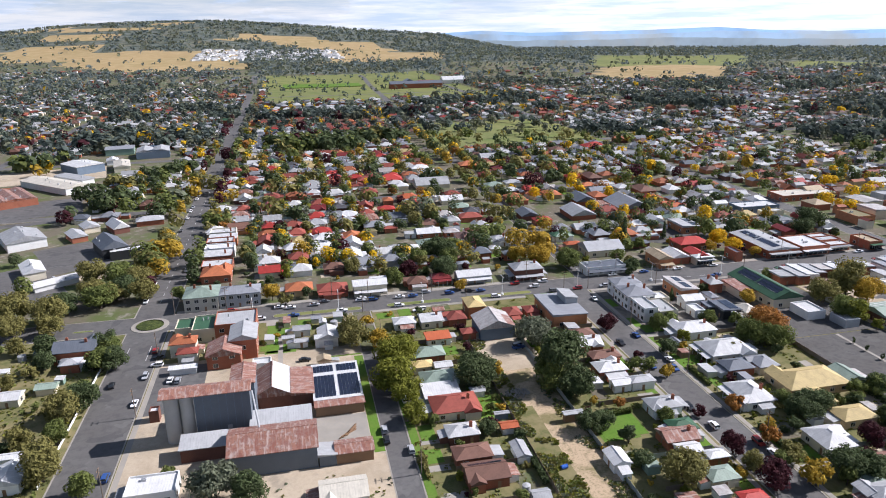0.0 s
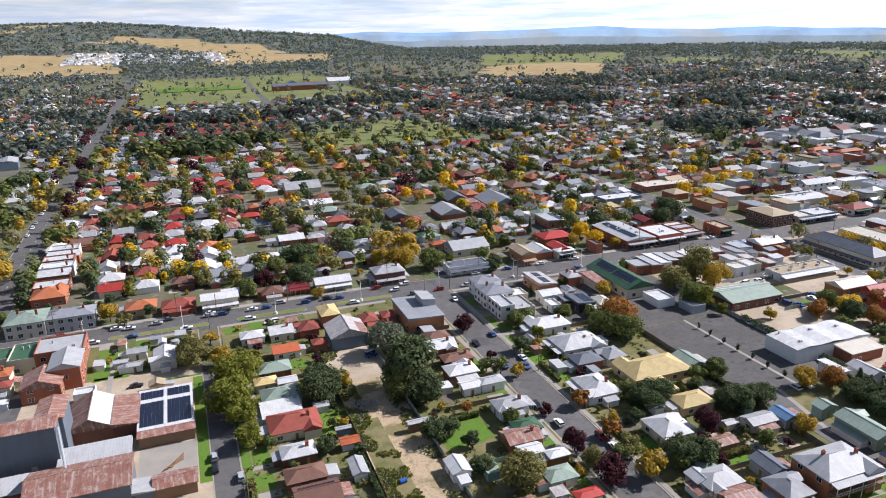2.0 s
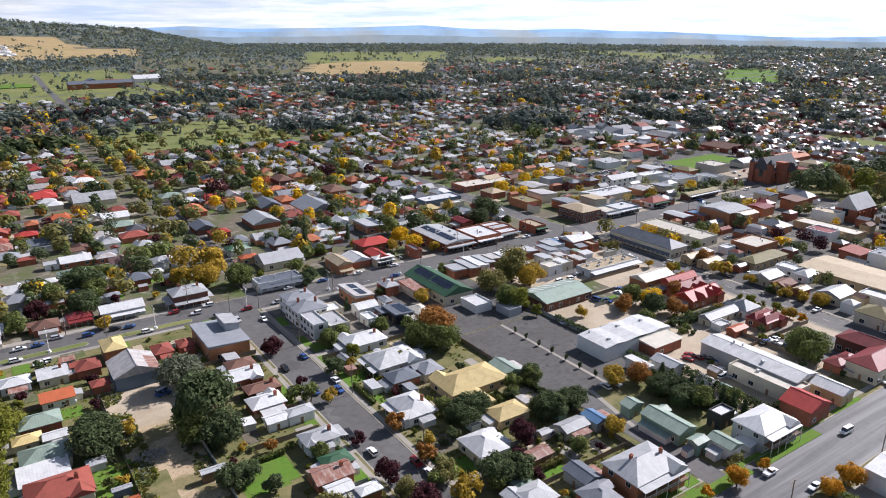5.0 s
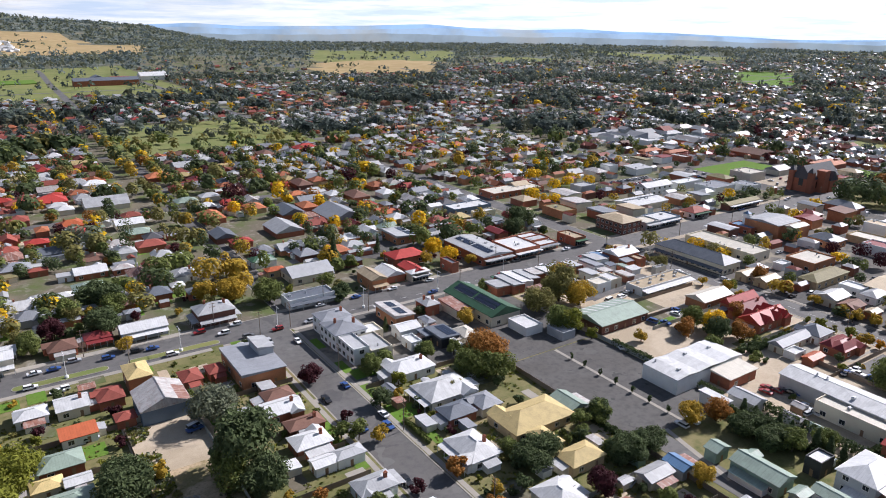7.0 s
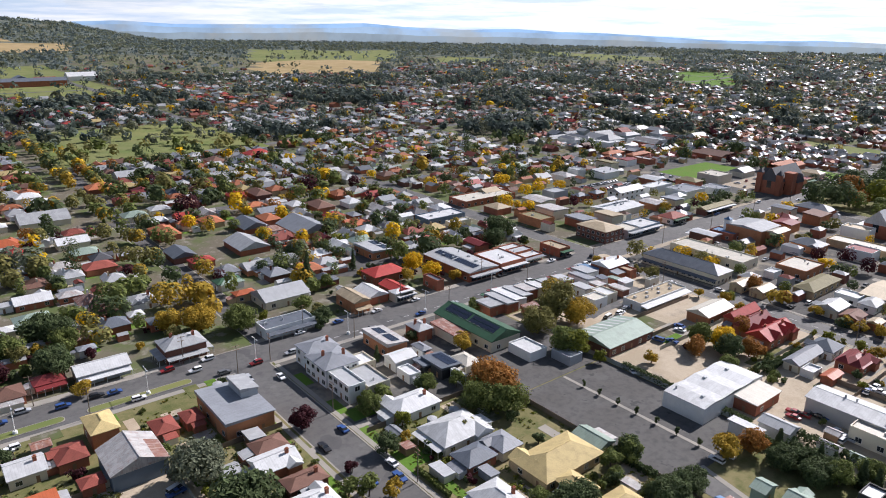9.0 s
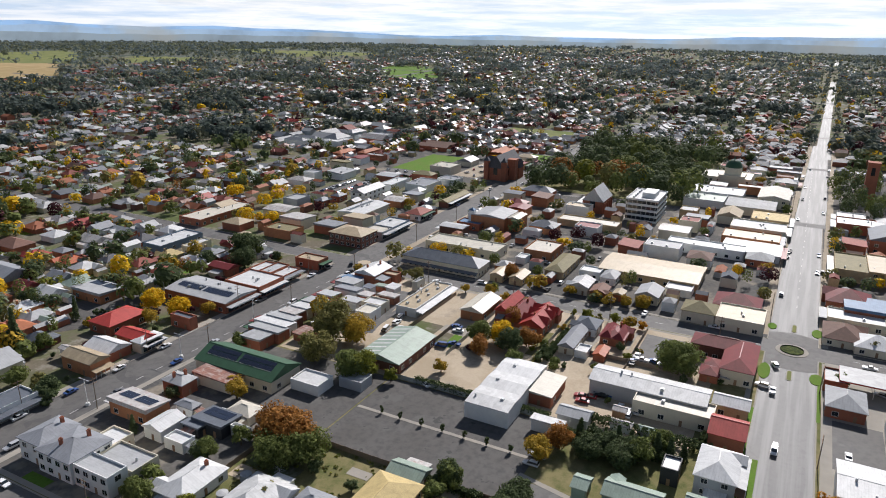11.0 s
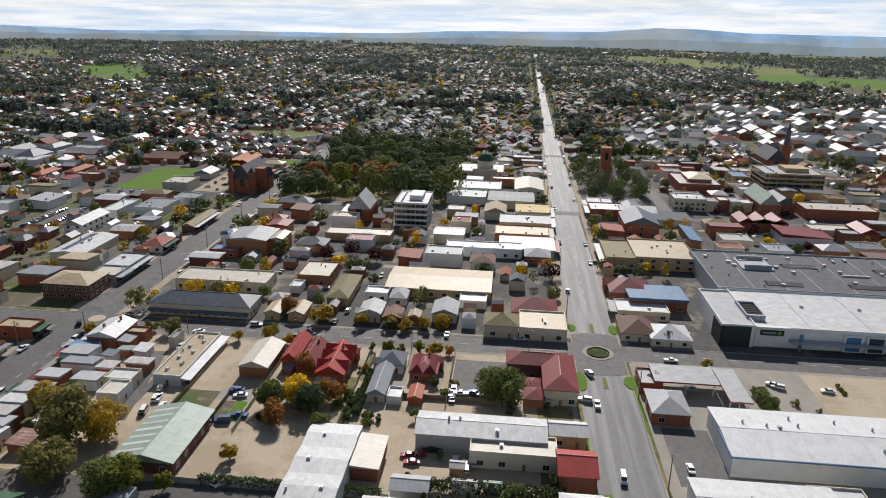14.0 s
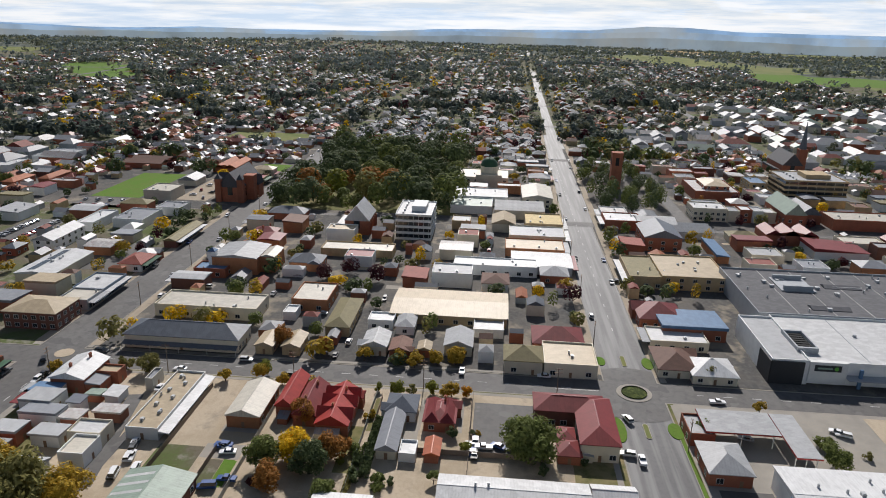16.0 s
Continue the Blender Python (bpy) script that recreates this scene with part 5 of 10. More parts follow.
# shops east along the shopping street
building(234.8, 299.5, 252.9, 334.0, 4.7, "gable", "zinc", "brick", kind='supermarket', rise=1.2, pv=0.5, over=0.2)
building(254.4, 299.3, 270.8, 318.8, 4.6, "flat", "white", "brick", kind='shop')
building(270.2, 301.7, 285.3, 322.6, 3.4, "flat", "white", "brick", kind='shop')
building(216.5, 351.1, 228.8, 368.5, 4.2, "skillion", "zinc", "orange", kind='office', pv=0.4)
building(198.0, 321.4, 214.9, 333.1, 4.2, "hip", "red", "brick", kind='hall', rise=2.5)
building(195.2, 300.8, 202.4, 314.2, 4.2, "gable", "red", "brick", kind='shop')
building(193.9, 299.8, 203.6, 304.6, 4.2, "hip", "white", "cream", kind='shop')
building(216.3, 299.7, 220.0, 310.0, 4.6, "flat", "slate", "brick", kind='shop')
building(173.7, 299.8, 181.1, 314.4, 5.1, "gable", "tan", "orange", kind='shop', porch='s')
building(183.5, 303.7, 192.6, 316.1, 3.8, "gable", "white", "brick", kind='shop')
building(178.3, 315.0, 181.0, 322.3, 3.8, "gable", "patchy", "white", kind='shop')
building(164.7, 327.9, 167.9, 332.4, 4.0, "hip", "zinc", "white")
building(267.3, 329.2, 273.9, 341.3, 3.8, "gable", "maroon", "brick")
building(295.1, 299.1, 303.1, 312.9, 4.2, "flat", "tan", "brick", kind='shop')
building(272.4, 308.5, 285.5, 315.4, 4.0, "flat", "zinc", "brick", kind='shop')

# houses between the lane and the middle street
building(34.6, 258.5, 43.1, 264.7, 3.0, "hip", "white", "white", porch='n')
building(45.4, 257.3, 54.0, 265.8, 3.3, "gable", "white", "cream", chimney=1)
building(56.7, 257.0, 63.9, 265.2, 3.2, "hip", "redtile", "brick", porch='n')
building(66.4, 262.6, 73.4, 273.8, 5.5, "hip", "sand", "orange", kind='hall')
building(65.7, 240.8, 79.6, 255.0, 5.1, "gable", "patchy", "blue", ridge='y', windows=False, kind='workshop', note='large blue-grey workshop with patchy rust-streaked iron roof')
shop_roof = bpy.data.objects[[o.name for o in scene.objects if o.get("category") == "workshop"][-1]]
q = [(7.3, -7.5, 0.06), (7.3, 2.6, 0.06), (1.2, 2.6, 2.55), (1.2, -7.5, 2.55)]
child("rusted_sheeting", Solid().face(q, uv_slope(q)).face([(x, y, z - 0.04) for x, y, z in q][::-1]).mesh("rusted_sheeting", ROOFS["rust"]), shop_roof, (0, 0, 5.1), label="rust-brown old roof sheeting")
building(44.6, 240.9, 53.7, 246.9, 3.0, "skillion", "orange", "white")
building(59.2, 243.0, 64.4, 247.8, 3.0, "hip", "redtile", "brick")
building(81.5, 256.0, 87.5, 264.2, 3.0, "hip", "redtile", "brick")
building(90.2, 257.0, 95.1, 263.8, 3.0, "hip", "redtile", "brick")
building(97.1, 244.8, 111.5, 267.8, 5.5, "skillion", "grey", "orange", kind='hall', rise=0.8, note='large orange brick hall with low grey iron roof')
building(106.4, 255.8, 111.6, 265.6, 8.1, "skillion", "zinc", "grey", kind='hall', rise=1.0, windows=False)
building(99.5, 229.9, 108.4, 236.4, 3.0, "hip", "browntile", "brick")
building(96.3, 221.1, 107.5, 229.3, 3.2, "gable", "white", "brick", chimney=1)
building(99.3, 210.8, 109.8, 216.6, 3.0, "hip", "browntile", "dark", chimney=1)
building(97.2, 200.6, 107.4, 208.0, 3.2, "hip", "white", "brick", chimney=1)
building(104.5, 190.8, 112.5, 195.1, 3.3, "hip", "zinc", "white")
building(98.2, 191.0, 104.2, 195.4, 3.0, "gable", "white", "white")
building(37.8, 227.3, 48.4, 235.1, 3.0, "hip", "sage", "brick")
building(35.7, 219.5, 42.5, 224.4, 3.0, "hip", "sand", "cream")
building(43.1, 217.9, 48.9, 222.0, 3.0, "gable", "white", "cream")
building(36.7, 206.9, 48.6, 215.7, 3.0, "hip", "sage", "cream")
building(35.6, 197.3, 47.1, 205.8, 3.2, "skillion", "white", "white")
building(36.5, 187.4, 51.2, 198.2, 3.2, "hip", "redtile", "cream", chimney=1)
building(51.4, 199.2, 55.6, 202.1, 2.4, "gable", "zinc", "grey", windows=False, kind='shed')
building(55.0, 184.2, 59.1, 185.3, 2.4, "gable", "zinc", "blue", windows=False, kind='shed')
building(54.8, 175.9, 59.6, 179.3, 2.4, "gable", "orange", "white", windows=False, kind='shed')
building(75.4, 177.9, 81.3, 179.6, 3.0, "gable", "zinc", "timber", windows=False, kind='shed')
building(102.9, 174.0, 112.9, 180.7, 3.2, "hip", "zinc", "white", porch='e', chimney=1)
building(103.2, 161.9, 110.9, 167.5, 3.0, "hip", "green", "brick")
building(98.4, 156.8, 108.4, 164.0, 3.0, "gable", "rust", "brick", chimney=1)
building(99.3, 150.8, 105.4, 155.2, 3.2, "gable", "white", "white")
building(105.6, 146.9, 111.2, 150.4, 3.2, "hip", "white", "brick")
building(100.6, 137.8, 108.4, 143.4, 3.0, "hip", "sage", "cream")
building(38.0, 173.9, 47.0, 180.4, 3.2, "hip", "white", "dark", chimney=1)
building(37.5, 162.4, 47.7, 168.9, 3.2, "hip", "browntile", "brick")
building(38.5, 152.1, 49.5, 160.2, 3.2, "gable", "browntile", "brick", pv=0.5)
building(54.7, 160.7, 58.3, 168.0, 2.6, "gable", "zinc", "white", windows=False, kind='shed')
building(78.8, 150.5, 83.7, 157.4, 3.0, "gable", "white", "white", ridge='y')
building(53.2, 142.2, 57.4, 145.7, 2.6, "gable", "zinc", "white", windows=False, kind='shed')
building(103.6, 128.8, 110.1, 132.0, 3.2, "hip", "red", "cream")
building(134.6, 123.4, 139.1, 128.1, 3.2, "gable", "zinc", "grey")

# corner hotel and houses on the east side of the middle street
building(134.4, 254.6, 146.8, 268.0, 6.6, "hip", "grey", "white", kind='hotel', chimney=2, storeys=2, rise=2.0, note='two-storey white rendered corner hotel with grey hipped roofs')
building(135.6, 268.3, 147.4, 277.4, 6.6, "hip", "grey", "white", kind='hotel', chimney=1, storeys=2, rise=1.7, note='two-storey white rendered corner hotel front with grey hipped roof')
building(135.0, 241.4, 141.0, 254.4, 5.8, "flat", "zinc", "white", kind='hotel', storeys=2, note='two-storey white parapet wing of the corner hotel')
building(147.2, 256.0, 154.6, 264.0, 3.2, "flat", "white", "cream", kind='hotel', note='low cream rear wing of the corner hotel')
building(141.3, 240.2, 149.6, 254.4, 4.2, "flat", "zinc", "cream", kind='hotel', note='low cream annex of the corner hotel with flat iron roof')
building(162.3, 260.0, 170.8, 275.9, 4.7, "skillion", "patchy", "orange", kind='shop', pv=0.7, rise=1.2)
building(178.9, 263.5, 185.0, 272.0, 4.7, "hip", "zinc", "brick", chimney=2)
building(158.4, 249.7, 167.1, 256.5, 4.0, "gable", "white", "white", kind='cafe')
building(165.0, 242.3, 169.3, 248.4, 3.5, "skillion", "slate", "black")
building(167.8, 236.2, 175.7, 247.0, 4.0, "skillion", "slate", "black", pv=0.6)
building(171.8, 251.8, 175.2, 258.5, 3.5, "hip", "grey", "white")
building(176.9, 234.3, 183.1, 242.8, 3.2, "hip", "cream", "cream")
building(157.4, 240.2, 162.0, 247.4, 3.0, "flat", "white", "white")
building(170.9, 229.5, 172.8, 235.7, 3.0, "flat", "white", "white", windows=False, kind='shed')
building(194.4, 240.9, 208.7, 273.7, 4.7, "gable", "green", "cream", ridge='y', kind='hall', pv=0.6, note='long cream hall with dark green iron roof and solar panels')
building(187.9, 252.3, 199.2, 267.8, 4.0, "skillion", "rust", "cream", ridge='x', kind='shed', windows=False, rise=0.6)
building(200.4, 227.2, 208.7, 238.2, 3.2, "flat", "white", "white", windows=False, kind='shed')
building(209.3, 216.7, 215.8, 225.4, 3.0, "flat", "zinc", "grey", windows=False, kind='shed')
building(140.4, 222.1, 155.6, 231.7, 3.3, "hip", "white", "white", chimney=1)
building(141.3, 201.9, 158.0, 214.1, 3.3, "hip", "white", "white", porch='w')
building(140.6, 191.1, 150.3, 198.6, 3.2, "hip", "slate", "brick")
building(152.3, 190.6, 159.5, 198.9, 3.2, "hip", "grey", "cream")
building(151.8, 174.0, 173.8, 186.6, 3.3, "hip", "sand", "blond", note='sprawling blond brick house with sandy yellow tiled roof')
building(154.9, 165.0, 161.1, 174.1, 3.2, "hip", "sand", "blond")
building(154.9, 154.3, 166.3, 161.7, 3.2, "hip", "sand", "blond")
building(174.9, 175.7, 181.1, 185.4, 3.0, "gable", "sage", "white")
building(133.6, 170.3, 143.2, 183.4, 3.3, "hip", "white", "white", porch='w', chimney=1)
building(139.5, 142.7, 148.6, 153.6, 3.3, "hip", "white", "cream")
building(151.4, 134.9, 157.7, 139.0, 2.6, "gable", "rust", "timber", windows=False, kind='shed')
building(167.3, 139.0, 175.9, 144.2, 3.0, "gable", "zinc", "cream")
building(177.6, 137.4, 182.2, 143.7, 3.3, "gable", "blue", "grey")
building(161.9, 108.8, 179.1, 120.4, 6.0, "hip", "zinc", "orange", porch='s', chimney=2, note='two-storey orange brick villa with galvanised iron roof')
building(154.4, 118.9, 160.1, 126.8, 3.5, "gable", "slate", "grey")
building(149.9, 108.9, 157.5, 117.7, 4.0, "hip", "grey", "orange", porch='s')
building(135.7, 119.7, 145.8, 127.1, 3.3, "hip", "zinc", "cream")
building(136.3, 112.6, 145.1, 119.0, 3.0, "gable", "rust", "brick")
building(191.3, 137.3, 196.9, 140.9, 3.8, "gable", "sage", "green", ridge='y', kind='chapel')
building(191.8, 119.6, 199.0, 133.3, 4.0, "gable", "sage", "green")
building(191.9, 113.6, 196.5, 116.9, 4.0, "gable", "sage", "green")
building(197.3, 107.1, 202.4, 114.3, 4.0, "gable", "sage", "white")
building(208.5, 118.0, 215.0, 122.5, 4.6, "flat", "white", "black")
building(208.3, 104.3, 223.2, 114.1, 6.0, "hip", "white", "grey", porch='s')
building(231.7, 104.3, 242.8, 113.8, 5.1, "gable", "red", "brick", ridge='y', kind='showroom')
building(239.2, 113.7, 248.3, 137.0, 4.6, "flat", "cream", "cream", kind='showroom')
building(245.2, 116.5, 256.5, 152.2, 5.5, "gable", "white", "concrete", rise=1.4, windows=False, kind='warehouse')
building(251.2, 105.0, 258.5, 115.1, 4.2, "gable", "white", "blond", kind='showroom')
building(215.8, 151.8, 218.8, 161.0, 4.0, "skillion", "white", "white", windows=False, kind='shed')
building(222.3, 146.3, 228.2, 155.3, 4.0, "gable", "zinc", "concrete", windows=False, kind='shed')
building(229.8, 159.9, 244.3, 167.7, 4.2, "skillion", "cream", "brick", kind='workshop')
building(212.6, 167.2, 246.8, 181.4, 5.5, "gable", "white", "white", rise=0.6, windows=False, kind='warehouse', ridge='y', bays=3)
depot = building(225.8, 212.5, 251.5, 229.0, 3.9, "gable", "sage", "dark", kind='workshop', ridge='x', rise=2.0)
for k in range(7):                                          # pale translucent sheets down the northern slope
    a = -10.8 + 3.4 * k
    strip_ = Solid().face([(a + 1.0, 8.4, 0.08), (a, 8.4, 0.08), (a, 0.5, 1.93), (a + 1.0, 0.5, 1.93)]).face([(a, 8.4, 0.03), (a + 1.0, 8.4, 0.03), (a + 1.0, 0.5, 1.88), (a, 0.5, 1.88)])
    child("skylight_sheet", strip_.mesh("skylight_sheet", ROOFS["white"]), depot, (0, 0, 3.9), label="pale translucent roof sheet")

# terrace of shops on the south side of the shopping street
building(215.6, 264.7, 223.5, 273.8, 4.2, "skillion", "zinc", "brick", kind='shop', rise=0.6, over=0.1)
building(223.7, 262.9, 230.0, 277.3, 4.2, "skillion", "zinc", "brick", kind='shop', rise=0.6, over=0.1)
building(229.1, 263.8, 235.6, 279.3, 4.2, "skillion", "white", "white", kind='shop', rise=0.6, over=0.1)
building(234.9, 265.2, 240.8, 278.1, 4.2, "skillion", "zinc", "dark", kind='shop', rise=0.6, over=0.1)
building(240.1, 268.1, 248.2, 276.4, 4.2, "skillion", "patchy", "brick", kind='shop', rise=0.6, over=0.1)
building(246.8, 267.6, 253.9, 275.9, 4.2, "skillion", "white", "cream", kind='shop', rise=0.6, over=0.1)
building(253.1, 266.1, 260.2, 275.8, 4.2, "skillion", "zinc", "brick", kind='shop', rise=0.6, over=0.1)
building(262.5, 267.0, 269.1, 275.1, 4.2, "skillion", "zinc", "brick", kind='shop', rise=0.6, over=0.1)
building(272.2, 261.8, 278.2, 273.0, 4.2, "skillion", "grey", "white", kind='shop', rise=0.6, over=0.1)
building(291.0, 264.7, 305.6, 275.4, 5.1, "gable", "white", "brick", kind='shop', chimney=2, rise=2, porch='')
building(297.5, 257.5, 302.5, 266.1, 4.0, "flat", "tan", "brick", kind='shop')
building(276.6, 245.5, 281.0, 253.3, 3.5, "skillion", "patchy", "dark", windows=False, kind='shed')
building(263.3, 255.5, 268.8, 263.5, 3.8, "skillion", "zinc", "white", kind='shop')
building(264.7, 244.6, 271.5, 253.9, 4.0, "flat", "white", "cream", kind='shop')
building(255.5, 244.0, 264.1, 250.8, 4.0, "flat", "cream", "white", kind='shop')
building(279.8, 259.4, 283.8, 263.1, 4.0, "skillion", "slate", "white", kind='shop')
building(295.3, 245.1, 302.4, 247.6, 3.8, "flat", "grey", "stone", kind='shop')

building(278.4, 267.3, 286.6, 277.1, 4.2, "skillion", "zinc", "white", kind='shop', rise=0.6, over=0.1)
building(284.6, 270.0, 290.4, 278.4, 3.8, "skillion", "blue", "white", kind='shop', rise=0.5, over=0.1)
building(291.0, 259.6, 297.0, 264.4, 3.6, "skillion", "grey", "brick", kind='shop', rise=0.5, over=0.1)
building(286.1, 251.4, 292.0, 255.6, 3.0, "skillion", "white", "white", windows=False, kind='shed', rise=0.4)
building(286.5, 257.2, 290.0, 261.4, 2.8, "skillion", "sage", "brick", windows=False, kind='shed', rise=0.4)
building(272.4, 255.6, 277.4, 260.8, 3.4, "skillion", "patchy", "brick", windows=False, kind='shed', rise=0.4)
building(248.0, 252.5, 254.6, 259.5, 3.2, "gable", "zinc", "white", windows=False, kind='shed')
building(240.5, 254.0, 246.4, 260.4, 3.0, "skillion", "white", "cream", windows=False, kind='shed', rise=0.4)
building(229.4, 255.0, 236.4, 260.6, 3.0, "skillion", "rust", "brick", windows=False, kind='shed', rise=0.4)

# showrooms, halls and houses facing the east street
hall = building(269.8, 231.2, 302.5, 240.4, 3.3, "flat", "tan", "white", kind='showroom', note='long low white showroom with a sandy flat roof and side canopy')
child("canopy", roof_mesh(32.5, 3.0, "skillion", 0.5, 0.1, ROOFS["white"], True), hall, (0, -6.2, 2.5), label="white sloping side canopy")
for k in range(7):
    child("roof_vent", CACHE["vent"], hall, (-12 + 4.2 * k, 1.8 - 3.0 * (k % 2), 3.3))
for k in range(6):
    child("canopy_post", CACHE.setdefault("canopy_leg", Solid().box(-0.06, -0.06, 0, 0.06, 0.06, 2.4).mesh("canopy_post", FRAME)), hall, (-15.5 + 6.2 * k, -7.4, 0))
building(278.6, 205.8, 297.2, 215.3, 4.2, "gable", "cream", "orange", ridge='x', kind='workshop', rise=2)
building(285.2, 198.0, 303.5, 203.0, 4.2, "gable", "red", "brick", ridge='x', rise=2.4)
building(281.5, 190.6, 299.2, 196.8, 4.0, "gable", "maroon", "brick", ridge='x', rise=2.6, chimney=2)
twin = building(277.5, 180.2, 297.2, 189.2, 4.0, "gable", "red", "brick", ridge='x', chimney=2, rise=2.8)
for k in (-4.5, 2.5, 7.0):                                  # cross gables over the bays
    child("cross_gable", roof_mesh(4.4, 10.2, "gable", 2.5, 0.2, ROOFS["red"], False), twin, (k, 0, 4.02))
building(287.6, 162.3, 297.2, 170.9, 3.5, "hip", "slate", "white", rise=2.6)
building(268.6, 165.2, 287.2, 170.6, 3.1, "gable", "grey", "cream", ridge='x', rise=1.7)
building(268.0, 159.9, 274.5, 164.4, 2.3, "flat", "white", "white", windows=False, kind='carport')
pair = building(283.2, 150.6, 295.6, 159.4, 3.5, "hip", "maroon", "brick", chimney=1, rise=1.8)
for k in (-2.2, 2.2):
    child("cross_gable", roof_mesh(12.8, 4.2, "hip", 1.9, 0.1, ROOFS["maroon"], True), pair, (0, k, 3.55))
building(268.3, 153.8, 275.9, 157.6, 2.8, "gable", "orange", "brick", windows=False, kind='shed')
building(290.0, 107.6, 299.8, 127.7, 5.5, "hip", "maroon", "dark", kind='hotel', note='two-storey corner hotel with maroon hipped iron roof')
building(274.2, 105.7, 298.4, 116.0, 5.5, "hip", "maroon", "cream", kind='hotel', ridge='x')
building(272.0, 116.1, 279.0, 122.0, 3.0, "hip", "maroon", "brick")
building(280.0, 117.1, 285.5, 121.4, 3.0, "hip", "maroon", "brick")

# south side of the main road
building(267.3, 73.2, 281.4, 84.1, 4.0, "hip", "zinc", "brick", kind='shop')
building(285.0, 77.8, 295.8, 84.8, 3.6, "flat", "zinc", "brick", kind='service station')
canopy(285.3, 60.0, 297.3, 80.4, 4.6, "zinc")
canopy(275.2, 53.0, 297.0, 59.7, 4.6, "zinc")
building(243.8, 15.6, 268.4, 68.1, 6.4, "gable", "white", "white", windows=False, kind='warehouse', rise=1.2, ridge='y')
building(217.2, 47.8, 234.1, 81.5, 5.5, "gable", "white", "white", windows=False, kind='warehouse', rise=1.0, ridge='y')
building(224.1, 39.5, 235.5, 52.8, 4.6, "flat", "white", "cream", windows=False, kind='warehouse')
shopping_centre()
building(324.6, 71.8, 341.5, 85.1, 3.3, "hip", "browntile", "cream")
building(321.5, 60.3, 334.8, 74.7, 3.3, "hip", "white", "cream")
building(345.1, 63.3, 357.8, 84.0, 3.5, "flat", "white", "cream", kind='shop')
building(355.0, 54.4, 373.0, 77.7, 5.1, "skillion", "blue", "brick", kind='shop', rise=1)
building(364.2, 67.6, 381.1, 84.4, 4.2, "hip", "maroon", "brick")
building(407.6, 38.2, 438.2, 67.3, 6.1, "flat", "tan", "blond", kind='shop')
building(407.6, 61.1, 437.0, 81.3, 5.3, "flat", "olive", "blond", kind='shop')

# north of the main road past the east street
building(320.8, 123.9, 332.5, 136.5, 5.1, "hip", "olive", "cream", kind='motel')
building(320.3, 105.8, 337.2, 123.4, 4.6, "flat", "tan", "cream", kind='motel')
building(337.4, 108.5, 352.3, 126.3, 4.0, "hip", "maroon", "brick")
building(356.4, 135.5, 382.3, 180.4, 4.2, "gable", "tan", "blond", kind='hall', rise=1.2, ridge='y')
building(326.4, 169.3, 335.7, 176.1, 3.3, "gable", "browntile", "brick")
building(328.4, 162.1, 334.4, 166.4, 3.3, "gable", "tan", "brick")
building(331.2, 147.9, 344.2, 157.4, 4.0, "gable", "zinc", "cream", ridge='x')
building(347.2, 136.8, 356.7, 148.0, 3.0, "flat", "white", "white", windows=False, kind='carport')
building(362.5, 206.5, 381.6, 221.1, 4.6, "flat", "cream", "orange", kind='shop')
building(341.3, 193.4, 368.8, 202.2, 4.0, "hip", "olive", "blond", kind='hall')
building(323.8, 216.5, 334.1, 222.5, 3.5, "gable", "tan", "blond")
building(324.1, 207.1, 335.4, 213.2, 3.5, "gable", "tan", "blond")
building(327.6, 177.4, 339.2, 185.9, 4.0, "gable", "white", "cream", ridge='x')
building(349.2, 178.2, 357.0, 187.9, 3.5, "flat", "white", "white")
building(345.9, 170.0, 357.8, 176.8, 3.5, "hip", "zinc", "white")
building(323.3, 228.4, 336.2, 269.2, 5.1, "hip", "slate", "cream", kind='hotel', porch='w')
building(350.2, 231.1, 365.1, 271.4, 4.6, "flat", "cream", "cream", kind='hall')
building(332.3, 299.8, 347.7, 320.1, 6.8, "hip", "tan", "dark", kind='hotel', rise=2)
building(351.5, 299.3, 363.5, 311.6, 3.8, "flat", "cream", "grey", kind='shop')
building(363.6, 299.3, 381.7, 312.8, 3.8, "flat", "white", "blue", kind='shop')
building(352.8, 216.7, 360.3, 221.7, 3.0, "flat", "white", "white", kind='shed', windows=False)

# west of the avenue
building(-92.4, 258.3, -78.2, 269.0, 5.1, "gable", "slate", "brick", chimney=2)
building(-88.0, 250.8, -81.7, 256.3, 3.5, "hip", "zinc", "brick")
building(-101.8, 229.2, -94.8, 235.4, 3.0, "gable", "white", "cream")
building(-91.5, 235.4, -85.4, 239.8, 2.6, "gable", "sage", "cream", windows=False, kind='shed')
building(-85.8, 179.1, -78.5, 188.8, 3.5, "gable", "white", "white", ridge='y')
building(-88.2, 192.9, -83.0, 195.7, 3.0, "gable", "white", "white")
building(-49.7, 165.5, -36.9, 174.3, 3.5, "flat", "white", "white")
building(-0.0, 152.9, 11.8, 161.5, 3.3, "gable", "cream", "white")



def askew(x, y, w, d, turn, h, roof, top, wall, kind="warehouse", **k):
    """A building of w x d centred on x, y and turned by degrees."""
    return building(x - w / 2, y - d / 2, x + w / 2, y + d / 2, h, roof, top, wall, kind=kind, turn=turn, windows=False, **k)


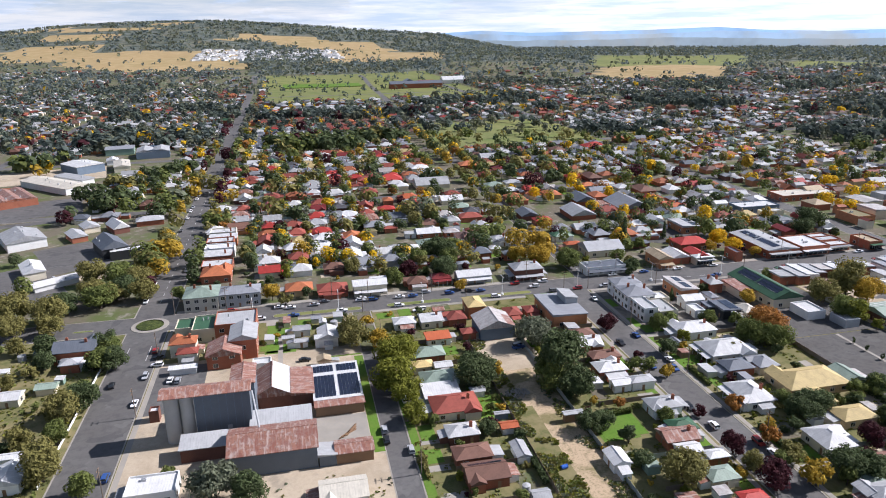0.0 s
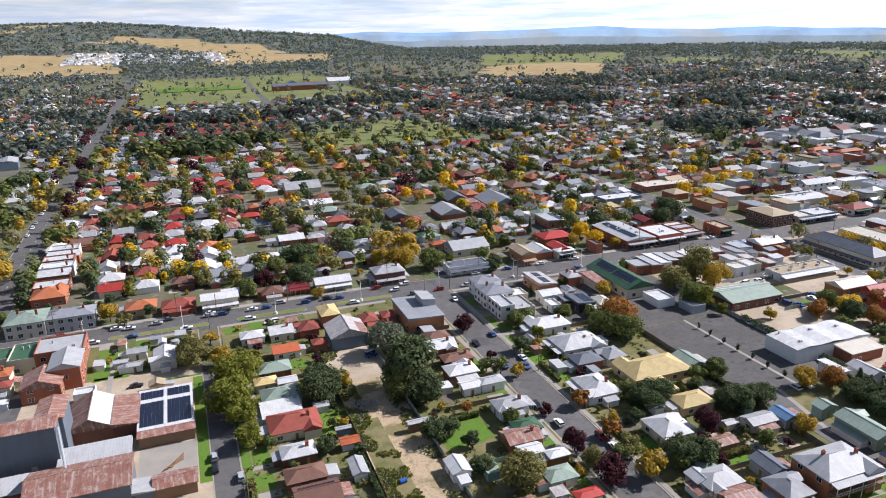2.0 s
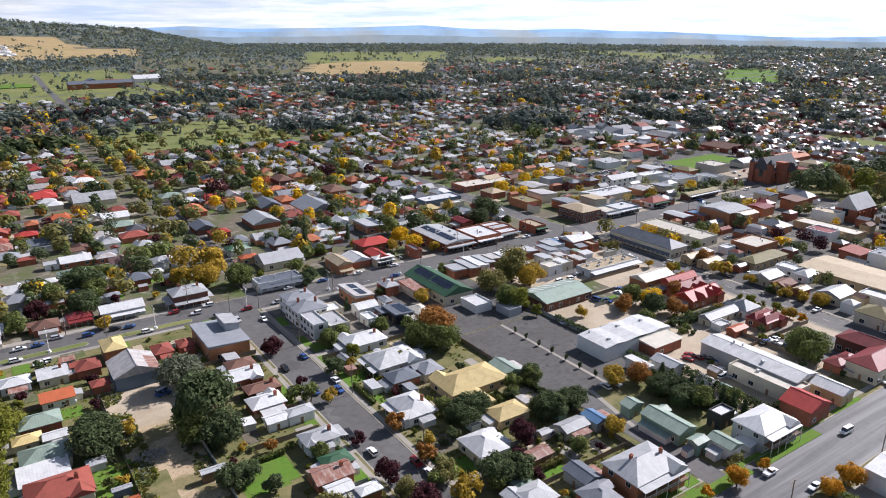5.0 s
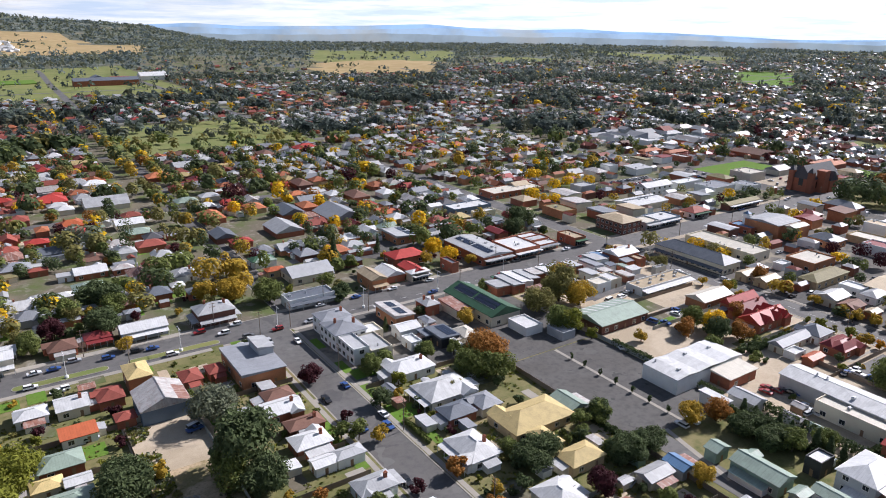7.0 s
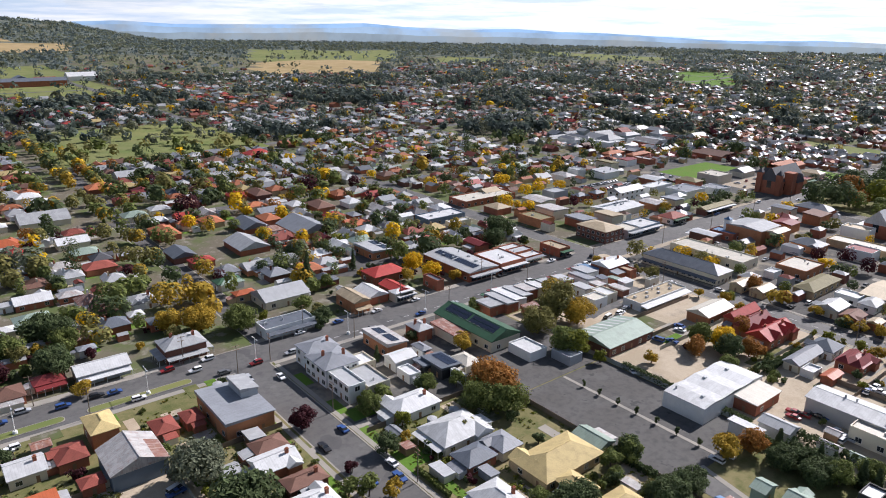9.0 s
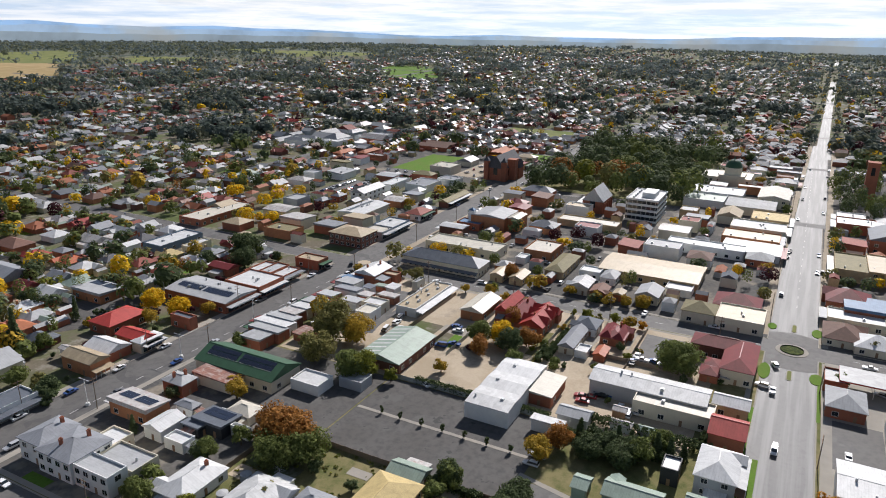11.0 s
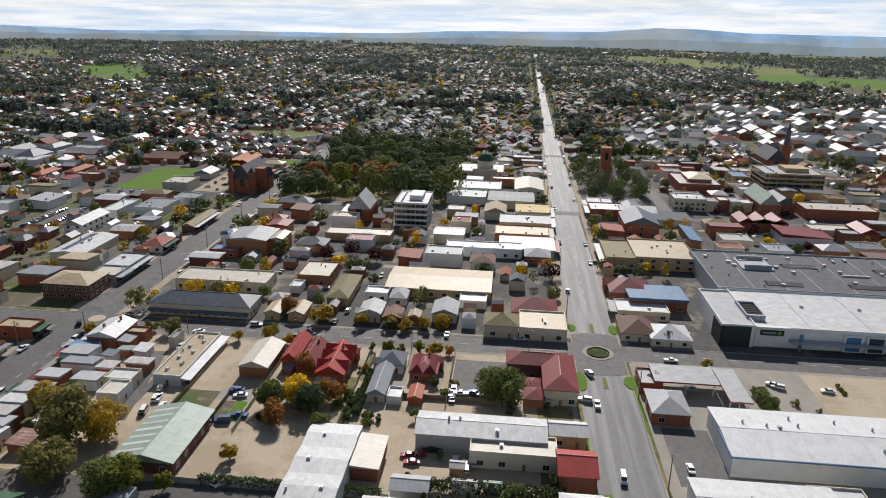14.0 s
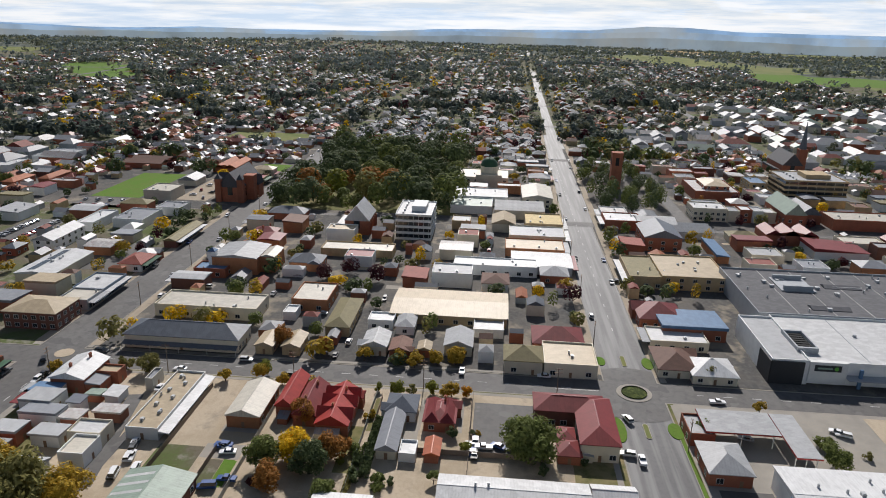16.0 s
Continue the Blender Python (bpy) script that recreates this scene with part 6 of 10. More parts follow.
askew(-133.5, 371, 9.5, 19, 24, 4.2, "gable", "white", "cream", ridge="y", note="white gabled shed standing in an asphalt yard")
askew(-118, 351.5, 20, 8, 34, 2.6, "gable", "white", "white", ridge="x", rise=1.6, note="long low shed with rounded white roof")
askew(-157, 431, 20, 27, 28, 5.2, "gable", "zinc", "white", ridge="y", rise=3.2, note="large shed with pale blue-grey gabled iron roof")
askew(-172, 412, 11, 14, 28, 4.5, "skillion", "patchy", "timber", "shed")
askew(-103, 401, 13, 22, 26, 5.6, "gable", "slate", "black", ridge="y", rise=4.2, note="black-clad hall with steep charcoal gabled roof")
askew(-91.5, 391, 19, 8, 14, 4.4, "flat", "white", "black", note="low black-clad wing under a white flat roof")
askew(-129, 434, 8.5, 16, 28, 3.4, "gable", "zinc", "brick", "house", ridge="y")
askew(-126, 452, 9, 12, 28, 3.6, "gable", "zinc", "cream", "shed", ridge="y")
askew(-109, 448, 9, 17, 28, 3.6, "gable", "white", "dark", "house", ridge="y", rise=3.4)
askew(-92, 459, 16, 9, 10, 3.4, "hip", "zinc", "brick", "house")
askew(-203, 550, 26, 46, 30, 5.0, "gable", "rust", "brick", ridge="y", bays=3, rise=1.6, note="brick factory with three rust-red sawtooth roof bays")
askew(-184, 590, 62, 20, -44, 5.0, "gable", "cream", "white", ridge="x", rise=2.0, note="long pale factory with cream iron roof")
askew(-176, 612, 40, 10, -44, 4.4, "skillion", "zinc", "white", ridge="x")
askew(-181, 660, 24, 30, 40, 7.0, "gable", "white", "blue", ridge="y", rise=1.6)
askew(-149, 661, 13, 34, 12, 5.0, "gable", "cream", "cream", ridge="y", rise=1.6)
askew(-163, 690, 10, 14, 12, 4.0, "gable", "white", "white", ridge="y")
askew(-133, 724, 30, 30, 8, 6.5, "gable", "zinc", "blue", ridge="y", bays=2, rise=2.4)
askew(-168, 748, 26, 20, 8, 6.0, "gable", "grey", "green", ridge="x", rise=2.0)


def tilted_pad(name, x, y, w, d, turn, z, mat, label, category="yard"):
    ob = tagged(new(name, Solid().box(-w / 2, -d / 2, -0.3, w / 2, d / 2, 0).mesh(name, mat)), label, category, kind="structure")
    ob.matrix_basis = pose(x, y, z, 0, 0, turn)


tilted_pad("yard", -122, 398, 30, 52, 27, 0.19, ASPHALT, "grey asphalt yard between sheds")
tilted_pad("yard", -140, 352, 44, 60, 27, 0.184, ASPHALT, "patched asphalt yard round white sheds")
tilted_pad("yard", -100, 362, 34, 12, 27, 0.2, GRAVEL, "sandy gravel yard below the hall")
tilted_pad("yard", -205, 645, 90, 60, 12, 0.13, GRAVEL, "sandy gravel yard of a factory")
tilted_pad("road_factory", -165, 480, 90, 9, 14, 0.2, ASPHALT, "narrow asphalt street between sheds", "road")
tilted_pad("yard", -178, 520, 60, 50, 14, 0.14, ASPHALT, "grey asphalt factory yard")
for x, y, k, c in ((-80, 375, 1.5, "green"), (-74, 409, 1.1, "gold"), (-99.5, 350, 1.5, "olive"), (-86, 343, 1.5, "green"), (-76, 338, 1.4, "olive"), (-138, 522, 1.9, "dark"), (-119, 510, 1.9, "dark"), (-128, 500, 1.6, "dark"), (-84, 479, 1.8, "green"),
                   (-90, 470, 1.4, "dark"), (-61, 539, 1.7, "olive"), (-60, 672, 1.6, "plum"), (-121, 307, 1.7, "olive"), (-105, 300, 1.5, "olive"), (-104, 316, 1.1, "dark"), (-96, 330, 1.2, "olive"), (-151, 532, 1.5, "dark"), (-112, 492, 1.3, "green"),
                   (-145, 470, 1.2, "plum"), (-70, 352, 1.2, "gold"), (-71, 396, 1.2, "olive")):
    tree(x, y, k, "broad", c)

FOOT += [(-188, 335, -80, 470), (-236, 500, -150, 640), (-200, 640, -112, 745)]
# yards, lawns and car parks
pad("car_park", 181, 155, 222.5, 213.5, 0.20, ASPHALT_NEW, "dark asphalt public car park", "car park")
pad("mill_car_park", -54, 213, -36.5, 247, 0.19, ASPHALT, "asphalt car park beside the mill", "car park")
pad("verge", 16.2, 176, 19.4, 240, 0.186, LAWN, "green verge beside the lane")
pad("dirt_strip", 61, 104, 80, 215, 0.175, TRACK, "bare dirt strip between back yards", "track")
pad("yard", 60, 215, 84, 244, 0.178, GRAVEL, "gravel yard before the workshop", "yard")
pad("mill_yard", -55.5, 150, 19.3, 250, 0.17, GRAVEL, "pale gravel and concrete mill yard", "yard")
pad("yard", 223, 118, 307, 262, 0.172, GRAVEL, "sandy gravel yard between showrooms", "yard")
pad("yard", 130, 225, 222, 281.5, 0.174, TOWNYARD, "concrete yard behind the shops", "yard")
pad("yard", 320.6, 104, 503, 282, 0.176, TOWNYARD, "patched concrete and asphalt yards between shops", "yard")
pad("yard", 508, 104, 800, 282, 0.12, TOWNYARD, "patched concrete and asphalt yards between shops", "yard")
pad("yard", 320.6, 299, 800, 485, 0.126, TOWNYARD, "patched concrete and asphalt yards behind shops", "yard")
pad("yard", 508, -95, 760, 84, 0.122, TOWNYARD, "patched concrete and asphalt yards between shops", "yard")
pad("back_lot", 181, 214, 222.5, 241, 0.2, ASPHALT_NEW, "asphalt back lot behind the shops", "car park")
pad("yard", 195, -95, 307.5, 84, 0.178, CONCRETE, "pale concrete forecourt", "yard")
pad("yard", 320.6, -95, 503, 86, 0.180, TOWNYARD, "pale concrete service yard", "yard")
pad("mall_car_park", 255, -60, 306, 28, 0.21, GRAVEL, "sandy paved car park with garden beds", "car park")
pad("drive", 184.5, 104, 192, 157, 0.215, ASPHALT, "asphalt drive into the car park", "drive")
pad("lawn", 82.9, 165.2, 94.7, 174.4, 0.174, LAWN, "bright green mown back lawn")
pad("lawn", 43.7, 186.5, 58.1, 189.4, 0.178, LAWN, "green back lawn")
pad("lawn", -16.6, 249.1, -4.9, 251.6, 0.182, LAWN, "green front garden lawn")
pad("lawn", 5.8, 241.0, 19.0, 242.1, 0.186, LAWN, "green side lawn")
pad("lawn", 176.1, 103.2, 180.1, 109.0, 0.190, LAWN, "green front lawn")
pad("lawn", 165.2, 103.8, 170.7, 108.5, 0.194, LAWN, "green front lawn")
pad("lawn", 252.6, 206.6, 263.2, 209.2, 0.198, LAWN, "small mown lawn beside a drive")
pad("lane", 245.3, 240.1, 273.3, 242.5, 0.202, ASPHALT, "asphalt lane behind the shops")
pad("garden", 281.4, 173.9, 299.7, 175.7, 0.174, GRASS, "garden bed of grass and shrubs")
pad("garden", 261.4, 176.1, 283.4, 180.9, 0.178, GRASS, "rough back garden lawn")
pad("apron", 276.5, 205.2, 279.8, 216.2, 0.182, CONCRETE, "pale concrete apron")
pad("forecourt", 237.8, 68.5, 265.7, 81.9, 0.186, ASPHALT, "asphalt forecourt")
pad("lawn", 52.1, 185.5, 61.9, 200.2, 0.190, LAWN, "green back lawn")
for y0 in range(104, 236, 22):
    pad("verge_lawn", 27.4, y0 + 1, 30.0, y0 + 20, 0.19, LAWN, "green mown verge beside the lane")
for x0, x1 in ((-56, 19), (27, 115), (128, 308), (320, 503)):
    footpath(x0 + 1, 280.0, x1 - 1, 281.8)
    footpath(x0 + 1, 299.2, x1 - 1, 302.0)
    footpath(x0 + 1, 105.6, x1 - 1, 107.2)
    footpath(x0 + 1, 83.0, x1 - 1, 85.0)
for x in (-54.5, 113.2, 129.2, 306.2, 321.6):
    footpath(x - 0.8, 108, x + 0.8, 279.5)
for k in range(12):
    x = 324 + 43 * k
    drift = -0.0145 * max(0.0, x + 20 - 400)
    for y0, y1 in ((103.9, 107.6), (82.6, 86.2)):
        pad("footpath", x, y0 + drift, x + 42.8, y1 + drift, 0.2 + 0.002 * (k % 2), PAVING, "sandy paved footpath before the shops", "pavement")
for k in range(5):
    pad("footpath", 323 + 38 * k, 278.2, 360.8 + 38 * k, 281.9, 0.203 + 0.002 * (k % 2), PAVING, "sandy paved footpath before the shops", "pavement")
    pad("footpath", 323 + 38 * k, 299.0, 360.8 + 38 * k, 302.6, 0.203 + 0.002 * (k % 2), PAVING, "sandy paved footpath before the shops", "pavement")
pad("verge", 246, 103.8, 262, 105.4, 0.2, LAWN, "green grass verge beside the road")
pad("verge", 197, 103.8, 240, 105.4, 0.2, LAWN, "green grass verge beside the road")
pad("verge", 262, 85.2, 290, 86.2, 0.2, LAWN, "green grass verge beside the road")

pad("courtyard", 173.0, 157.0, 180.0, 170.0, 0.205, GRAVEL, "sandy gravel courtyard behind a house")
tilted_pad("path", 191.5, 143.5, 1.6, 26, -12, 0.225, CONCRETE, "pale concrete path beside a lane", "path")
pad("car_park", 273.1, 125.0, 300.8, 145.4, 0.196, ASPHALT, "grey asphalt car park beside the hotel", "car park")
pad("path", 283.5, 148.4, 300.5, 149.6, 0.2, CONCRETE, "pale concrete side path")
pad("path", 283.5, 160.4, 300.5, 161.6, 0.2, CONCRETE, "pale concrete side path")
pad("drive", 274.6, 160.8, 287.0, 164.6, 0.198, CONCRETE, "pale concrete drive")
pad("lawn", 252.2, 207.2, 263.6, 210.2, 0.2, LAWN, "small mown lawn beside a drive")
pad("soil", 252.6, 210.3, 263.4, 213.8, 0.195, YARD, "bare soil bed beside a lawn")
pad("drive", 263.8, 206.6, 270.4, 217.4, 0.2, CONCRETE, "pale concrete turning place")
pad("soil", 255.0, 217.5, 268.6, 230.0, 0.194, YARD, "dry bare yard before the showroom")
tilted_pad("lane", 270.5, 245.0, 45, 4.6, 11, 0.206, ASPHALT, "narrow asphalt lane behind the shops", "road")
pad("verge", 160.5, 100.4, 199.0, 104.6, 0.21, LAWN, "broad mown grass verge beside the main road")
pad("verge", 203.0, 100.2, 232.0, 103.4, 0.212, LAWN, "broad mown grass verge beside the main road")
pad("verge", 184.0, 82.4, 221.0, 86.6, 0.212, GRASS, "broad dry grass verge beside the main road")
pad("lawn", 160.6, 105.9, 167.0, 110.4, 0.216, LAWN, "green front lawn")
pad("lawn", 169.4, 105.9, 176.4, 110.8, 0.216, LAWN, "green front lawn")
pad("lawn", 178.6, 105.9, 183.6, 111.2, 0.216, LAWN, "green front lawn")
# the sealed car park behind the shops north of the shopping street
tilted_pad("car_park", 203, 352, 62, 30, -38, 0.2, ASPHALT_NEW, "dark asphalt car park with small trees", "car park")
tilted_pad("car_park", 232, 366, 40, 18, -38, 0.205, ASPHALT, "grey asphalt car park behind the shops", "car park")

# medians, islands and road markings
def median(x0, x1, y, half=1.4):
    s, g = Solid(), Solid()
    n = 10
    def outline(k, z):
        top = [(x1 - half + k * math.sin(math.pi * i / n), y + k * math.cos(math.pi * i / n), z) for i in range(n + 1)]
        bot = [(x0 + half - k * math.sin(math.pi * i / n), y - k * math.cos(math.pi * i / n), z) for i in range(n + 1)]
        return (top + bot)[::-1]
    o = outline(half, 0.2)
    s.face(o)
    for a, b in zip(o, o[1:] + o[:1]):
        s.face([(a[0], a[1], 0.0), (b[0], b[1], 0.0), b, a])
    g.face(outline(half - 0.25, 0.23))
    e = tagged(new("median_strip"), "grassed median strip with pale concrete kerb", "median strip")
    child("kerb_edge", s.mesh("kerb_edge", CONCRETE), e)
    child("planting", g.mesh("planting", PASTURE), e)


for x0, x1 in ((-42, -24), (-12, 22), (37, 62), (72, 100)):
    median(x0 - 2, x1 + 2, 286.3, 1.9)
for x in (-22, 14, 51, 88, 124.5, 162, 199, 236):
    street_lamp(x, 286.0, turn=90)
for k in (-1, 1):                       # splitter islands at the two roundabouts
    median(313 + k * 22 - 4, 313 + k * 22 + 4, 95, 0.9)
    median(-64 + k * 26 - 4, -64 + k * 26 + 4, 289, 0.9)


def lawn_island(x, y, rx, ry, turn):
    n = 24
    s = Solid()
    o = [(rx * math.cos(6.2832 * i / n), ry * math.sin(6.2832 * i / n), 0.16) for i in range(n)]
    s.face(o)
    for a, b in zip(o, o[1:] + o[:1]):
        s.face([(a[0], a[1], -0.1), (b[0], b[1], -0.1), b, a])
    ob = tagged(new("kerb_garden", s.mesh("kerb_garden", LAWN)), "green grassed kerb extension beside the roundabout", "lawn")
    ob.matrix_basis = pose(x, y, 0.1, 0, 0, turn)


for x, y, rx, ry in ((291, 103.0, 6.5, 2.0), (292, 86.6, 4.2, 2.2), (334, 103.0, 3.2, 1.7), (334, 86.8, 4.2, 2.0)):
    lawn_island(x, y, rx, ry, 0)


def dashes(along, at, lo, hi, gap=9.0, length=3.0, width=0.14, z=0.13):
    s = Solid()
    u = lo
    while u < hi:
        a, b = u, min(u + length, hi)
        s.face([(a, at - width, z), (b, at - width, z), (b, at + width, z), (a, at + width, z)] if along == "x" else [(at + width, a, z), (at + width, b, z), (at - width, b, z), (at - width, a, z)])
        u += gap
    tagged(new("lane_markings", s.mesh("lane_markings", PAINTLINE)), "worn white painted lane dashes on the asphalt", "road marking", kind="structure")


dashes("x", 95, 360, 700, 12), dashes("x", 286.3, 140, 300, 8), dashes("y", -64, 315, 700), dashes("y", 314, 115, 275), dashes("y", 314, -80, 75)
dashes("y", 313.0, 106, 120, 20, 14), dashes("y", -60.0, 255, 268, 20, 13), dashes("y", -68.0, 255, 268, 20, 13)


def stripe_bays(x, y, n, along, step=2.6, length=5.2):
    s = Solid()
    for i in range(n + 1):
        a = i * step
        q = [(a - 0.06, 0), (a + 0.06, 0), (a + 0.06, length), (a - 0.06, length)]
        s.face([(p, r, 0) for p, r in q] if along == "x" else [(-r, p, 0) for p, r in q])
    ob = tagged(new("parking_bays", s.mesh("parking_bays", PAINTLINE)), "white painted parking bay lines", "road marking", kind="structure")
    ob.location = (x, y, 0.235)


stripe_bays(257, 10, 16, "x")
# the paved line with clipped trees down the car park
pad("paved_line", 201.6, 156, 202.9, 213, 0.26, CONCRETE, "pale concrete divider down the car park", "kerb")
for i in range(7):
    tree(202.2, 162 + i * 7.1, 0.42, "small", "dark", tall=1.7)

# trees
tree(29.7, 226.3, 1.45, "broad", "lime", tall=1.00)
tree(27.0, 209.6, 1.56, "broad", "lime", tall=1.00)
tree(30.1, 200.8, 1.35, "round", "lime", tall=1.00)
tree(30.2, 191.8, 1.62, "small", "lime", tall=1.00)
tree(16.7, 254.6, 1.49, "round", "olive", tall=1.00)
tree(54.8, 206.7, 1.35, "broad", "dark", tall=1.00)
tree(26.4, 244.6, 1.08, "round", "gold", tall=1.00)
tree(-14.3, 305.1, 1.22, "round", "gold", tall=1.00)
tree(-8.7, 298.1, 1.62, "small", "olive", tall=1.00)
tree(-87.3, 320.6, 1.25, "broad", "olive", tall=1.00)
tree(-81.8, 327.9, 1.25, "broad", "dark", tall=1.00)
tree(-70.9, 319.7, 1.25, "broad", "olive", tall=1.00)
tree(-73.6, 358.7, 1.45, "broad", "green", tall=1.00)
tree(-67.9, 378.0, 1.45, "broad", "gold", tall=1.00)
tree(-75.4, 266.7, 1.35, "round", "dark", tall=1.00)
tree(-69.6, 250.1, 1.35, "round", "dark", tall=1.00)
tree(-55.7, 316.7, 0.95, "round", "green", tall=1.00)
tree(42.1, 315.0, 1.08, "round", "green", tall=1.00)
tree(0.8, 364.2, 1.35, "round", "gold", tall=1.00)
tree(13.8, 350.3, 1.35, "round", "yellow", tall=1.00)
tree(-0.8, 343.2, 1.08, "round", "gold", tall=1.00)
tree(24.0, 333.4, 1.22, "round", "olive", tall=1.00)
tree(57.4, 335.5, 1.35, "round", "green", tall=1.00)
tree(67.1, 314.5, 1.25, "broad", "dark", tall=1.00)
tree(-27.5, 370.6, 1.35, "round", "dark", tall=1.00)
tree(74.1, 332.9, 1.35, "round", "green", tall=1.00)
tree(58.7, 332.0, 1.08, "round", "olive", tall=1.00)
tree(-77.6, 215.8, 1.17, "gum", "olive", tall=1.00)
tree(-73.4, 223.6, 1.14, "broad", "dark", tall=1.00)
tree(-74.0, 183.4, 1.29, "gum", "olive", tall=1.00)
tree(-73.7, 250.0, 1.35, "round", "green", tall=1.00)
tree(-98.1, 268.6, 1.22, "round", "dark", tall=1.00)
tree(-94.4, 255.7, 1.08, "round", "dark", tall=1.00)
tree(-73.5, 263.5, 1.08, "round", "green", tall=1.00)
tree(-61.8, 174.0, 1.08, "round", "green", tall=1.00)
tree(-27.1, 165.5, 1.76, "round", "grey", tall=1.00)
tree(-18.3, 160.6, 1.35, "round", "dark", tall=1.00)
tree(-115.9, 289.7, 1.25, "broad", "olive", tall=1.00)
tree(-127.7, 339.8, 1.35, "round", "green", tall=1.00)
tree(-88.7, 314.4, 1.45, "broad", "green", tall=1.00)
tree(-75.7, 359.9, 1.45, "broad", "olive", tall=1.00)
tree(-101.7, 288.4, 1.35, "round", "olive", tall=1.00)
tree(-101.0, 309.3, 1.08, "round", "dark", tall=1.00)
tree(-75.6, 203.0, 1.62, "small", "olive", tall=1.00)
tree(-80.7, 322.9, 1.62, "small", "olive", tall=1.00)
tree(-146.7, 387.9, 1.08, "round", "dark", tall=1.00)
tree(-40.6, 176.9, 1.08, "small", "green", tall=1.00)
tree(-24.9, 198.8, 1.08, "small", "dark", tall=1.00)
tree(18.1, 248.2, 1.25, "broad", "olive", tall=1.00)
tree(23.5, 265.2, 1.62, "small", "gold", tall=1.00)
tree(84.1, 233.3, 1.45, "broad", "grey", tall=1.00)
tree(83.9, 204.0, 2.11, "gum", "dark", tall=1.00)
tree(79.0, 200.0, 1.41, "gum", "green", tall=1.00)
tree(85.5, 193.0, 1.25, "broad", "dark", tall=1.00)
tree(55.2, 211.4, 1.25, "broad", "dark", tall=1.00)
tree(117.6, 239.0, 1.08, "round", "plum", tall=1.00)
tree(117.4, 211.7, 1.08, "small", "plum", tall=1.00)
tree(120.6, 196.8, 1.40, "small", "gold", tall=1.00)
tree(115.7, 200.9, 1.62, "small", "green", tall=1.00)
tree(117.0, 171.4, 1.08, "small", "plum", tall=1.00)
tree(115.9, 151.7, 0.97, "round", "plum", tall=1.00)
tree(116.5, 143.3, 0.92, "round", "olive", tall=1.00)
tree(116.5, 134.7, 1.22, "round", "plum", tall=1.00)
tree(128.3, 153.2, 1.62, "small", "orange", tall=1.00)
tree(128.0, 143.6, 0.95, "round", "olive", tall=1.00)
tree(129.7, 172.3, 1.62, "small", "orange", tall=1.00)
tree(105.1, 170.4, 0.81, "round", "green", tall=1.00)
tree(81.4, 171.7, 1.08, "round", "dark", tall=1.00)
tree(89.2, 162.8, 1.62, "small", "dark", tall=1.00)
tree(111.6, 203.8, 1.62, "small", "green", tall=1.00)
tree(129.7, 213.4, 0.95, "round", "dark", tall=1.00)
tree(137.3, 233.4, 0.95, "round", "green", tall=1.00)
tree(140.9, 221.3, 1.35, "small", "lime", tall=1.00)
tree(94.4, 142.0, 1.25, "broad", "olive", tall=1.00)
tree(64.5, 213.2, 1.35, "small", "gold", tall=1.00)
tree(71.1, 297.0, 0.81, "round", "gold", tall=1.00)
tree(42.6, 309.6, 1.08, "round", "green", tall=1.00)
tree(109.5, 329.2, 1.35, "round", "gold", tall=1.00)
tree(119.1, 322.2, 1.25, "broad", "gold", tall=1.00)
tree(131.1, 312.2, 1.14, "broad", "green", tall=1.00)
tree(94.9, 352.8, 1.25, "broad", "dark", tall=1.00)
tree(67.5, 318.1, 1.25, "broad", "dark", tall=1.00)
tree(50.4, 320.3, 1.35, "round", "plum", tall=1.00)
tree(157.3, 298.5, 2.88, "shrub", "dark", tall=1.00)
tree(95.4, 181.4, 1.08, "small", "orange", tall=1.00)
tree(153.1, 205.7, 1.62, "small", "olive", tall=1.00)
tree(33.5, 231.6, 1.25, "broad", "lime", tall=1.00)
tree(30.9, 188.9, 1.08, "round", "lime", tall=1.00)
tree(50.1, 177.3, 0.81, "round", "dark", tall=1.00)
tree(159.5, 233.2, 0.95, "round", "green", tall=1.00)
tree(87.5, 151.5, 0.81, "round", "dark", tall=1.00)
tree(85.6, 171.8, 0.95, "round", "dark", tall=1.00)
tree(124.7, 142.3, 1.35, "small", "green", tall=1.00)
tree(173.4, 216.5, 1.56, "broad", "orange", tall=1.00)
tree(166.0, 215.3, 1.25, "broad", "green", tall=1.00)
tree(171.6, 208.7, 1.25, "broad", "green", tall=1.00)
tree(178.5, 225.6, 1.35, "round", "orange", tall=1.00)
tree(235.6, 247.3, 1.88, "gum", "olive", tall=1.00)
tree(220.3, 242.3, 1.35, "broad", "olive", tall=1.00)
tree(239.7, 239.4, 1.35, "broad", "gold", tall=1.00)
tree(216.4, 225.0, 1.25, "broad", "green", tall=1.00)
tree(219.2, 221.8, 1.35, "round", "lime", tall=1.00)
tree(250.3, 262.8, 1.35, "round", "gold", tall=1.00)
tree(234.6, 201.0, 1.40, "small", "gold", tall=1.00)
tree(261.6, 199.0, 1.35, "round", "green", tall=1.00)
tree(265.9, 192.3, 1.04, "broad", "yellow", tall=1.00)
tree(260.2, 186.3, 1.35, "round", "dark", tall=1.00)
tree(252.9, 195.3, 1.08, "round", "orange", tall=1.00)
tree(267.3, 182.4, 1.08, "round", "orange", tall=1.00)
tree(269.5, 179.1, 1.35, "small", "orange", tall=1.00)
tree(180.7, 170.4, 1.08, "round", "dark", tall=1.00)
tree(173.0, 170.4, 1.62, "small", "green", tall=1.00)
tree(171.3, 153.4, 0.83, "broad", "dark", tall=1.00)
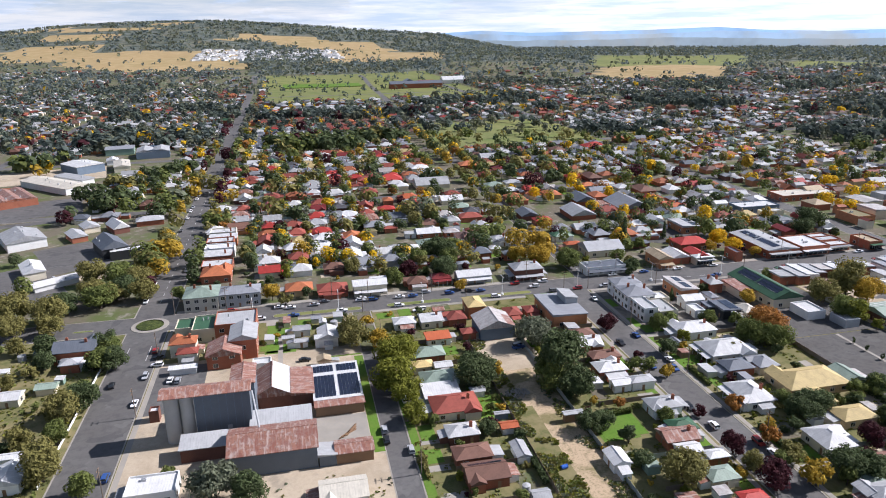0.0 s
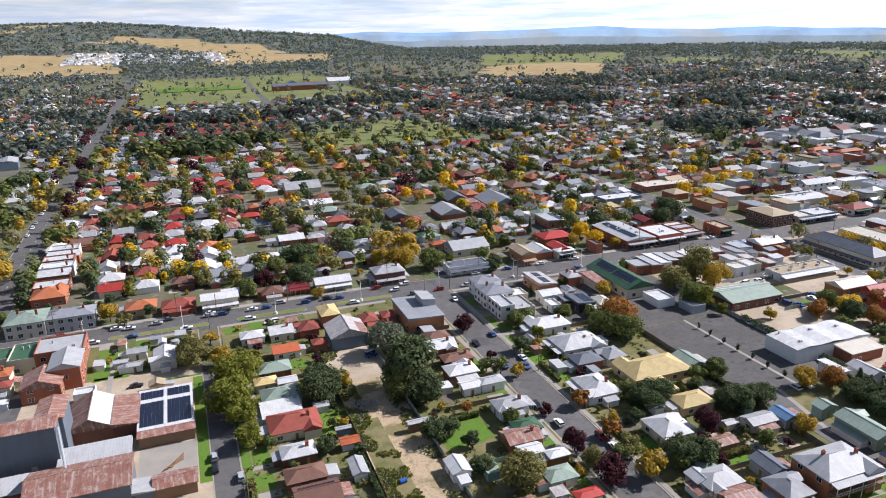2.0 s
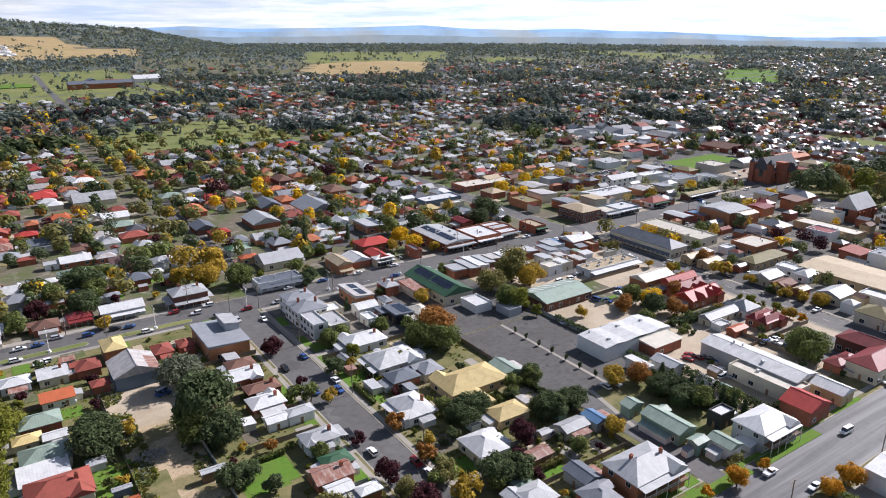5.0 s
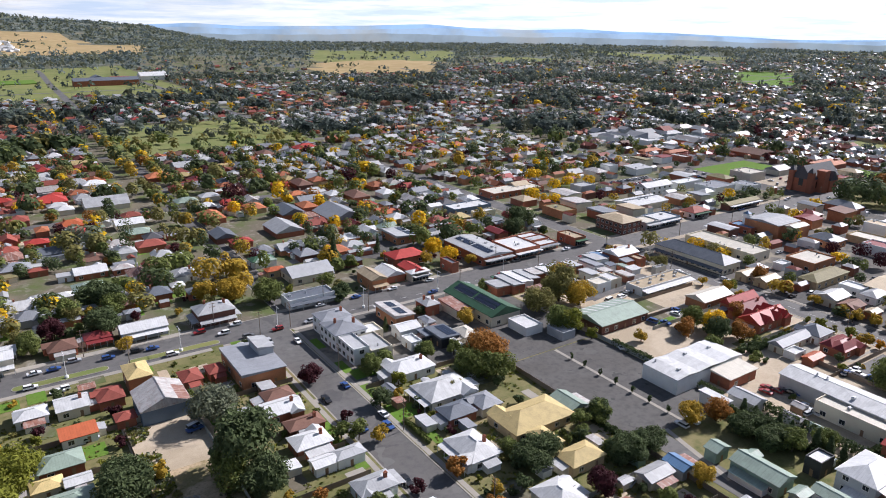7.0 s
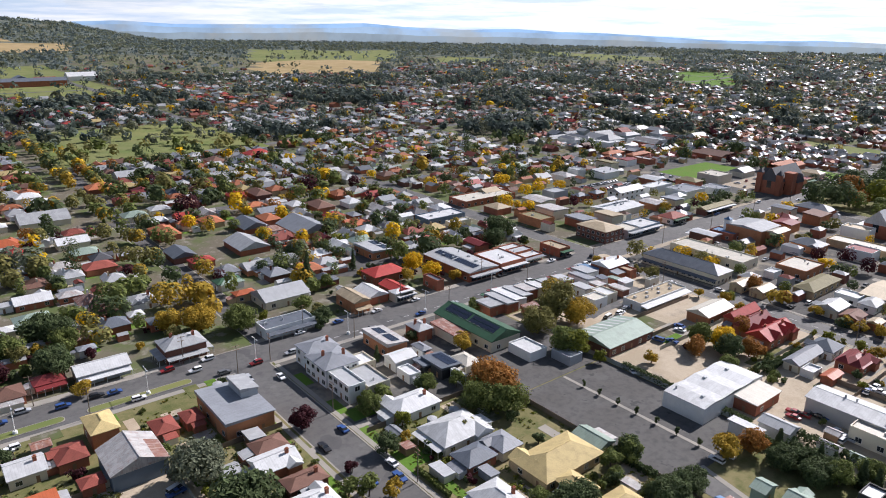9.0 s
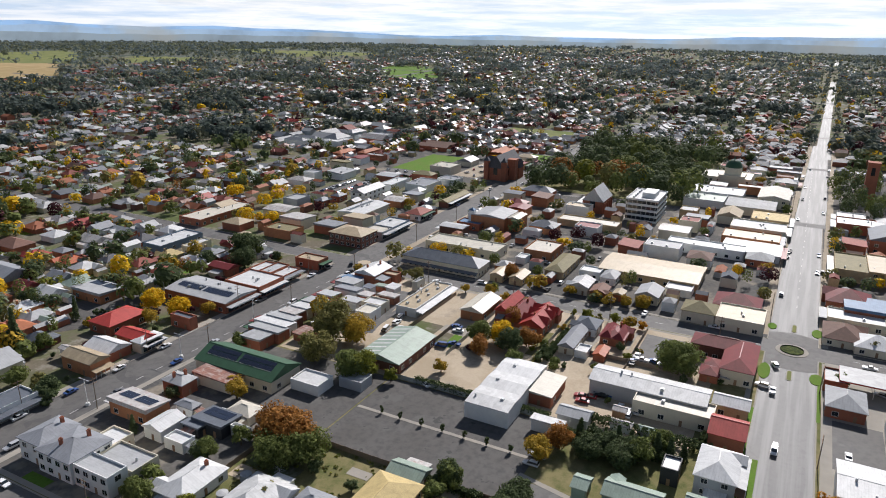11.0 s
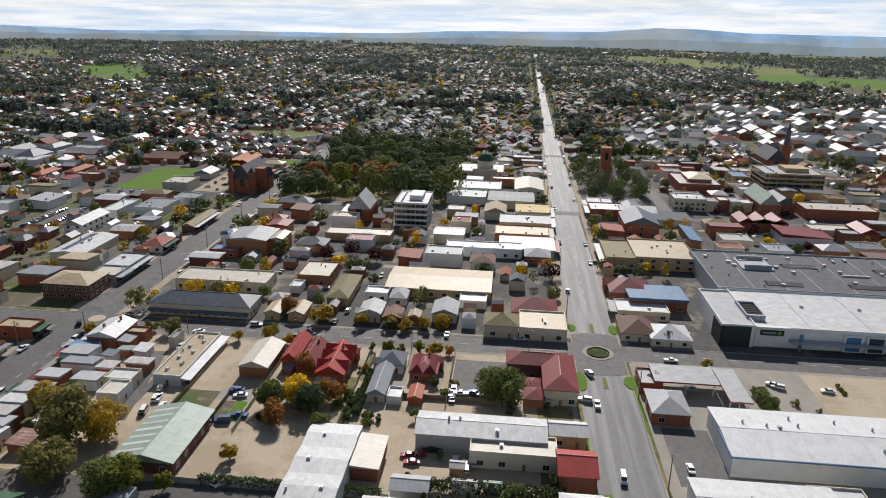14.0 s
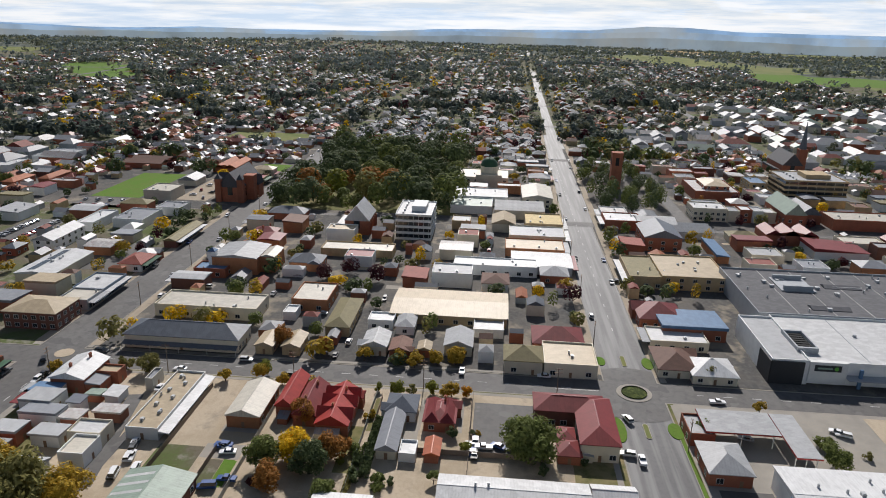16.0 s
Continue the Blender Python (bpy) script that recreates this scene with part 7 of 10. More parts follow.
tree(178.2, 152.8, 0.83, "broad", "dark", tall=1.00)
tree(183.7, 152.1, 0.95, "round", "dark", tall=1.00)
tree(151.6, 165.3, 1.22, "round", "dark", tall=1.00)
tree(147.9, 164.8, 1.08, "round", "dark", tall=1.00)
tree(202.0, 154.4, 1.08, "round", "gold", tall=1.00)
tree(210.7, 151.1, 1.08, "round", "orange", tall=1.00)
for k in range(9):                     # a row of conifers along the yard
    tree(221.0 - 0.5 * k, 118.5 + 3.5 * k, 1.0 + 0.12 * (k % 3), "cone", "dark", tall=0.66)
tree(214.8, 141.7, 1.08, "round", "dark", tall=1.00)
tree(214.8, 137.4, 1.08, "round", "dark", tall=1.00)
tree(213.1, 132.3, 1.08, "round", "dark", tall=1.00)
tree(214.8, 129.2, 1.08, "round", "green", tall=1.00)
tree(216.5, 275.4, 1.35, "small", "green", tall=1.00)
tree(168.6, 229.8, 1.62, "small", "green", tall=1.00)
tree(146.5, 171.0, 0.81, "round", "green", tall=1.00)
tree(191.5, 253.8, 1.35, "small", "gold", tall=1.00)
tree(220.2, 212.2, 1.35, "small", "lime", tall=1.00)
tree(269.8, 177.1, 1.80, "shrub", "green", tall=1.00)
tree(144.5, 170.2, 1.08, "small", "olive", tall=1.00)
tree(331.4, 215.3, 1.08, "round", "orange", tall=1.00)
tree(307.2, 214.6, 0.81, "round", "gold", tall=1.00)
tree(154.7, 164.4, 0.93, "broad", "dark", tall=1.00)
tree(147.9, 162.0, 0.93, "broad", "dark", tall=1.00)
tree(171.8, 151.4, 1.04, "broad", "dark", tall=1.00)
tree(180.9, 151.7, 0.83, "broad", "dark", tall=1.00)
tree(180.2, 169.9, 1.08, "round", "green", tall=1.00)
tree(138.1, 134.9, 1.04, "broad", "dark", tall=1.00)
tree(144.3, 133.7, 1.22, "round", "dark", tall=1.00)
tree(156.3, 145.3, 1.08, "round", "plum", tall=1.00)
tree(180.8, 133.1, 0.95, "round", "gold", tall=1.00)
tree(166.1, 133.0, 0.81, "round", "green", tall=1.00)
tree(189.8, 99.6, 0.81, "round", "amber", tall=1.00)
tree(202.4, 100.0, 0.97, "small", "amber", tall=1.00)
tree(179.5, 101.0, 0.97, "small", "amber", tall=1.00)
tree(166.0, 100.0, 0.76, "round", "amber", tall=1.00)
tree(214.4, 83.7, 0.97, "round", "amber", tall=1.00)
tree(206.0, 84.0, 0.76, "round", "amber", tall=1.00)
tree(204.7, 79.2, 2.16, "shrub", "green", tall=1.00)
tree(272.8, 128.9, 1.45, "broad", "green", tall=1.00)
tree(223.2, 124.9, 0.95, "round", "green", tall=1.00)
tree(128.2, 133.2, 2.16, "small", "gold", tall=1.00)
tree(197.0, 106.8, 2.16, "shrub", "olive", tall=1.00)
tree(209.4, 133.4, 0.83, "broad", "dark", tall=1.00)
tree(210.4, 142.2, 0.83, "broad", "dark", tall=1.00)
tree(215.4, 132.3, 0.83, "broad", "dark", tall=1.00)
tree(276.7, 130.3, 1.35, "broad", "green", tall=1.00)
tree(388.9, 122.5, 1.62, "small", "yellow", tall=1.00)
tree(387.3, 108.2, 1.08, "round", "plum", tall=1.00)
tree(325.0, 153.1, 0.86, "round", "gold", tall=1.00)
tree(320.8, 166.6, 1.35, "small", "gold", tall=1.00)
tree(323.0, 159.1, 1.35, "small", "gold", tall=1.00)
tree(358.6, 173.3, 0.95, "round", "dark", tall=1.00)
tree(291.0, 79.1, 0.76, "round", "green", tall=1.00)
tree(288.3, 47.0, 2.16, "shrub", "green", tall=1.00)
tree(278.6, 47.7, 1.08, "round", "green", tall=1.00)
tree(305.7, 58.6, 1.08, "small", "gold", tall=1.00)
tree(368.3, 109.6, 1.08, "small", "green", tall=1.00)
tree(302.3, 169.7, 1.35, "small", "lime", tall=1.00)
tree(303.6, 158.7, 1.35, "small", "lime", tall=1.00)
tree(303.4, 152.7, 1.35, "small", "gold", tall=1.00)
tree(325.1, 69.1, 1.35, "small", "olive", tall=1.00)
tree(308.7, 214.7, 0.81, "round", "lime", tall=1.00)
tree(346.1, 261.3, 0.95, "round", "yellow", tall=1.00)
tree(283.8, 194.0, 1.08, "round", "orange", tall=1.00)
tree(248.5, 180.0, 1.08, "round", "green", tall=1.00)
tree(326.8, 238.6, 1.62, "small", "gold", tall=1.00)
tree(306.8, 252.1, 0.95, "round", "olive", tall=1.00)
tree(398.1, 216.9, 1.08, "round", "plum", tall=1.00)
tree(407.3, 206.8, 1.08, "round", "plum", tall=1.00)
tree(397.9, 192.8, 1.22, "round", "plum", tall=1.00)
tree(378.1, 249.5, 0.95, "round", "dark", tall=1.00)
tree(346.2, 230.2, 0.81, "round", "green", tall=1.00)
tree(341.0, 205.5, 0.81, "round", "green", tall=1.00)
tree(326.1, 198.9, 1.62, "small", "orange", tall=1.00)
tree(323.6, 184.4, 1.62, "small", "gold", tall=1.00)
tree(323.4, 171.9, 1.35, "small", "gold", tall=1.00)
tree(324.2, 166.1, 1.35, "small", "gold", tall=1.00)
tree(325.1, 159.7, 1.35, "small", "gold", tall=1.00)
tree(288.4, 175.9, 1.44, "shrub", "gold", tall=1.00)
tree(281.7, 171.9, 1.44, "shrub", "dark", tall=1.00)
tree(307.6, 260.4, 1.35, "small", "olive", tall=1.00)
tree(360.8, 169.8, 0.95, "round", "dark", tall=1.00)
tree(302.1, 281.8, 1.35, "small", "gold", tall=1.00)
tree(258.6, 175.2, 1.80, "shrub", "dark", tall=1.00)
tree(257.0, 169.1, 2.16, "shrub", "green", tall=1.00)
tree(224.4, 329.1, 1.04, "broad", "yellow", tall=1.00)
tree(224.8, 314.6, 0.93, "broad", "yellow", tall=1.00)
tree(219.5, 401.0, 1.04, "broad", "dark", tall=1.00)
tree(175.2, 343.3, 1.08, "round", "dark", tall=1.00)
tree(280.9, 332.3, 1.25, "broad", "dark", tall=1.00)
tree(160.1, 301.8, 0.95, "round", "dark", tall=1.00)
tree(158.4, 315.5, 1.08, "round", "green", tall=1.00)
tree(177.9, 266.3, 0.68, "round", "dark", tall=1.00)
tree(158.4, 261.0, 0.9, "cone", "dark", tall=0.7)
tree(158.9, 235.2, 0.81, "round", "dark", tall=1.00)
tree(221.5, 418.7, 0.81, "round", "green", tall=1.00)
tree(139.0, 237.4, 0.81, "round", "green", tall=1.00)
tree(220.0, 368.8, 1.08, "cone", "green", tall=1.00)
tree(232.3, 356.6, 1.08, "cone", "green", tall=1.00)
tree(144.2, 236.4, 2.88, "shrub", "green", tall=1.00)
tree(187.1, 248.8, 0.95, "round", "gold", tall=1.00)
tree(213.7, 272.2, 1.35, "small", "green", tall=1.00)
tree(172.1, 224.8, 0.81, "round", "orange", tall=1.00)

for x, y, k, c in ((329.8, 184.4, 1.1, "gold"), (327.0, 173.0, 1.0, "amber"), (325.7, 166.9, 1.05, "olive"), (326.6, 160.2, 1.0, "gold"), (327.6, 152.4, 1.5, "gold"), (329.9, 200.6, 1.3, "orange"), (303.5, 186.0, 0.9, "gold"), (303.8, 176.0, 0.8, "lime"),
                   (303.6, 165.5, 0.9, "olive"), (303.4, 155.0, 1.0, "gold"), (303.6, 148.0, 1.0, "amber"), (304.2, 207.0, 1.2, "gold"), (304.0, 225.5, 1.3, "gold"), (304.0, 197.0, 1.0, "gold")):
    tree(x, y, k, "small", c)
for k in range(7):
    tree(182 + 6.6 * k, 364 - 5.2 * k, 0.8, "small", ("dark", "green")[k % 2])
hedge(259.5, 171.2, 286.0, 173.4, 2.8), hedge(264.0, 174.0, 268.5, 176.2, 2.2)
for x0, y0, x1, y1 in ((272.6, 124.6, 272.6, 165.0), (272.6, 146.2, 300.5, 146.2), (268.0, 173.9, 300.0, 173.9), (252.0, 213.9, 268.0, 213.9)):
    fence(x0, y0, x1, y1, "timber")
for x, y, a, c, k in ((267.5, 236.6, 10, "white", "wagon"), (262.2, 235.4, 10, "white", "sedan"), (253.9, 235.5, 20, "silver", "ute"), (257.0, 231.0, 8, "white", "wagon"), (268.8, 212.4, 100, "blue", "ute"), (266.2, 210.2, 100, "white", "sedan"),
                      (251.6, 210.0, 100, "blue", "van"), (276.5, 142.0, 90, "white", "ute"), (277.5, 138.0, 60, "blue", "sedan"), (277.0, 133.5, 90, "silver", "sedan")):
    car(x, y, a, c, k, 0.2, "parked in a yard beside a shed")

# hedges
hedge(222.8, 158, 225.2, 205, 2.4), hedge(227, 112, 230, 150, 3.4), hedge(232, 106.5, 236, 116, 3.0), hedge(216.8, 120, 219.0, 152, 3.2)

# cars seen standing in the streets and yards
car(42.2, 293.8, 3, 'white', 'sedan', 0.2)
car(48.0, 293.6, 3, 'blue', 'sedan', 0.2)
car(48.8, 277.2, 180, 'white', 'wagon', 0.2)
car(64.9, 292.8, 0, 'blue', 'wagon', 0.2)
car(79.6, 292.3, 0, 'blue', 'sedan', 0.2)
car(74.5, 293.2, 0, 'black', 'wagon', 0.2)
car(105.2, 291.2, 180, 'white', 'wagon', 0.2)
car(47.8, 242.1, 10, 'white', 'sedan', 0.2)
car(51.9, 241.8, 8, 'silver', 'wagon', 0.2)
car(127.8, 208.1, 92, 'white', 'sedan', 0.2)
car(119.0, 204.9, 92, 'blue', 'sedan', 0.2)
car(30.4, 294.3, 0, 'black', 'sedan', 0.2)
car(78.1, 232.2, 20, 'white', 'van', 0.2)
car(101.8, 244.1, 90, 'white', 'sedan', 0.2)
car(118.3, 165.1, 90, 'white', 'wagon', 0.2)
car(126.6, 148.4, 90, 'white', 'sedan', 0.2)
car(77.8, 230.9, 10, 'blue', 'ute', 0.2)
car(30.6, 202.5, 90, 'white', 'sedan', 0.2)
car(131.6, 177.1, 90, 'silver', 'sedan', 0.2)
car(201.7, 97.6, 0, 'white', 'ute', 0.2)
car(205.8, 87.8, 180, 'white', 'sedan', 0.2)
car(199.4, 154.7, 90, 'white', 'wagon', 0.2)
car(203.7, 154.4, 90, 'white', 'ute', 0.2)
car(275.6, 99.3, 0, 'white', 'ute', 0.2)
car(238.6, 152.3, 95, 'red', 'sedan', 0.2)
car(242.2, 150.9, 95, 'red', 'sedan', 0.2)
car(244.8, 147.9, 95, 'black', 'sedan', 0.2)
car(246.0, 145.5, 95, 'blue', 'sedan', 0.2)
car(239.3, 138.1, 0, 'white', 'sedan', 0.2)
car(240.5, 135.5, 0, 'silver', 'sedan', 0.2)
car(165.6, 144.0, 20, 'silver', 'sedan', 0.2)
car(266.5, 236.1, 10, 'grey', 'wagon', 0.2)
car(261.4, 234.5, 10, 'white', 'ute', 0.2)
car(254.0, 235.1, 10, 'white', 'van', 0.2)
car(269.3, 212.8, 80, 'blue', 'wagon', 0.2)
car(309.9, 290.4, 30, 'black', 'wagon', 0.2)
car(296.6, 243.7, 0, 'white', 'sedan', 0.2)
car(255.0, 206.2, 90, 'blue', 'ute', 0.2)
car(360.0, 208.2, 90, 'silver', 'sedan', 0.2)
car(364.4, 217.9, 0, 'black', 'sedan', 0.2)
car(325.4, 194.8, 0, 'black', 'sedan', 0.2)
car(296.1, 99.8, 20, 'white', 'wagon', 0.2)
car(278.1, 102.7, 80, 'white', 'wagon', 0.2)
car(289.7, 67.7, 70, 'silver', 'sedan', 0.2)
car(296.4, 39.7, 60, 'white', 'sedan', 0.2)
car(319.6, 123.3, 90, 'white', 'sedan', 0.2)
car(441.2, 102.1, 0, 'black', 'sedan', 0.2)
car(414.4, 85.7, 0, 'black', 'wagon', 0.2)
car(432.7, 102.0, 0, 'grey', 'sedan', 0.2)
car(319.5, 150.5, 0, 'white', 'ute', 0.2)
car(279.4, 144.4, 0, 'white', 'sedan', 0.2)
car(273.9, 144.9, 0, 'blue', 'sedan', 0.2)
car(337.4, 60.4, 30, 'white', 'wagon', 0.2)
car(241.6, 153.7, 95, 'red', 'sedan', 0.2)
car(246.0, 149.8, 95, 'silver', 'sedan', 0.2)
car(240.7, 140.8, 0, 'white', 'sedan', 0.2)
car(237.4, 137.4, 0, 'silver', 'wagon', 0.2)
car(238.4, 96.6, 178, 'white', 'van', 0.2)
car(245.3, 78.0, 0, 'white', 'sedan', 0.2)
car(335.6, 59.6, 30, 'white', 'sedan', 0.2)
car(294.9, 38.5, 70, 'white', 'wagon', 0.2)
car(276.6, 146.3, 0, 'white', 'sedan', 0.2)
car(272.8, 144.4, 0, 'black', 'sedan', 0.2)
car(268.8, 212.6, 70, 'white', 'sedan', 0.2)
car(197.9, 245.5, 10, 'white', 'wagon', 0.2)
car(253.5, 235.4, 10, 'black', 'sedan', 0.2)
car(265.4, 236.0, 10, 'grey', 'wagon', 0.2)
car(261.0, 235.2, 10, 'white', 'wagon', 0.2)
car(223.5, 200.9, 60, 'white', 'sedan', 0.2)
car(309.6, 206.8, 90, 'black', 'wagon', 0.2)
car(-54.9, 249.0, 170, 'white', 'wagon', 0.2)
car(-55.1, 255.3, 170, 'black', 'sedan', 0.2)
car(-67.8, 236.4, 95, 'black', 'sedan', 0.2)
car(20.5, 186.4, 90, 'silver', 'wagon', 0.2)
car(20.3, 180.7, 90, 'black', 'wagon', 0.2)
car(26.6, 174.1, 90, 'silver', 'wagon', 0.2)
car(-31.2, 295.5, 0, 'red', 'wagon', 0.2)
car(-11.4, 294.8, 0, 'white', 'sedan', 0.2)
car(-6.4, 293.2, 0, 'white', 'sedan', 0.2)
car(4.0, 294.1, 0, 'silver', 'sedan', 0.2)
car(24.2, 294.1, 0, 'silver', 'sedan', 0.2)
car(29.8, 293.6, 0, 'blue', 'wagon', 0.2)
car(47.2, 276.3, 180, 'white', 'sedan', 0.2)
car(-48.5, 235.5, 90, 'white', 'sedan', 0.2)
car(-45.7, 234.6, 90, 'silver', 'wagon', 0.2)
car(29.4, 202.7, 90, 'white', 'wagon', 0.2)
car(-1.9, 240.1, 0, 'black', 'sedan', 0.2)

# ---- gardens, fences, poles and parked cars of the near blocks ----
yardr = random.Random(5)


def free(x, y, grow=1.0):
    if any(a - grow < x < c + grow and b - grow < y < d + grow for a, b, c, d in FOOT):
        return False
    for lo, hi in ((-73, -54), (18, 28.5), (112.5, 130.5), (305, 323)):
        if lo < x < hi:
            return False
    return not (84 < y < 108 or 278 < y < 303 or 180 < x < 224 and 154 < y < 214 or 183 < x < 193 and y < 160 or 60 < x < 80 and 104 < y < 244)


def gardens(x0, y0, x1, y1, n, sizes, mix, forms):
    k = 0
    while k < n:
        k += 1
        x, y = yardr.uniform(x0, x1), yardr.uniform(y0, y1)
        r = yardr.uniform(*sizes)
        if free(x, y, r * 0.7):
            f = yardr.choice(forms)
            tree(x, y, r / {"shrub": 1.5, "small": 2.0, "round": 4.0, "cone": 2.0}[f], f, yardr.choice(mix), tall=yardr.uniform(0.9, 1.25))


FOOT.append((83.8, 166.5, 97.8, 178.3))
pad("back_lawn", 83.8, 166.5, 97.8, 178.3, 0.2093, LAWN, "bright green back-yard lawn", "lawn")
GREENS = ["green", "dark", "olive", "green", "dark", "lime", "gold", "plum"]
gardens(28, 108, 60, 278, 70, (0.9, 2.4), GREENS, ["shrub", "shrub", "small"])
gardens(80, 108, 113, 278, 80, (0.9, 2.4), GREENS, ["shrub", "shrub", "small"])
gardens(130, 108, 182, 225, 110, (0.9, 2.6), GREENS, ["shrub", "small", "small"])
gardens(224, 108, 305, 200, 30, (0.9, 2.0), GREENS, ["shrub", "small"])
gardens(-55, 250, 20, 279, 25, (0.9, 2.0), GREENS, ["shrub", "small"])
gardens(-120, 110, -74, 278, 60, (1.2, 4.2), ["green", "dark", "olive", "olive"], ["small", "round", "shrub"])
gardens(-55, 303, 300, 345, 130, (1.0, 3.4), GREENS + ["gold"], ["shrub", "small", "round"])
gardens(255, -90, 306, 84, 14, (0.9, 1.8), ["green", "olive"], ["shrub"])

for x0, x1 in ((30.5, 60), (81, 112), (131, 180)):          # side fences between the house lots
    y = 112
    while y < (236 if x0 < 100 else 222):
        if all(not (a - 0.3 < (x0 + x1) / 2 < c + 0.3 and b - 0.3 < y < d + 0.3) for a, b, c, d in FOOT):
            fence(x0 + yardr.uniform(6, 9), y, x1 - 1, y, yardr.choice(["timber", "timber", "iron"]))
        y += yardr.uniform(14, 18)
fence(60.5, 108, 60.5, 240), fence(80.5, 108, 80.5, 240, "iron"), fence(180.3, 112, 180.3, 213), fence(223.2, 156, 223.2, 213, "iron"), fence(-74.5, 180, -74.5, 262, "white", 1.1)
fence(130.8, 225, 180, 225), fence(27.8, 244, 60, 244), fence(84, 243, 113, 243)

for y in range(112, 285, 43):
    power_pole(128.9, y, 90), power_pole(27.6, y + 8, 90), power_pole(-55.6, y + 15, 90)
for x in range(-40, 300, 46):
    power_pole(x, 85.6, 0), power_pole(x + 18, 281.6, 0), power_pole(x + 6, 299.4, 0)
for x in range(345, 720, 48):
    power_pole(x, 104.2, 0), power_pole(x + 14, 281.8, 0)
for y in range(120, 280, 42):
    power_pole(307.2, y, 90)

for x, lo, hi, step in ((117.0, 112, 275, 26), (126.0, 118, 270, 24), (25.6, 112, 235, 40), (-57.6, 112, 262, 22), (-70.4, 305, 600, 18), (-57.8, 305, 600, 20), (309.4, 112, 275, 52), (318.4, 112, 275, 48), (309.6, -80, 70, 60)):
    y = lo
    while y < hi:
        y += yardr.uniform(0.6, 2.6) * step
        car(x, min(y, hi), 90 + yardr.choice([0, 180]) + yardr.uniform(-2, 2), z=0.09)
for y, lo, hi, step in ((281.0 + 3, -30, 300, 20), (297.0, -40, 300, 22), (101.8, 345, 700, 48), (88.2, 345, 700, 44), (297.0, 330, 700, 34), (284.0, 330, 700, 34)):
    x = lo
    while x < hi:
        x += yardr.uniform(0.5, 2.4) * step
        car(min(x, hi), y - 0.0145 * max(0, x - 400) * (y < 200), yardr.choice([0, 180]) + yardr.uniform(-2, 2), z=0.09)
for k in range(26):
    x, y = yardr.uniform(322, 500), yardr.uniform(108, 278)
    if free(x, y, 3):
        car(x, y, yardr.choice([0, 90]), z=0.19, on="parked in a yard behind the shops")

# driveways and front lawns along the middle street and the lane
for x0, x1, side in ((104, 112.3, 1), (130.2, 140, -1), (28.2, 36, -1)):
    y = 112.0
    k = 0
    while y < 238:
        k += 1
        if not any(a - 0.2 < (x0 + x1) / 2 < c + 0.2 and b - 1.5 < y < d + 1.5 for a, b, c, d in FOOT):
            pad("driveway", x0, y - 1.4, x1 + 2.8 * (side > 0), y + 1.4, 0.182 + 0.002 * (k % 3), CONCRETE, "pale concrete driveway", "driveway")
        if k % 2:
            pad("front_lawn", x0 + 1, y + 2.5, x1 - 1, y + 9.5, 0.176 + 0.002 * (k % 3), LAWN, "green front lawn", "lawn")
        y += yardr.uniform(11, 16)
for x in (110.7, 131.2):
    y = 110
    while y < 270:
        pad("verge_lawn", x - 2.0, y, x + 2.0, y + yardr.uniform(8, 14), 0.188, LAWN if yardr.random() < 0.6 else GRASS, "mown grass verge beside the street", "lawn")
        y += yardr.uniform(16, 22)

LOTS = []
# lots: patches of lawn, soil, paving and gravel behind the houses
k = 0
while k < 520:
    k += 1
    x0, x1, y0, y1 = yardr.choice([(28.5, 60, 108, 240), (80, 113, 108, 240), (130.5, 180, 108, 222), (130.5, 180, 108, 222), (-55, 19, 252, 279), (28.5, 112, 246, 279), (28.5, 112, 246, 279)])
    x, y, w, d = yardr.uniform(x0 + 3, x1 - 3), yardr.uniform(y0, y1), yardr.uniform(3, 8), yardr.uniform(3, 9)
    if any(a - 0.5 < x + w / 2 and c + 0.5 > x - w / 2 and b - 0.5 < y + d / 2 and q + 0.5 > y - d / 2 for a, b, c, q in FOOT + LOTS) or x + w / 2 > x1 or x - w / 2 < x0:
        continue
    m, what = yardr.choice([(LAWN, "green mown lawn"), (LAWN, "green mown lawn"), (CONCRETE, "pale concrete paving"), (GRAVEL, "sandy gravel"), (GRASS, "rough grass"), (YARD, "bare garden soil")] if x < 200 else [(CONCRETE, "pale concrete paving"), (ASPHALT, "asphalt paving"), (TOWNYARD, "patched paving"), (GRASS, "rough grass")])
    LOTS.append((x - w / 2, y - d / 2, x + w / 2, y + d / 2))
    pad("lot", x - w / 2, y - d / 2, x + w / 2, y + d / 2, 0.2107 + 0.0002 * len(LOTS), m, what + " patch in a yard")
for y0, x0, x1 in ((176, 246, 305), (146, 262, 305), (205, 246, 300), (228, 250, 300)):
    fence(x0, y0, x1, y0, yardr.choice(["timber", "iron"]))
disc("road_island", 316, 287, 3.2, 0.2, GRAVEL, label="small paved traffic island at the crossing")
# garden and path beside the mill
pad("garden_lawn", -16, 250, -7, 278, 0.182, LAWN, "green garden lawn with flower beds", "lawn")
pad("garden_lawn", -4.4, 268, 2, 279, 0.184, LAWN, "green garden lawn", "lawn")
pad("garden_path", -11.6, 238, -9.8, 279.5, 0.192, CONCRETE, "pale curved garden path", "path")


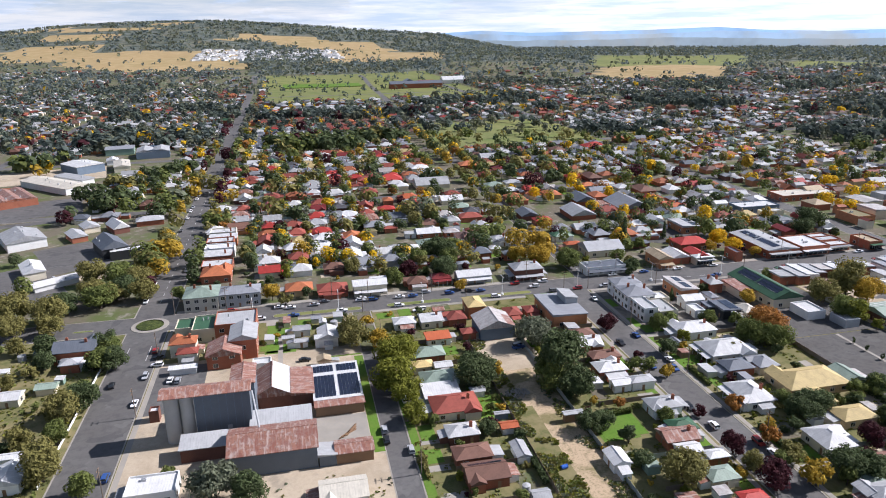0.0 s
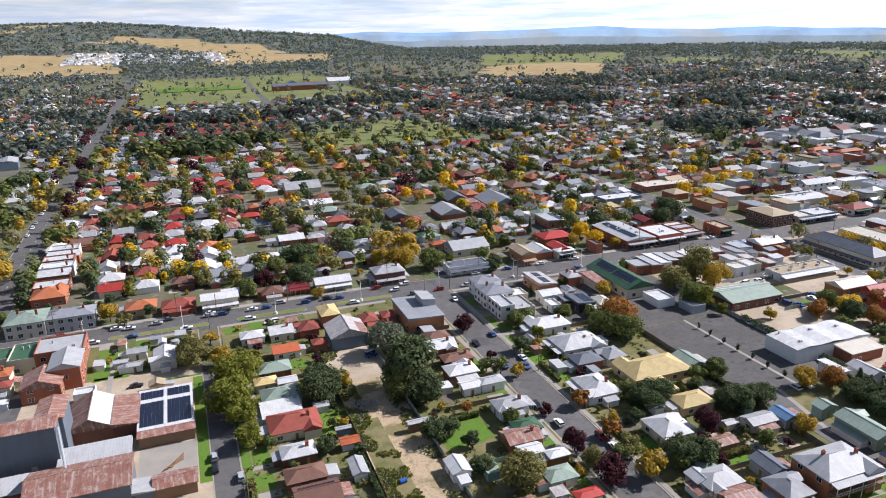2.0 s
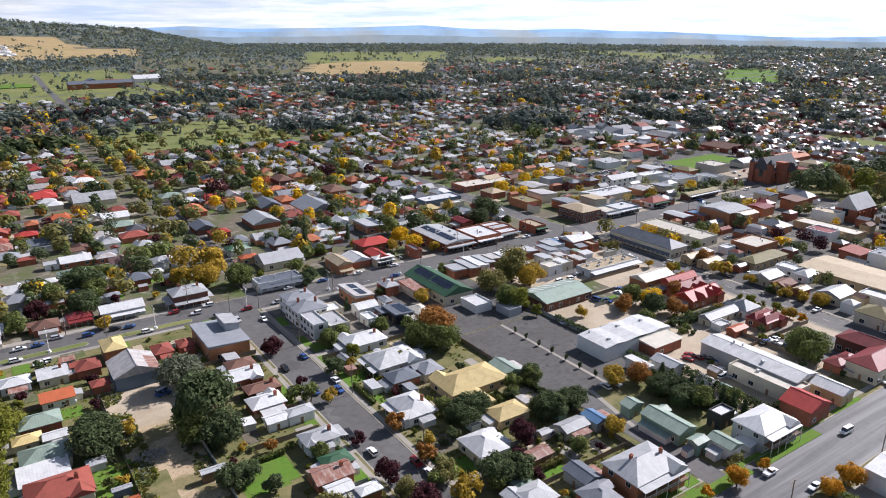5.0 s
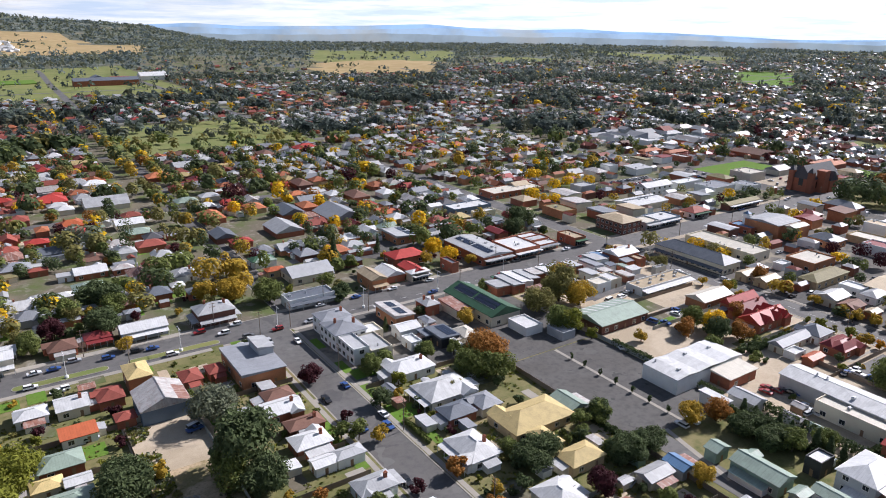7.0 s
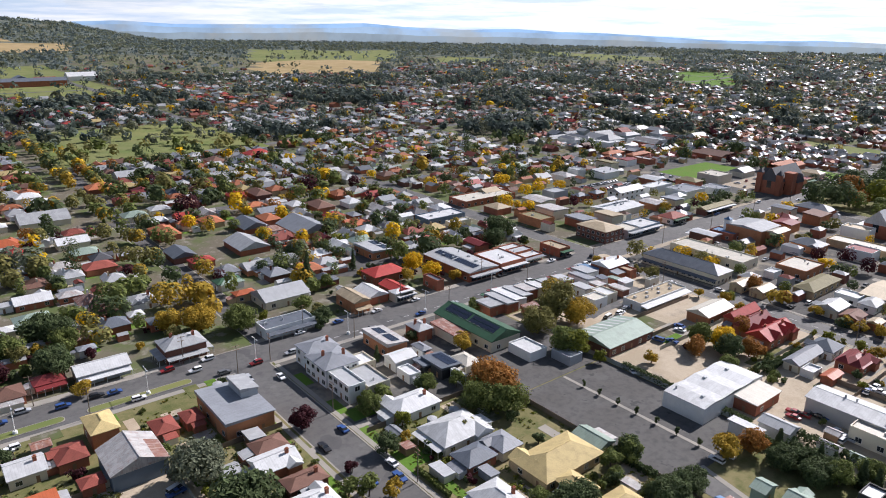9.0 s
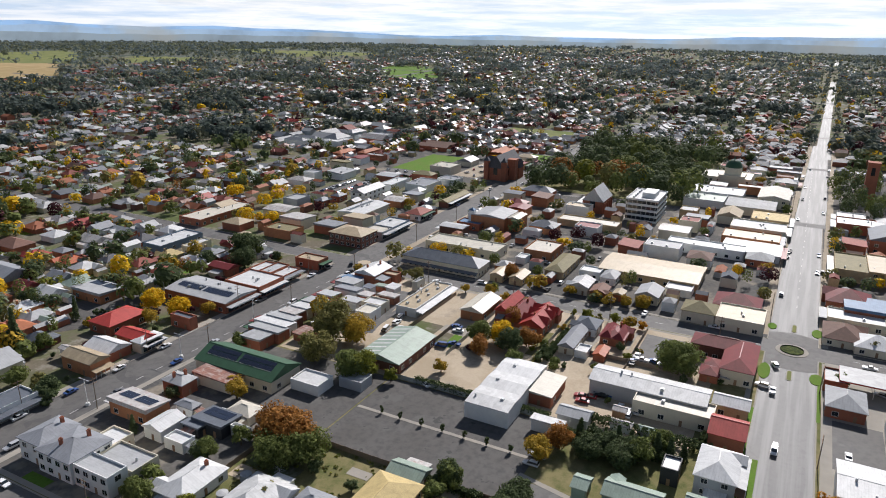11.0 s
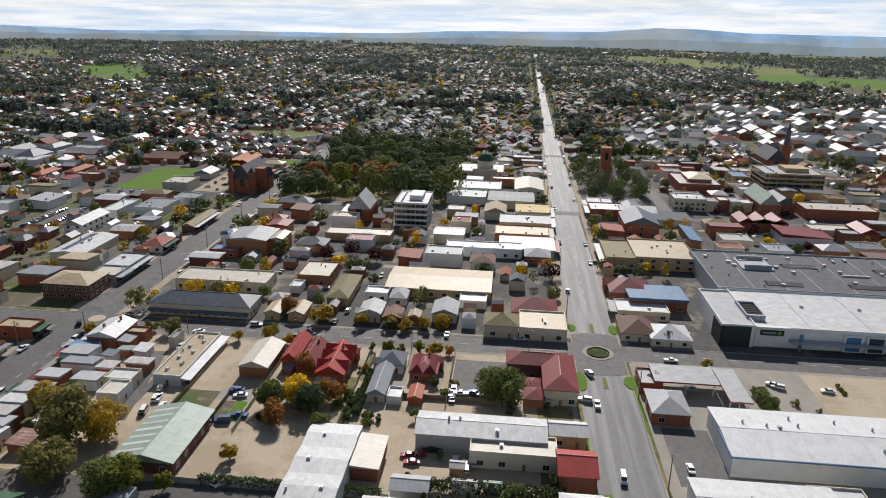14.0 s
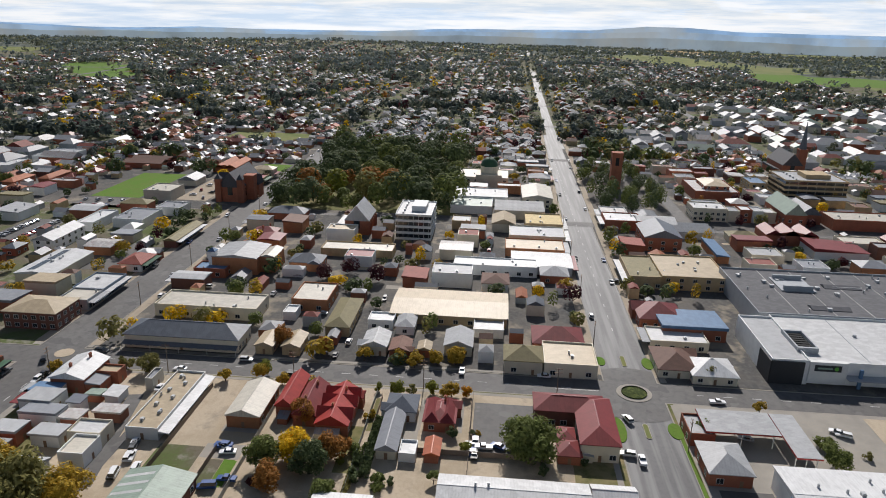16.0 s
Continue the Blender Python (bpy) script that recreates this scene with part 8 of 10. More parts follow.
def water_tank(x, y, r=1.3, h=2.1):
    key = ("tank", r)
    if key not in CACHE:
        CACHE[key] = (Solid().tube((0, 0, 0), (0, 0, h), r, r, 16).mesh("shell", ROOFS["zinc"]), Solid().tube((0, 0, h), (0, 0, h + 0.3), r * 1.03, r * 0.15, 16).mesh("lid", ROOFS["zinc"]))
    e = tagged(new("water_tank"), "round galvanised water tank in a back yard", "water tank")
    e.location = (x, y, 0.18)
    child("shell", CACHE[key][0], e), child("lid", CACHE[key][1], e)
    FOOT.append((x - r, y - r, x + r, y + r))


def clothes_line(x, y):
    if "line" not in CACHE:
        a = Solid()
        for k in range(4):
            c, s_ = math.cos(k * 1.5708), math.sin(k * 1.5708)
            a.tube((0, 0, 2.0), (2.0 * c, 2.0 * s_, 2.25), 0.04, 0.03, 5)
            for q in (0.9, 1.4, 2.0):
                a.tube((q * c, q * s_, 2.1), (-q * s_, q * c, 2.1), 0.012, 0.012, 4)
        CACHE["line"] = (Solid().tube((0, 0, 0), (0, 0, 2.1), 0.05, 0.05, 6).mesh("mast", ALU), a.mesh("arm_frame", ALU))
    e = tagged(new("clothes_line"), "rotary clothes line standing in a back yard", "clothes line")
    e.location = (x, y, 0.18)
    child("mast", CACHE["line"][0], e), child("arm_frame", CACHE["line"][1], e)


k = 0
made = 0
while k < 900 and made < 70:             # sheds, tanks and carports behind the houses
    k += 1
    x0, x1, y0, y1 = yardr.choice([(31, 59, 110, 276), (82, 112, 110, 276), (131, 179, 110, 222), (131, 179, 110, 222), (225, 262, 110, 150), (-118, -78, 120, 276), (-50, 18, 252, 276)])
    x, y = yardr.uniform(x0 + 3, x1 - 3), yardr.uniform(y0, y1)
    w, d = yardr.uniform(2.6, 5.5), yardr.uniform(2.6, 6.5)
    if not free(x, y, max(w, d) / 2 + 0.6):
        continue
    made += 1
    if made % 5 == 0:
        water_tank(x, y, yardr.choice([1.1, 1.5]))
    elif made % 7 == 0:
        clothes_line(x, y)
    else:
        building(x - w / 2, y - d / 2, x + w / 2, y + d / 2, yardr.uniform(2.1, 2.6), yardr.choice(["gable", "skillion", "skillion"]), yardr.choice(["zinc", "white", "rust", "grey", "patchy", "sage", "zinc"]), yardr.choice(["cream", "grey", "green", "white", "timber"]), over=0.2, windows=False, kind="shed")
for x0, y0, x1, y1, h in ((28.6, 121, 29.6, 131, 1.5), (28.6, 160, 29.6, 172, 1.4), (44, 128.5, 58, 129.8, 1.8), (42, 190, 58, 191.2, 2.0), (82, 147, 96, 148.3, 2.0), (84, 178, 98, 179.2, 1.8), (82, 120, 83.4, 138, 2.6), (58.4, 150, 59.8, 176, 2.2), (81.5, 190, 83, 212, 2.6), (111.2, 140, 112.2, 152, 1.3), (131, 150, 132.2, 162, 1.5), (131, 188, 132.2, 202, 1.5), (146, 132, 160, 133.3, 2.2), (150, 170, 164, 171.2, 2.4), (178.2, 130, 179.8, 156, 3.0), (178.2, 160, 179.8, 186, 2.6), (140, 208, 156, 209.2, 1.8), (246, 175, 262, 176.4, 1.6), (28.6, 278.6, 52, 279.6, 1.4), (-118, 200, -100, 201.2, 2.4)):
    if free((x0 + x1) / 2, (y0 + y1) / 2, 0.2):
        hedge(x0, y0, x1, y1, h, yardr.choice(["dark", "green", "olive"]))
# blue edge on the big white warehouse and beds in the sandy car park
trim = tagged(new("roof_edging"), "bright blue roof edging of the white warehouse", "roof edging")
child("west_edge", Solid().box(243.0, 15.2, 6.3, 243.35, 68.5, 6.75).mesh("west_edge", ROOFS["blue"]), trim)
child("north_edge", Solid().box(243.0, 68.5, 6.3, 256.2, 68.8, 6.75).mesh("north_edge", ROOFS["blue"]), trim)
for x, y in ((262, 30), (275, 12), (288, -4), (270, -24), (296, 18), (284, -40), (300, -20)):
    pad("garden_bed", x - 3.5, y - 0.6, x + 3.5, y + 0.6, 0.3, LOWPLANT, "narrow planted bed between parking bays", "garden bed")
    for i in (-2.4, 0.4, 2.6):
        tree(x + i, y, yardr.uniform(0.5, 1.0), "shrub", yardr.choice(["green", "olive", "lime"]))
    car(x + yardr.uniform(-2, 2), y + 5, 90, z=0.22, on="parked in a sandy car park")


def weeds(x0, y0, x1, y1, n, colours, label, low=0.15, high=0.5):
    """Tufts of grass and low scrub, uncounted."""
    q = random.Random(int(x0 * 3 + y0))
    v, f, idx = [], [], []
    for i in range(n):
        x, y = q.uniform(x0, x1), q.uniform(y0, y1)
        if noise.noise(Vector((x, y, 1)) / 9) < -0.1 or any(a < x < c and b < y < d for a, b, c, d in FOOT):
            continue
        r, ci = q.uniform(low, high), q.randrange(len(colours))
        for k in range(5):
            a, t = q.uniform(0, 6.283), q.uniform(0.2, 1.0)
            px, py = x + q.uniform(-r, r), y + q.uniform(-r, r)
            m = len(v)
            v.extend([(px - r * math.cos(a) * 0.6, py - r * math.sin(a) * 0.6, 0.17), (px + r * math.cos(a) * 0.6, py + r * math.sin(a) * 0.6, 0.17), (px + r * math.cos(a + t), py + r * math.sin(a + t), 0.2 + r * 0.8), (px - r * math.cos(a - t), py - r * math.sin(a - t), 0.2 + r * 0.8)])
            f.append((m, m + 1, m + 2, m + 3))
            idx.append(ci)
    tagged(new("weeds", mesh_of("weeds", v, f, [LEAVES[c] for c in colours], idx)), label, "weeds", kind="stuff")


pad("rough_grass", 61.4, 106.0, 69.0, 190.0, 0.181, GRASS, "rough grass beside a dirt track")
weeds(62.0, 106, 69.5, 190, 1100, ["olive", "green", "lime"], "rough green weeds between a fence and a dirt track", 0.2, 0.6)
weeds(60.8, 106, 66.5, 242, 1500, ["olive", "green", "lime", "grey"], "rough green and dry weeds along a dirt track", 0.2, 0.7)
weeds(75.5, 106, 80.2, 214, 900, ["olive", "green", "grey"], "rough green and dry weeds along a dirt track", 0.2, 0.6)
weeds(28.2, 106, 60, 279, 1500, ["olive", "green", "lime"], "rough grass and garden plants between houses")
weeds(80.8, 106, 112, 279, 1500, ["olive", "green", "lime"], "rough grass and garden plants between houses")
weeds(130.6, 106, 180, 224, 1900, ["olive", "green", "lime"], "rough grass and garden plants between houses")
weeds(-122, 104, -73, 280, 2200, ["olive", "green", "lime"], "rough grass on open ground beside the avenue", 0.2, 0.6)
weeds(-55, 104, 19, 168, 700, ["olive", "grey", "green"], "dry weeds on the mill yard")

heap = random.Random(8)
s = Solid()
for i in range(150):
    a, r = heap.uniform(0, 6.283), 3.2 * math.sqrt(heap.random())
    x, y, z, k = 1.3 * r * math.cos(a), r * math.sin(a), 1.3 * max(0, 1 - r / 3.3) * heap.random(), heap.uniform(0.15, 0.42)
    s.tube((x, y, z), (x + heap.uniform(-k, k), y + heap.uniform(-k, k), z + k), k, k * heap.uniform(0.4, 0.9), 5)
ob = tagged(new("rubble_heap", s.mesh("rubble_heap", CONCRETE)), "heap of pale broken rubble beside a dirt track", "rubble", kind="stuff")
ob.location = (66.8, 198.5, 0.2)
drum = tagged(new("drum"), "blue plastic drum lying on the dirt", "drum")
drum.location = (66.5, 155.8, 0.2)
child("shell", Solid().tube((-0.9, 0, 0.6), (0.9, 0.3, 0.6), 0.6, 0.6, 14).mesh("shell", shader("plastic_blue", (0.02, 0.10, 0.42), 0.4)), drum)
child("rim", Solid().tube((0.88, 0.3, 0.6), (0.98, 0.31, 0.6), 0.66, 0.66, 14).mesh("rim", shader("plastic_blue", (0.02, 0.10, 0.42), 0.4)), drum)

# town centre past the east street
theatre = building(398.7, 247.5, 420.3, 268.2, 8.0, "gable", "zinc", "orange", windows=False, kind='theatre', rise=1.3, ridge='x', over=0.1, note='tall plain orange brick theatre with low grey iron roof')
child("side_hall", Solid().box(-6.2, -17.2, 0, 8.0, -10.4, 7.4).mesh("side_hall", WALLS["orange"]), theatre)
child("side_roof", roof_mesh(14.2, 6.8, "gable", 1.0, 0.1, ROOFS["cream"], True), theatre, (0.9, -13.8, 7.6))
turret = child("turret", Solid().box(-1.6, -1.6, 0, 1.6, 1.6, 10.2).box(-1.8, -1.8, 8.6, 1.8, 1.8, 9.0).mesh("turret", WALLS["white"]), theatre, (-9.0, 10.4, 0), label="white rendered corner turret")
child("turret_cap", roof_mesh(3.2, 3.2, "hip", 1.4, 0.2, ROOFS["blue"], True), turret, (0, 0, 10.4))
building(393.0, 260.1, 402.7, 274.5, 3.8, "flat", "blue", "brick", kind='shop')
building(517.5, 343.0, 537.0, 360.5, 6.1, "flat", "cream", "stone", kind='court house', storeys=2)
building(557.6, 344.4, 574.2, 356.6, 4.2, "gable", "grey", "stone", kind='hall')
building(607.0, 392.0, 633.0, 422.7, 3.8, "gable", "browntile", "brick", kind='school', bays=2, rise=2.2, ridge='y')
building(603.8, 334.0, 638.0, 351.5, 3.8, "gable", "terracotta", "brick", kind='school', bays=2, rise=2.2, ridge='x')
building(430.3, 299.8, 462.6, 306.1, 3.8, "gable", "olive", "dark", kind='shop', ridge='x')
building(459.1, 331.4, 482.0, 348.5, 4.6, "flat", "grey", "white", kind='shop')
building(395.0, 299.8, 409.7, 310.2, 3.8, "hip", "redtile", "white", kind='shop')


def office_block(x0, y0, x1, y1, floors, wall, label, step=3.3):
    """A slab block: white floor bands, ribbon windows with mullions, and a plant room on the flat roof."""
    w, d, h = x1 - x0, y1 - y0, floors * step
    e = tagged(new("office_block"), label, "office block")
    e.matrix_basis = pose((x0 + x1) / 2, (y0 + y1) / 2, 0.1)
    FOOT.append((x0, y0, x1, y1))
    mull = Solid().box(-0.07, -0.07, 0, 0.07, 0.07, step - 1.3).mesh("mullion", FRAME)
    for k in range(floors):
        child("floor_band", Solid().box(-w / 2, -d / 2, k * step, w / 2, d / 2, k * step + 1.3).mesh("floor_band", wall), e)
        band = child("ribbon_window", Solid().box(-w / 2 + 0.35, -d / 2 + 0.35, k * step + 1.3, w / 2 - 0.35, d / 2 - 0.35, (k + 1) * step).mesh("ribbon_window", GLASS), e)
        for i in range(7):
            child("mullion", mull, band, (-w / 2 + 0.3, -d / 2 + (i + 0.5) * d / 7, k * step + 1.3))
            child("mullion", mull, band, (-w / 2 + (i + 0.5) * w / 7, -d / 2 + 0.3, k * step + 1.3))
    child("parapet", Solid().box(-w / 2, -d / 2, h, w / 2, -d / 2 + 0.3, h + 1).box(-w / 2, d / 2 - 0.3, h, w / 2, d / 2, h + 1).box(-w / 2, -d / 2 + 0.3, h, -w / 2 + 0.3, d / 2 - 0.3, h + 1).box(w / 2 - 0.3, -d / 2 + 0.3, h, w / 2, d / 2 - 0.3, h + 1).mesh("parapet", wall), e)
    child("roof", Solid().box(-w / 2 + 0.3, -d / 2 + 0.3, h - 0.2, w / 2 - 0.3, d / 2 - 0.3, h + 0.3).mesh("roof", ROOFS["zinc"]), e)
    child("plant_room", Solid().box(-w * 0.2, -d * 0.3, h + 0.3, w * 0.25, d * 0.1, h + 3.2).mesh("plant_room", wall), e)
    for i in range(5):
        child("roof_unit", CACHE["vent"], e, (-w * 0.38 + i * w * 0.18, d * 0.3, h + 0.6))
    return e


office_block(462.2, 175.3, 491.9, 194.4, 4, WALLS["white"], "four-storey white office block with ribbon windows and flat roof")
building(430.0, 191.0, 442.0, 226.4, 3.6, "flat", "cream", "blond", kind='motel', note='long low motel wing with cream flat roof')
building(408.3, 220.9, 419.7, 235.7, 4.0, "hip", "slate", "orange")
building(449.9, 255.4, 458.9, 267.8, 4.2, "hip", "maroon", "brick", chimney=2)
building(488.9, 251.1, 500.9, 271.9, 4.0, "hip", "slate", "brick", kind='hall')
building(591.3, 134.4, 620.3, 169.5, 6.8, "flat", "cream", "cream", kind='civic hall', storeys=2)
building(541.7, 134.9, 565.8, 168.6, 5.3, "flat", "zinc", "white", kind='shop')
building(520.0, 144.2, 540.8, 169.6, 4.6, "flat", "sage", "white", kind='shop')
building(511.8, 113.1, 534.3, 142.8, 5.5, "gable", "zinc", "stone", kind='shop', bays=3, rise=1.5)
building(539.5, 106.8, 573.5, 125.5, 6.8, "gable", "cream", "cream", kind='hall', rise=2)
building(484.0, 130.9, 502.5, 143.5, 5.1, "gable", "tan", "cream", kind='shop')
building(484.8, 104.6, 506.8, 125.2, 5.3, "flat", "sand", "blond", kind='shop')
building(463.5, 104.9, 482.5, 134.2, 4.6, "flat", "grey", "cream", kind='shop')
building(443.5, 106.8, 461.0, 136.2, 3.8, "flat", "tan", "orange", kind='shop')
building(413.8, 121.7, 425.1, 160.1, 4.6, "flat", "white", "white", kind='shop')
building(418.4, 105.3, 439.6, 133.1, 4.2, "gable", "white", "white", kind='shop', rise=1)
building(407.6, 108.0, 419.0, 120.3, 4.0, "hip", "zinc", "brick")
building(499.4, 59.0, 517.1, 79.7, 5.3, "flat", "white", "brick", kind='shop')
building(498.4, 40.1, 515.1, 61.4, 5.1, "gable", "zinc", "dark", kind='shop', rise=2)
building(463.0, 45.6, 488.0, 64.5, 7.6, "gable", "slate", "brick", kind='hall', ridge='x', rise=4)
building(487.3, 22.2, 504.5, 43.7, 4.2, "gable", "zinc", "white", kind='shop', bays=3, rise=1.5)
building(527.2, 4.2, 543.1, 24.2, 7.6, "flat", "white", "cream", kind='hotel', storeys=2, note='two-storey cream hotel with white flat roof')
building(578.6, -19.0, 616.4, 10.0, 6.4, "flat", "patchy", "brick", kind='club', storeys=2)
building(586.0, -14.0, 610.0, 2.0, 9.0, "hip", "tan", "brick", kind='club', storeys=3, rise=2.2)
building(611.0, -48.0, 632.0, -36.0, 6.6, "flat", "blue", "blond", kind='office', storeys=2)
office_block(591.5, -93.4, 624.0, -52.0, 4, WALLS["blond"], "tall blond brick office block with ribbon windows")
building(518.5, -38.0, 552.5, -26.0, 8.6, "gable", "sage", "brick", kind='church hall', rise=6.5, ridge='x', over=0.2)
building(531.0, -52.0, 556.0, -39.0, 6.0, "gable", "slate", "brick", kind='church hall', rise=4.5, ridge='x', over=0.2)
building(520.0, -97.6, 539.8, -54.1, 6.1, "flat", "cream", "brick", kind='hotel', storeys=2)
building(462.0, -47.0, 481.0, -20.4, 4.6, "skillion", "maroon", "white", kind='shop', rise=1.6, ridge='x')
building(473.1, -76.0, 491.0, -66.0, 5.4, "gable", "maroon", "brick", kind='shop', rise=2.6)
building(448.0, 26.0, 476.0, 32.0, 4.0, "skillion", "blue", "orange", windows=False, kind='workshop', rise=0.9, ridge='x')
building(483.5, -31.0, 500.4, -3.3, 6.0, "gable", "maroon", "brick", kind='hotel', bays=3, rise=2.6, ridge='x')
building(477.6, -63.7, 491.1, -41.8, 4.6, "flat", "cream", "cream", kind='shop')
for k in range(4):
    building(528.0, -24.5 + 7.0 * k, 539.0 + k % 2, -17.8 + 7.0 * k, 6.4 + 0.5 * (k % 3), "flat", ("white", "zinc", "white", "grey")[k], ("cream", "white", "brick", "cream")[k], kind='shop', storeys=2)
building(461.5, 403.7, 479.6, 416.8, 5.1, "skillion", "zinc", "white", kind='warehouse', windows=False, rise=1)
building(415.1, 353.7, 441.5, 364.0, 6.0, "gable", "zinc", "white", kind='warehouse', ridge='x', rise=2.5)
building(376.1, 329.4, 407.6, 346.4, 4.2, "gable", "white", "cream", kind='warehouse', ridge='x', rise=1.2, windows=False, pv=0.5)
building(391.3, 369.0, 400.7, 375.8, 4.0, "hip", "slate", "brick")
building(406.8, 367.3, 415.9, 373.9, 4.0, "hip", "slate", "brick")
building(531.9, 455.6, 554.1, 463.7, 4.2, "hip", "terracotta", "brick", kind='shop')
building(544.9, 439.6, 570.3, 447.4, 4.2, "hip", "terracotta", "brick", kind='shop')
building(608.9, 470.4, 641.2, 494.6, 5.3, "flat", "zinc", "white", kind='warehouse', windows=False)
building(575.5, 489.9, 599.9, 508.2, 4.6, "flat", "white", "white", kind='warehouse', windows=False)
building(405.3, 300.4, 415.6, 309.3, 4.0, "hip", "zinc", "brick")
building(449.8, 353.9, 475.5, 363.5, 4.6, "flat", "white", "white", kind='warehouse', windows=False)

# houses and motels north of the shopping street
building(98.8, 408.5, 112.1, 418.2, 3.2, "hip", "redtile", "brick", windows=False)
building(137.9, 489.5, 151.3, 499.5, 3.2, "hip", "sage", "cream", windows=False)
building(155.0, 496.3, 166.8, 504.9, 3.2, "hip", "zinc", "cream", windows=False)
building(88.5, 507.1, 113.7, 525.8, 3.2, "gable", "zinc", "cream", windows=False)
building(96.8, 455.8, 111.6, 466.7, 3.2, "gable", "white", "cream", windows=False)
building(98.7, 434.3, 111.3, 443.6, 3.2, "hip", "sage", "orange", windows=False)
building(166.7, 395.0, 182.4, 416.2, 3.2, "gable", "zinc", "brick", windows=False)
building(183.5, 428.3, 197.8, 447.5, 3.2, "gable", "slate", "brick", windows=False)
building(203.1, 401.8, 224.2, 430.1, 3.2, "gable", "grey", "orange", windows=False)
building(200.2, 437.4, 209.9, 450.9, 3.2, "hip", "terracotta", "brick", windows=False)
building(141.9, 441.7, 153.7, 460.9, 3.2, "hip", "terracotta", "brick", windows=False)
building(136.3, 402.6, 147.3, 417.4, 3.2, "gable", "slate", "dark", windows=False)
building(140.9, 389.9, 151.5, 397.6, 3.2, "hip", "red", "brick", windows=False)
building(170.5, 451.2, 181.6, 464.4, 3.2, "hip", "terracotta", "blond", windows=False)
building(140.5, 355.3, 150.9, 362.9, 3.2, "hip", "sage", "white", windows=False)
building(48.0, 537.2, 60.9, 546.6, 3.2, "hip", "redtile", "brick", windows=False)
building(62.6, 532.6, 81.9, 547.0, 3.2, "hip", "red", "brick", windows=False)
building(46.6, 493.5, 57.3, 505.6, 3.2, "hip", "redtile", "brick", windows=False)
building(58.3, 465.6, 64.5, 475.2, 3.2, "hip", "terracotta", "brick", windows=False)
building(51.6, 442.7, 62.3, 450.5, 3.2, "hip", "red", "brick", windows=False)
building(72.6, 508.2, 82.3, 516.7, 3.2, "hip", "white", "cream", windows=False)
building(83.6, 384.2, 91.9, 390.2, 3.2, "gable", "grey", "brick", windows=False)
building(99.4, 553.1, 113.2, 563.3, 3.2, "hip", "white", "cream", windows=False)
building(60.5, 588.2, 71.0, 594.3, 3.2, "hip", "zinc", "brick", windows=False)
building(73.1, 551.6, 81.1, 558.3, 3.2, "hip", "red", "brick", windows=False)
building(100.5, 637.9, 117.1, 650.1, 3.2, "hip", "redtile", "brick", windows=False)
building(96.1, 571.8, 110.7, 582.5, 3.2, "hip", "white", "cream", windows=False)
building(138.6, 572.6, 156.2, 585.6, 3.2, "hip", "terracotta", "brick", windows=False)
building(144.5, 532.9, 155.0, 540.5, 3.2, "hip", "maroon", "brick", windows=False)
building(164.8, 601.8, 183.9, 615.9, 3.2, "gable", "zinc", "cream", windows=False)
building(227.7, 457.5, 237.0, 468.5, 3.2, "hip", "white", "cream", windows=False)
building(238.1, 444.1, 249.9, 462.0, 3.2, "hip", "browntile", "brick", windows=False)
building(259.4, 443.0, 269.6, 454.5, 3.2, "hip", "white", "white", windows=False)
building(246.0, 417.1, 252.0, 425.4, 3.2, "hip", "grey", "brick", windows=False)
building(276.8, 628.2, 297.9, 643.8, 3.2, "hip", "red", "brick", windows=False)
building(239.3, 616.9, 252.2, 634.4, 3.2, "hip", "browntile", "brick", windows=False)
building(221.3, 495.2, 232.2, 514.1, 3.2, "hip", "browntile", "dark", windows=False)
building(243.1, 530.2, 250.5, 541.5, 3.2, "hip", "zinc", "brick", windows=False)
building(268.3, 398.7, 276.8, 404.9, 3.2, "gable", "white", "white", windows=False)
building(320.3, 401.3, 364.1, 418.4, 3.8, "flat", "cream", "brick", kind='shop')
building(275.1, 382.1, 303.0, 395.1, 3.8, "flat", "white", "blue", kind='shop')
building(347.7, 412.3, 360.7, 421.8, 4.0, "gable", "tan", "brick", kind='shop')
building(281.2, 368.8, 296.1, 374.1, 4.0, "flat", "white", "cream", kind='shop')

# trees past the shopping street
tree(76.2, 428.9, 1.66, "broad", "grey", tall=1.00)
tree(68.3, 427.6, 1.45, "broad", "olive", tall=1.00)
tree(81.4, 418.0, 1.35, "broad", "olive", tall=1.00)
tree(163.3, 456.6, 1.22, "round", "yellow", tall=1.00)
tree(131.7, 445.6, 1.22, "round", "gold", tall=1.00)
tree(130.7, 412.1, 1.08, "round", "gold", tall=1.00)
tree(118.3, 394.7, 0.95, "round", "gold", tall=1.00)
tree(120.9, 413.9, 1.14, "broad", "olive", tall=1.00)
tree(98.7, 367.3, 1.25, "broad", "green", tall=1.00)
tree(116.9, 351.5, 1.35, "broad", "gold", tall=1.00)
tree(118.2, 322.6, 1.25, "broad", "gold", tall=1.00)
tree(130.3, 350.6, 1.04, "broad", "gold", tall=1.00)
tree(131.3, 314.3, 1.25, "broad", "green", tall=1.00)
tree(206.1, 560.1, 1.35, "broad", "dark", tall=1.00)
tree(201.0, 537.9, 1.25, "broad", "olive", tall=1.00)
tree(175.2, 492.9, 1.62, "round", "plum", tall=1.00)
tree(261.9, 500.8, 1.62, "round", "plum", tall=1.00)
tree(178.0, 571.2, 1.35, "round", "plum", tall=1.00)
tree(291.2, 488.4, 1.35, "round", "plum", tall=1.00)
tree(120.2, 463.3, 1.35, "round", "olive", tall=1.00)
tree(120.9, 536.8, 1.35, "round", "olive", tall=1.00)
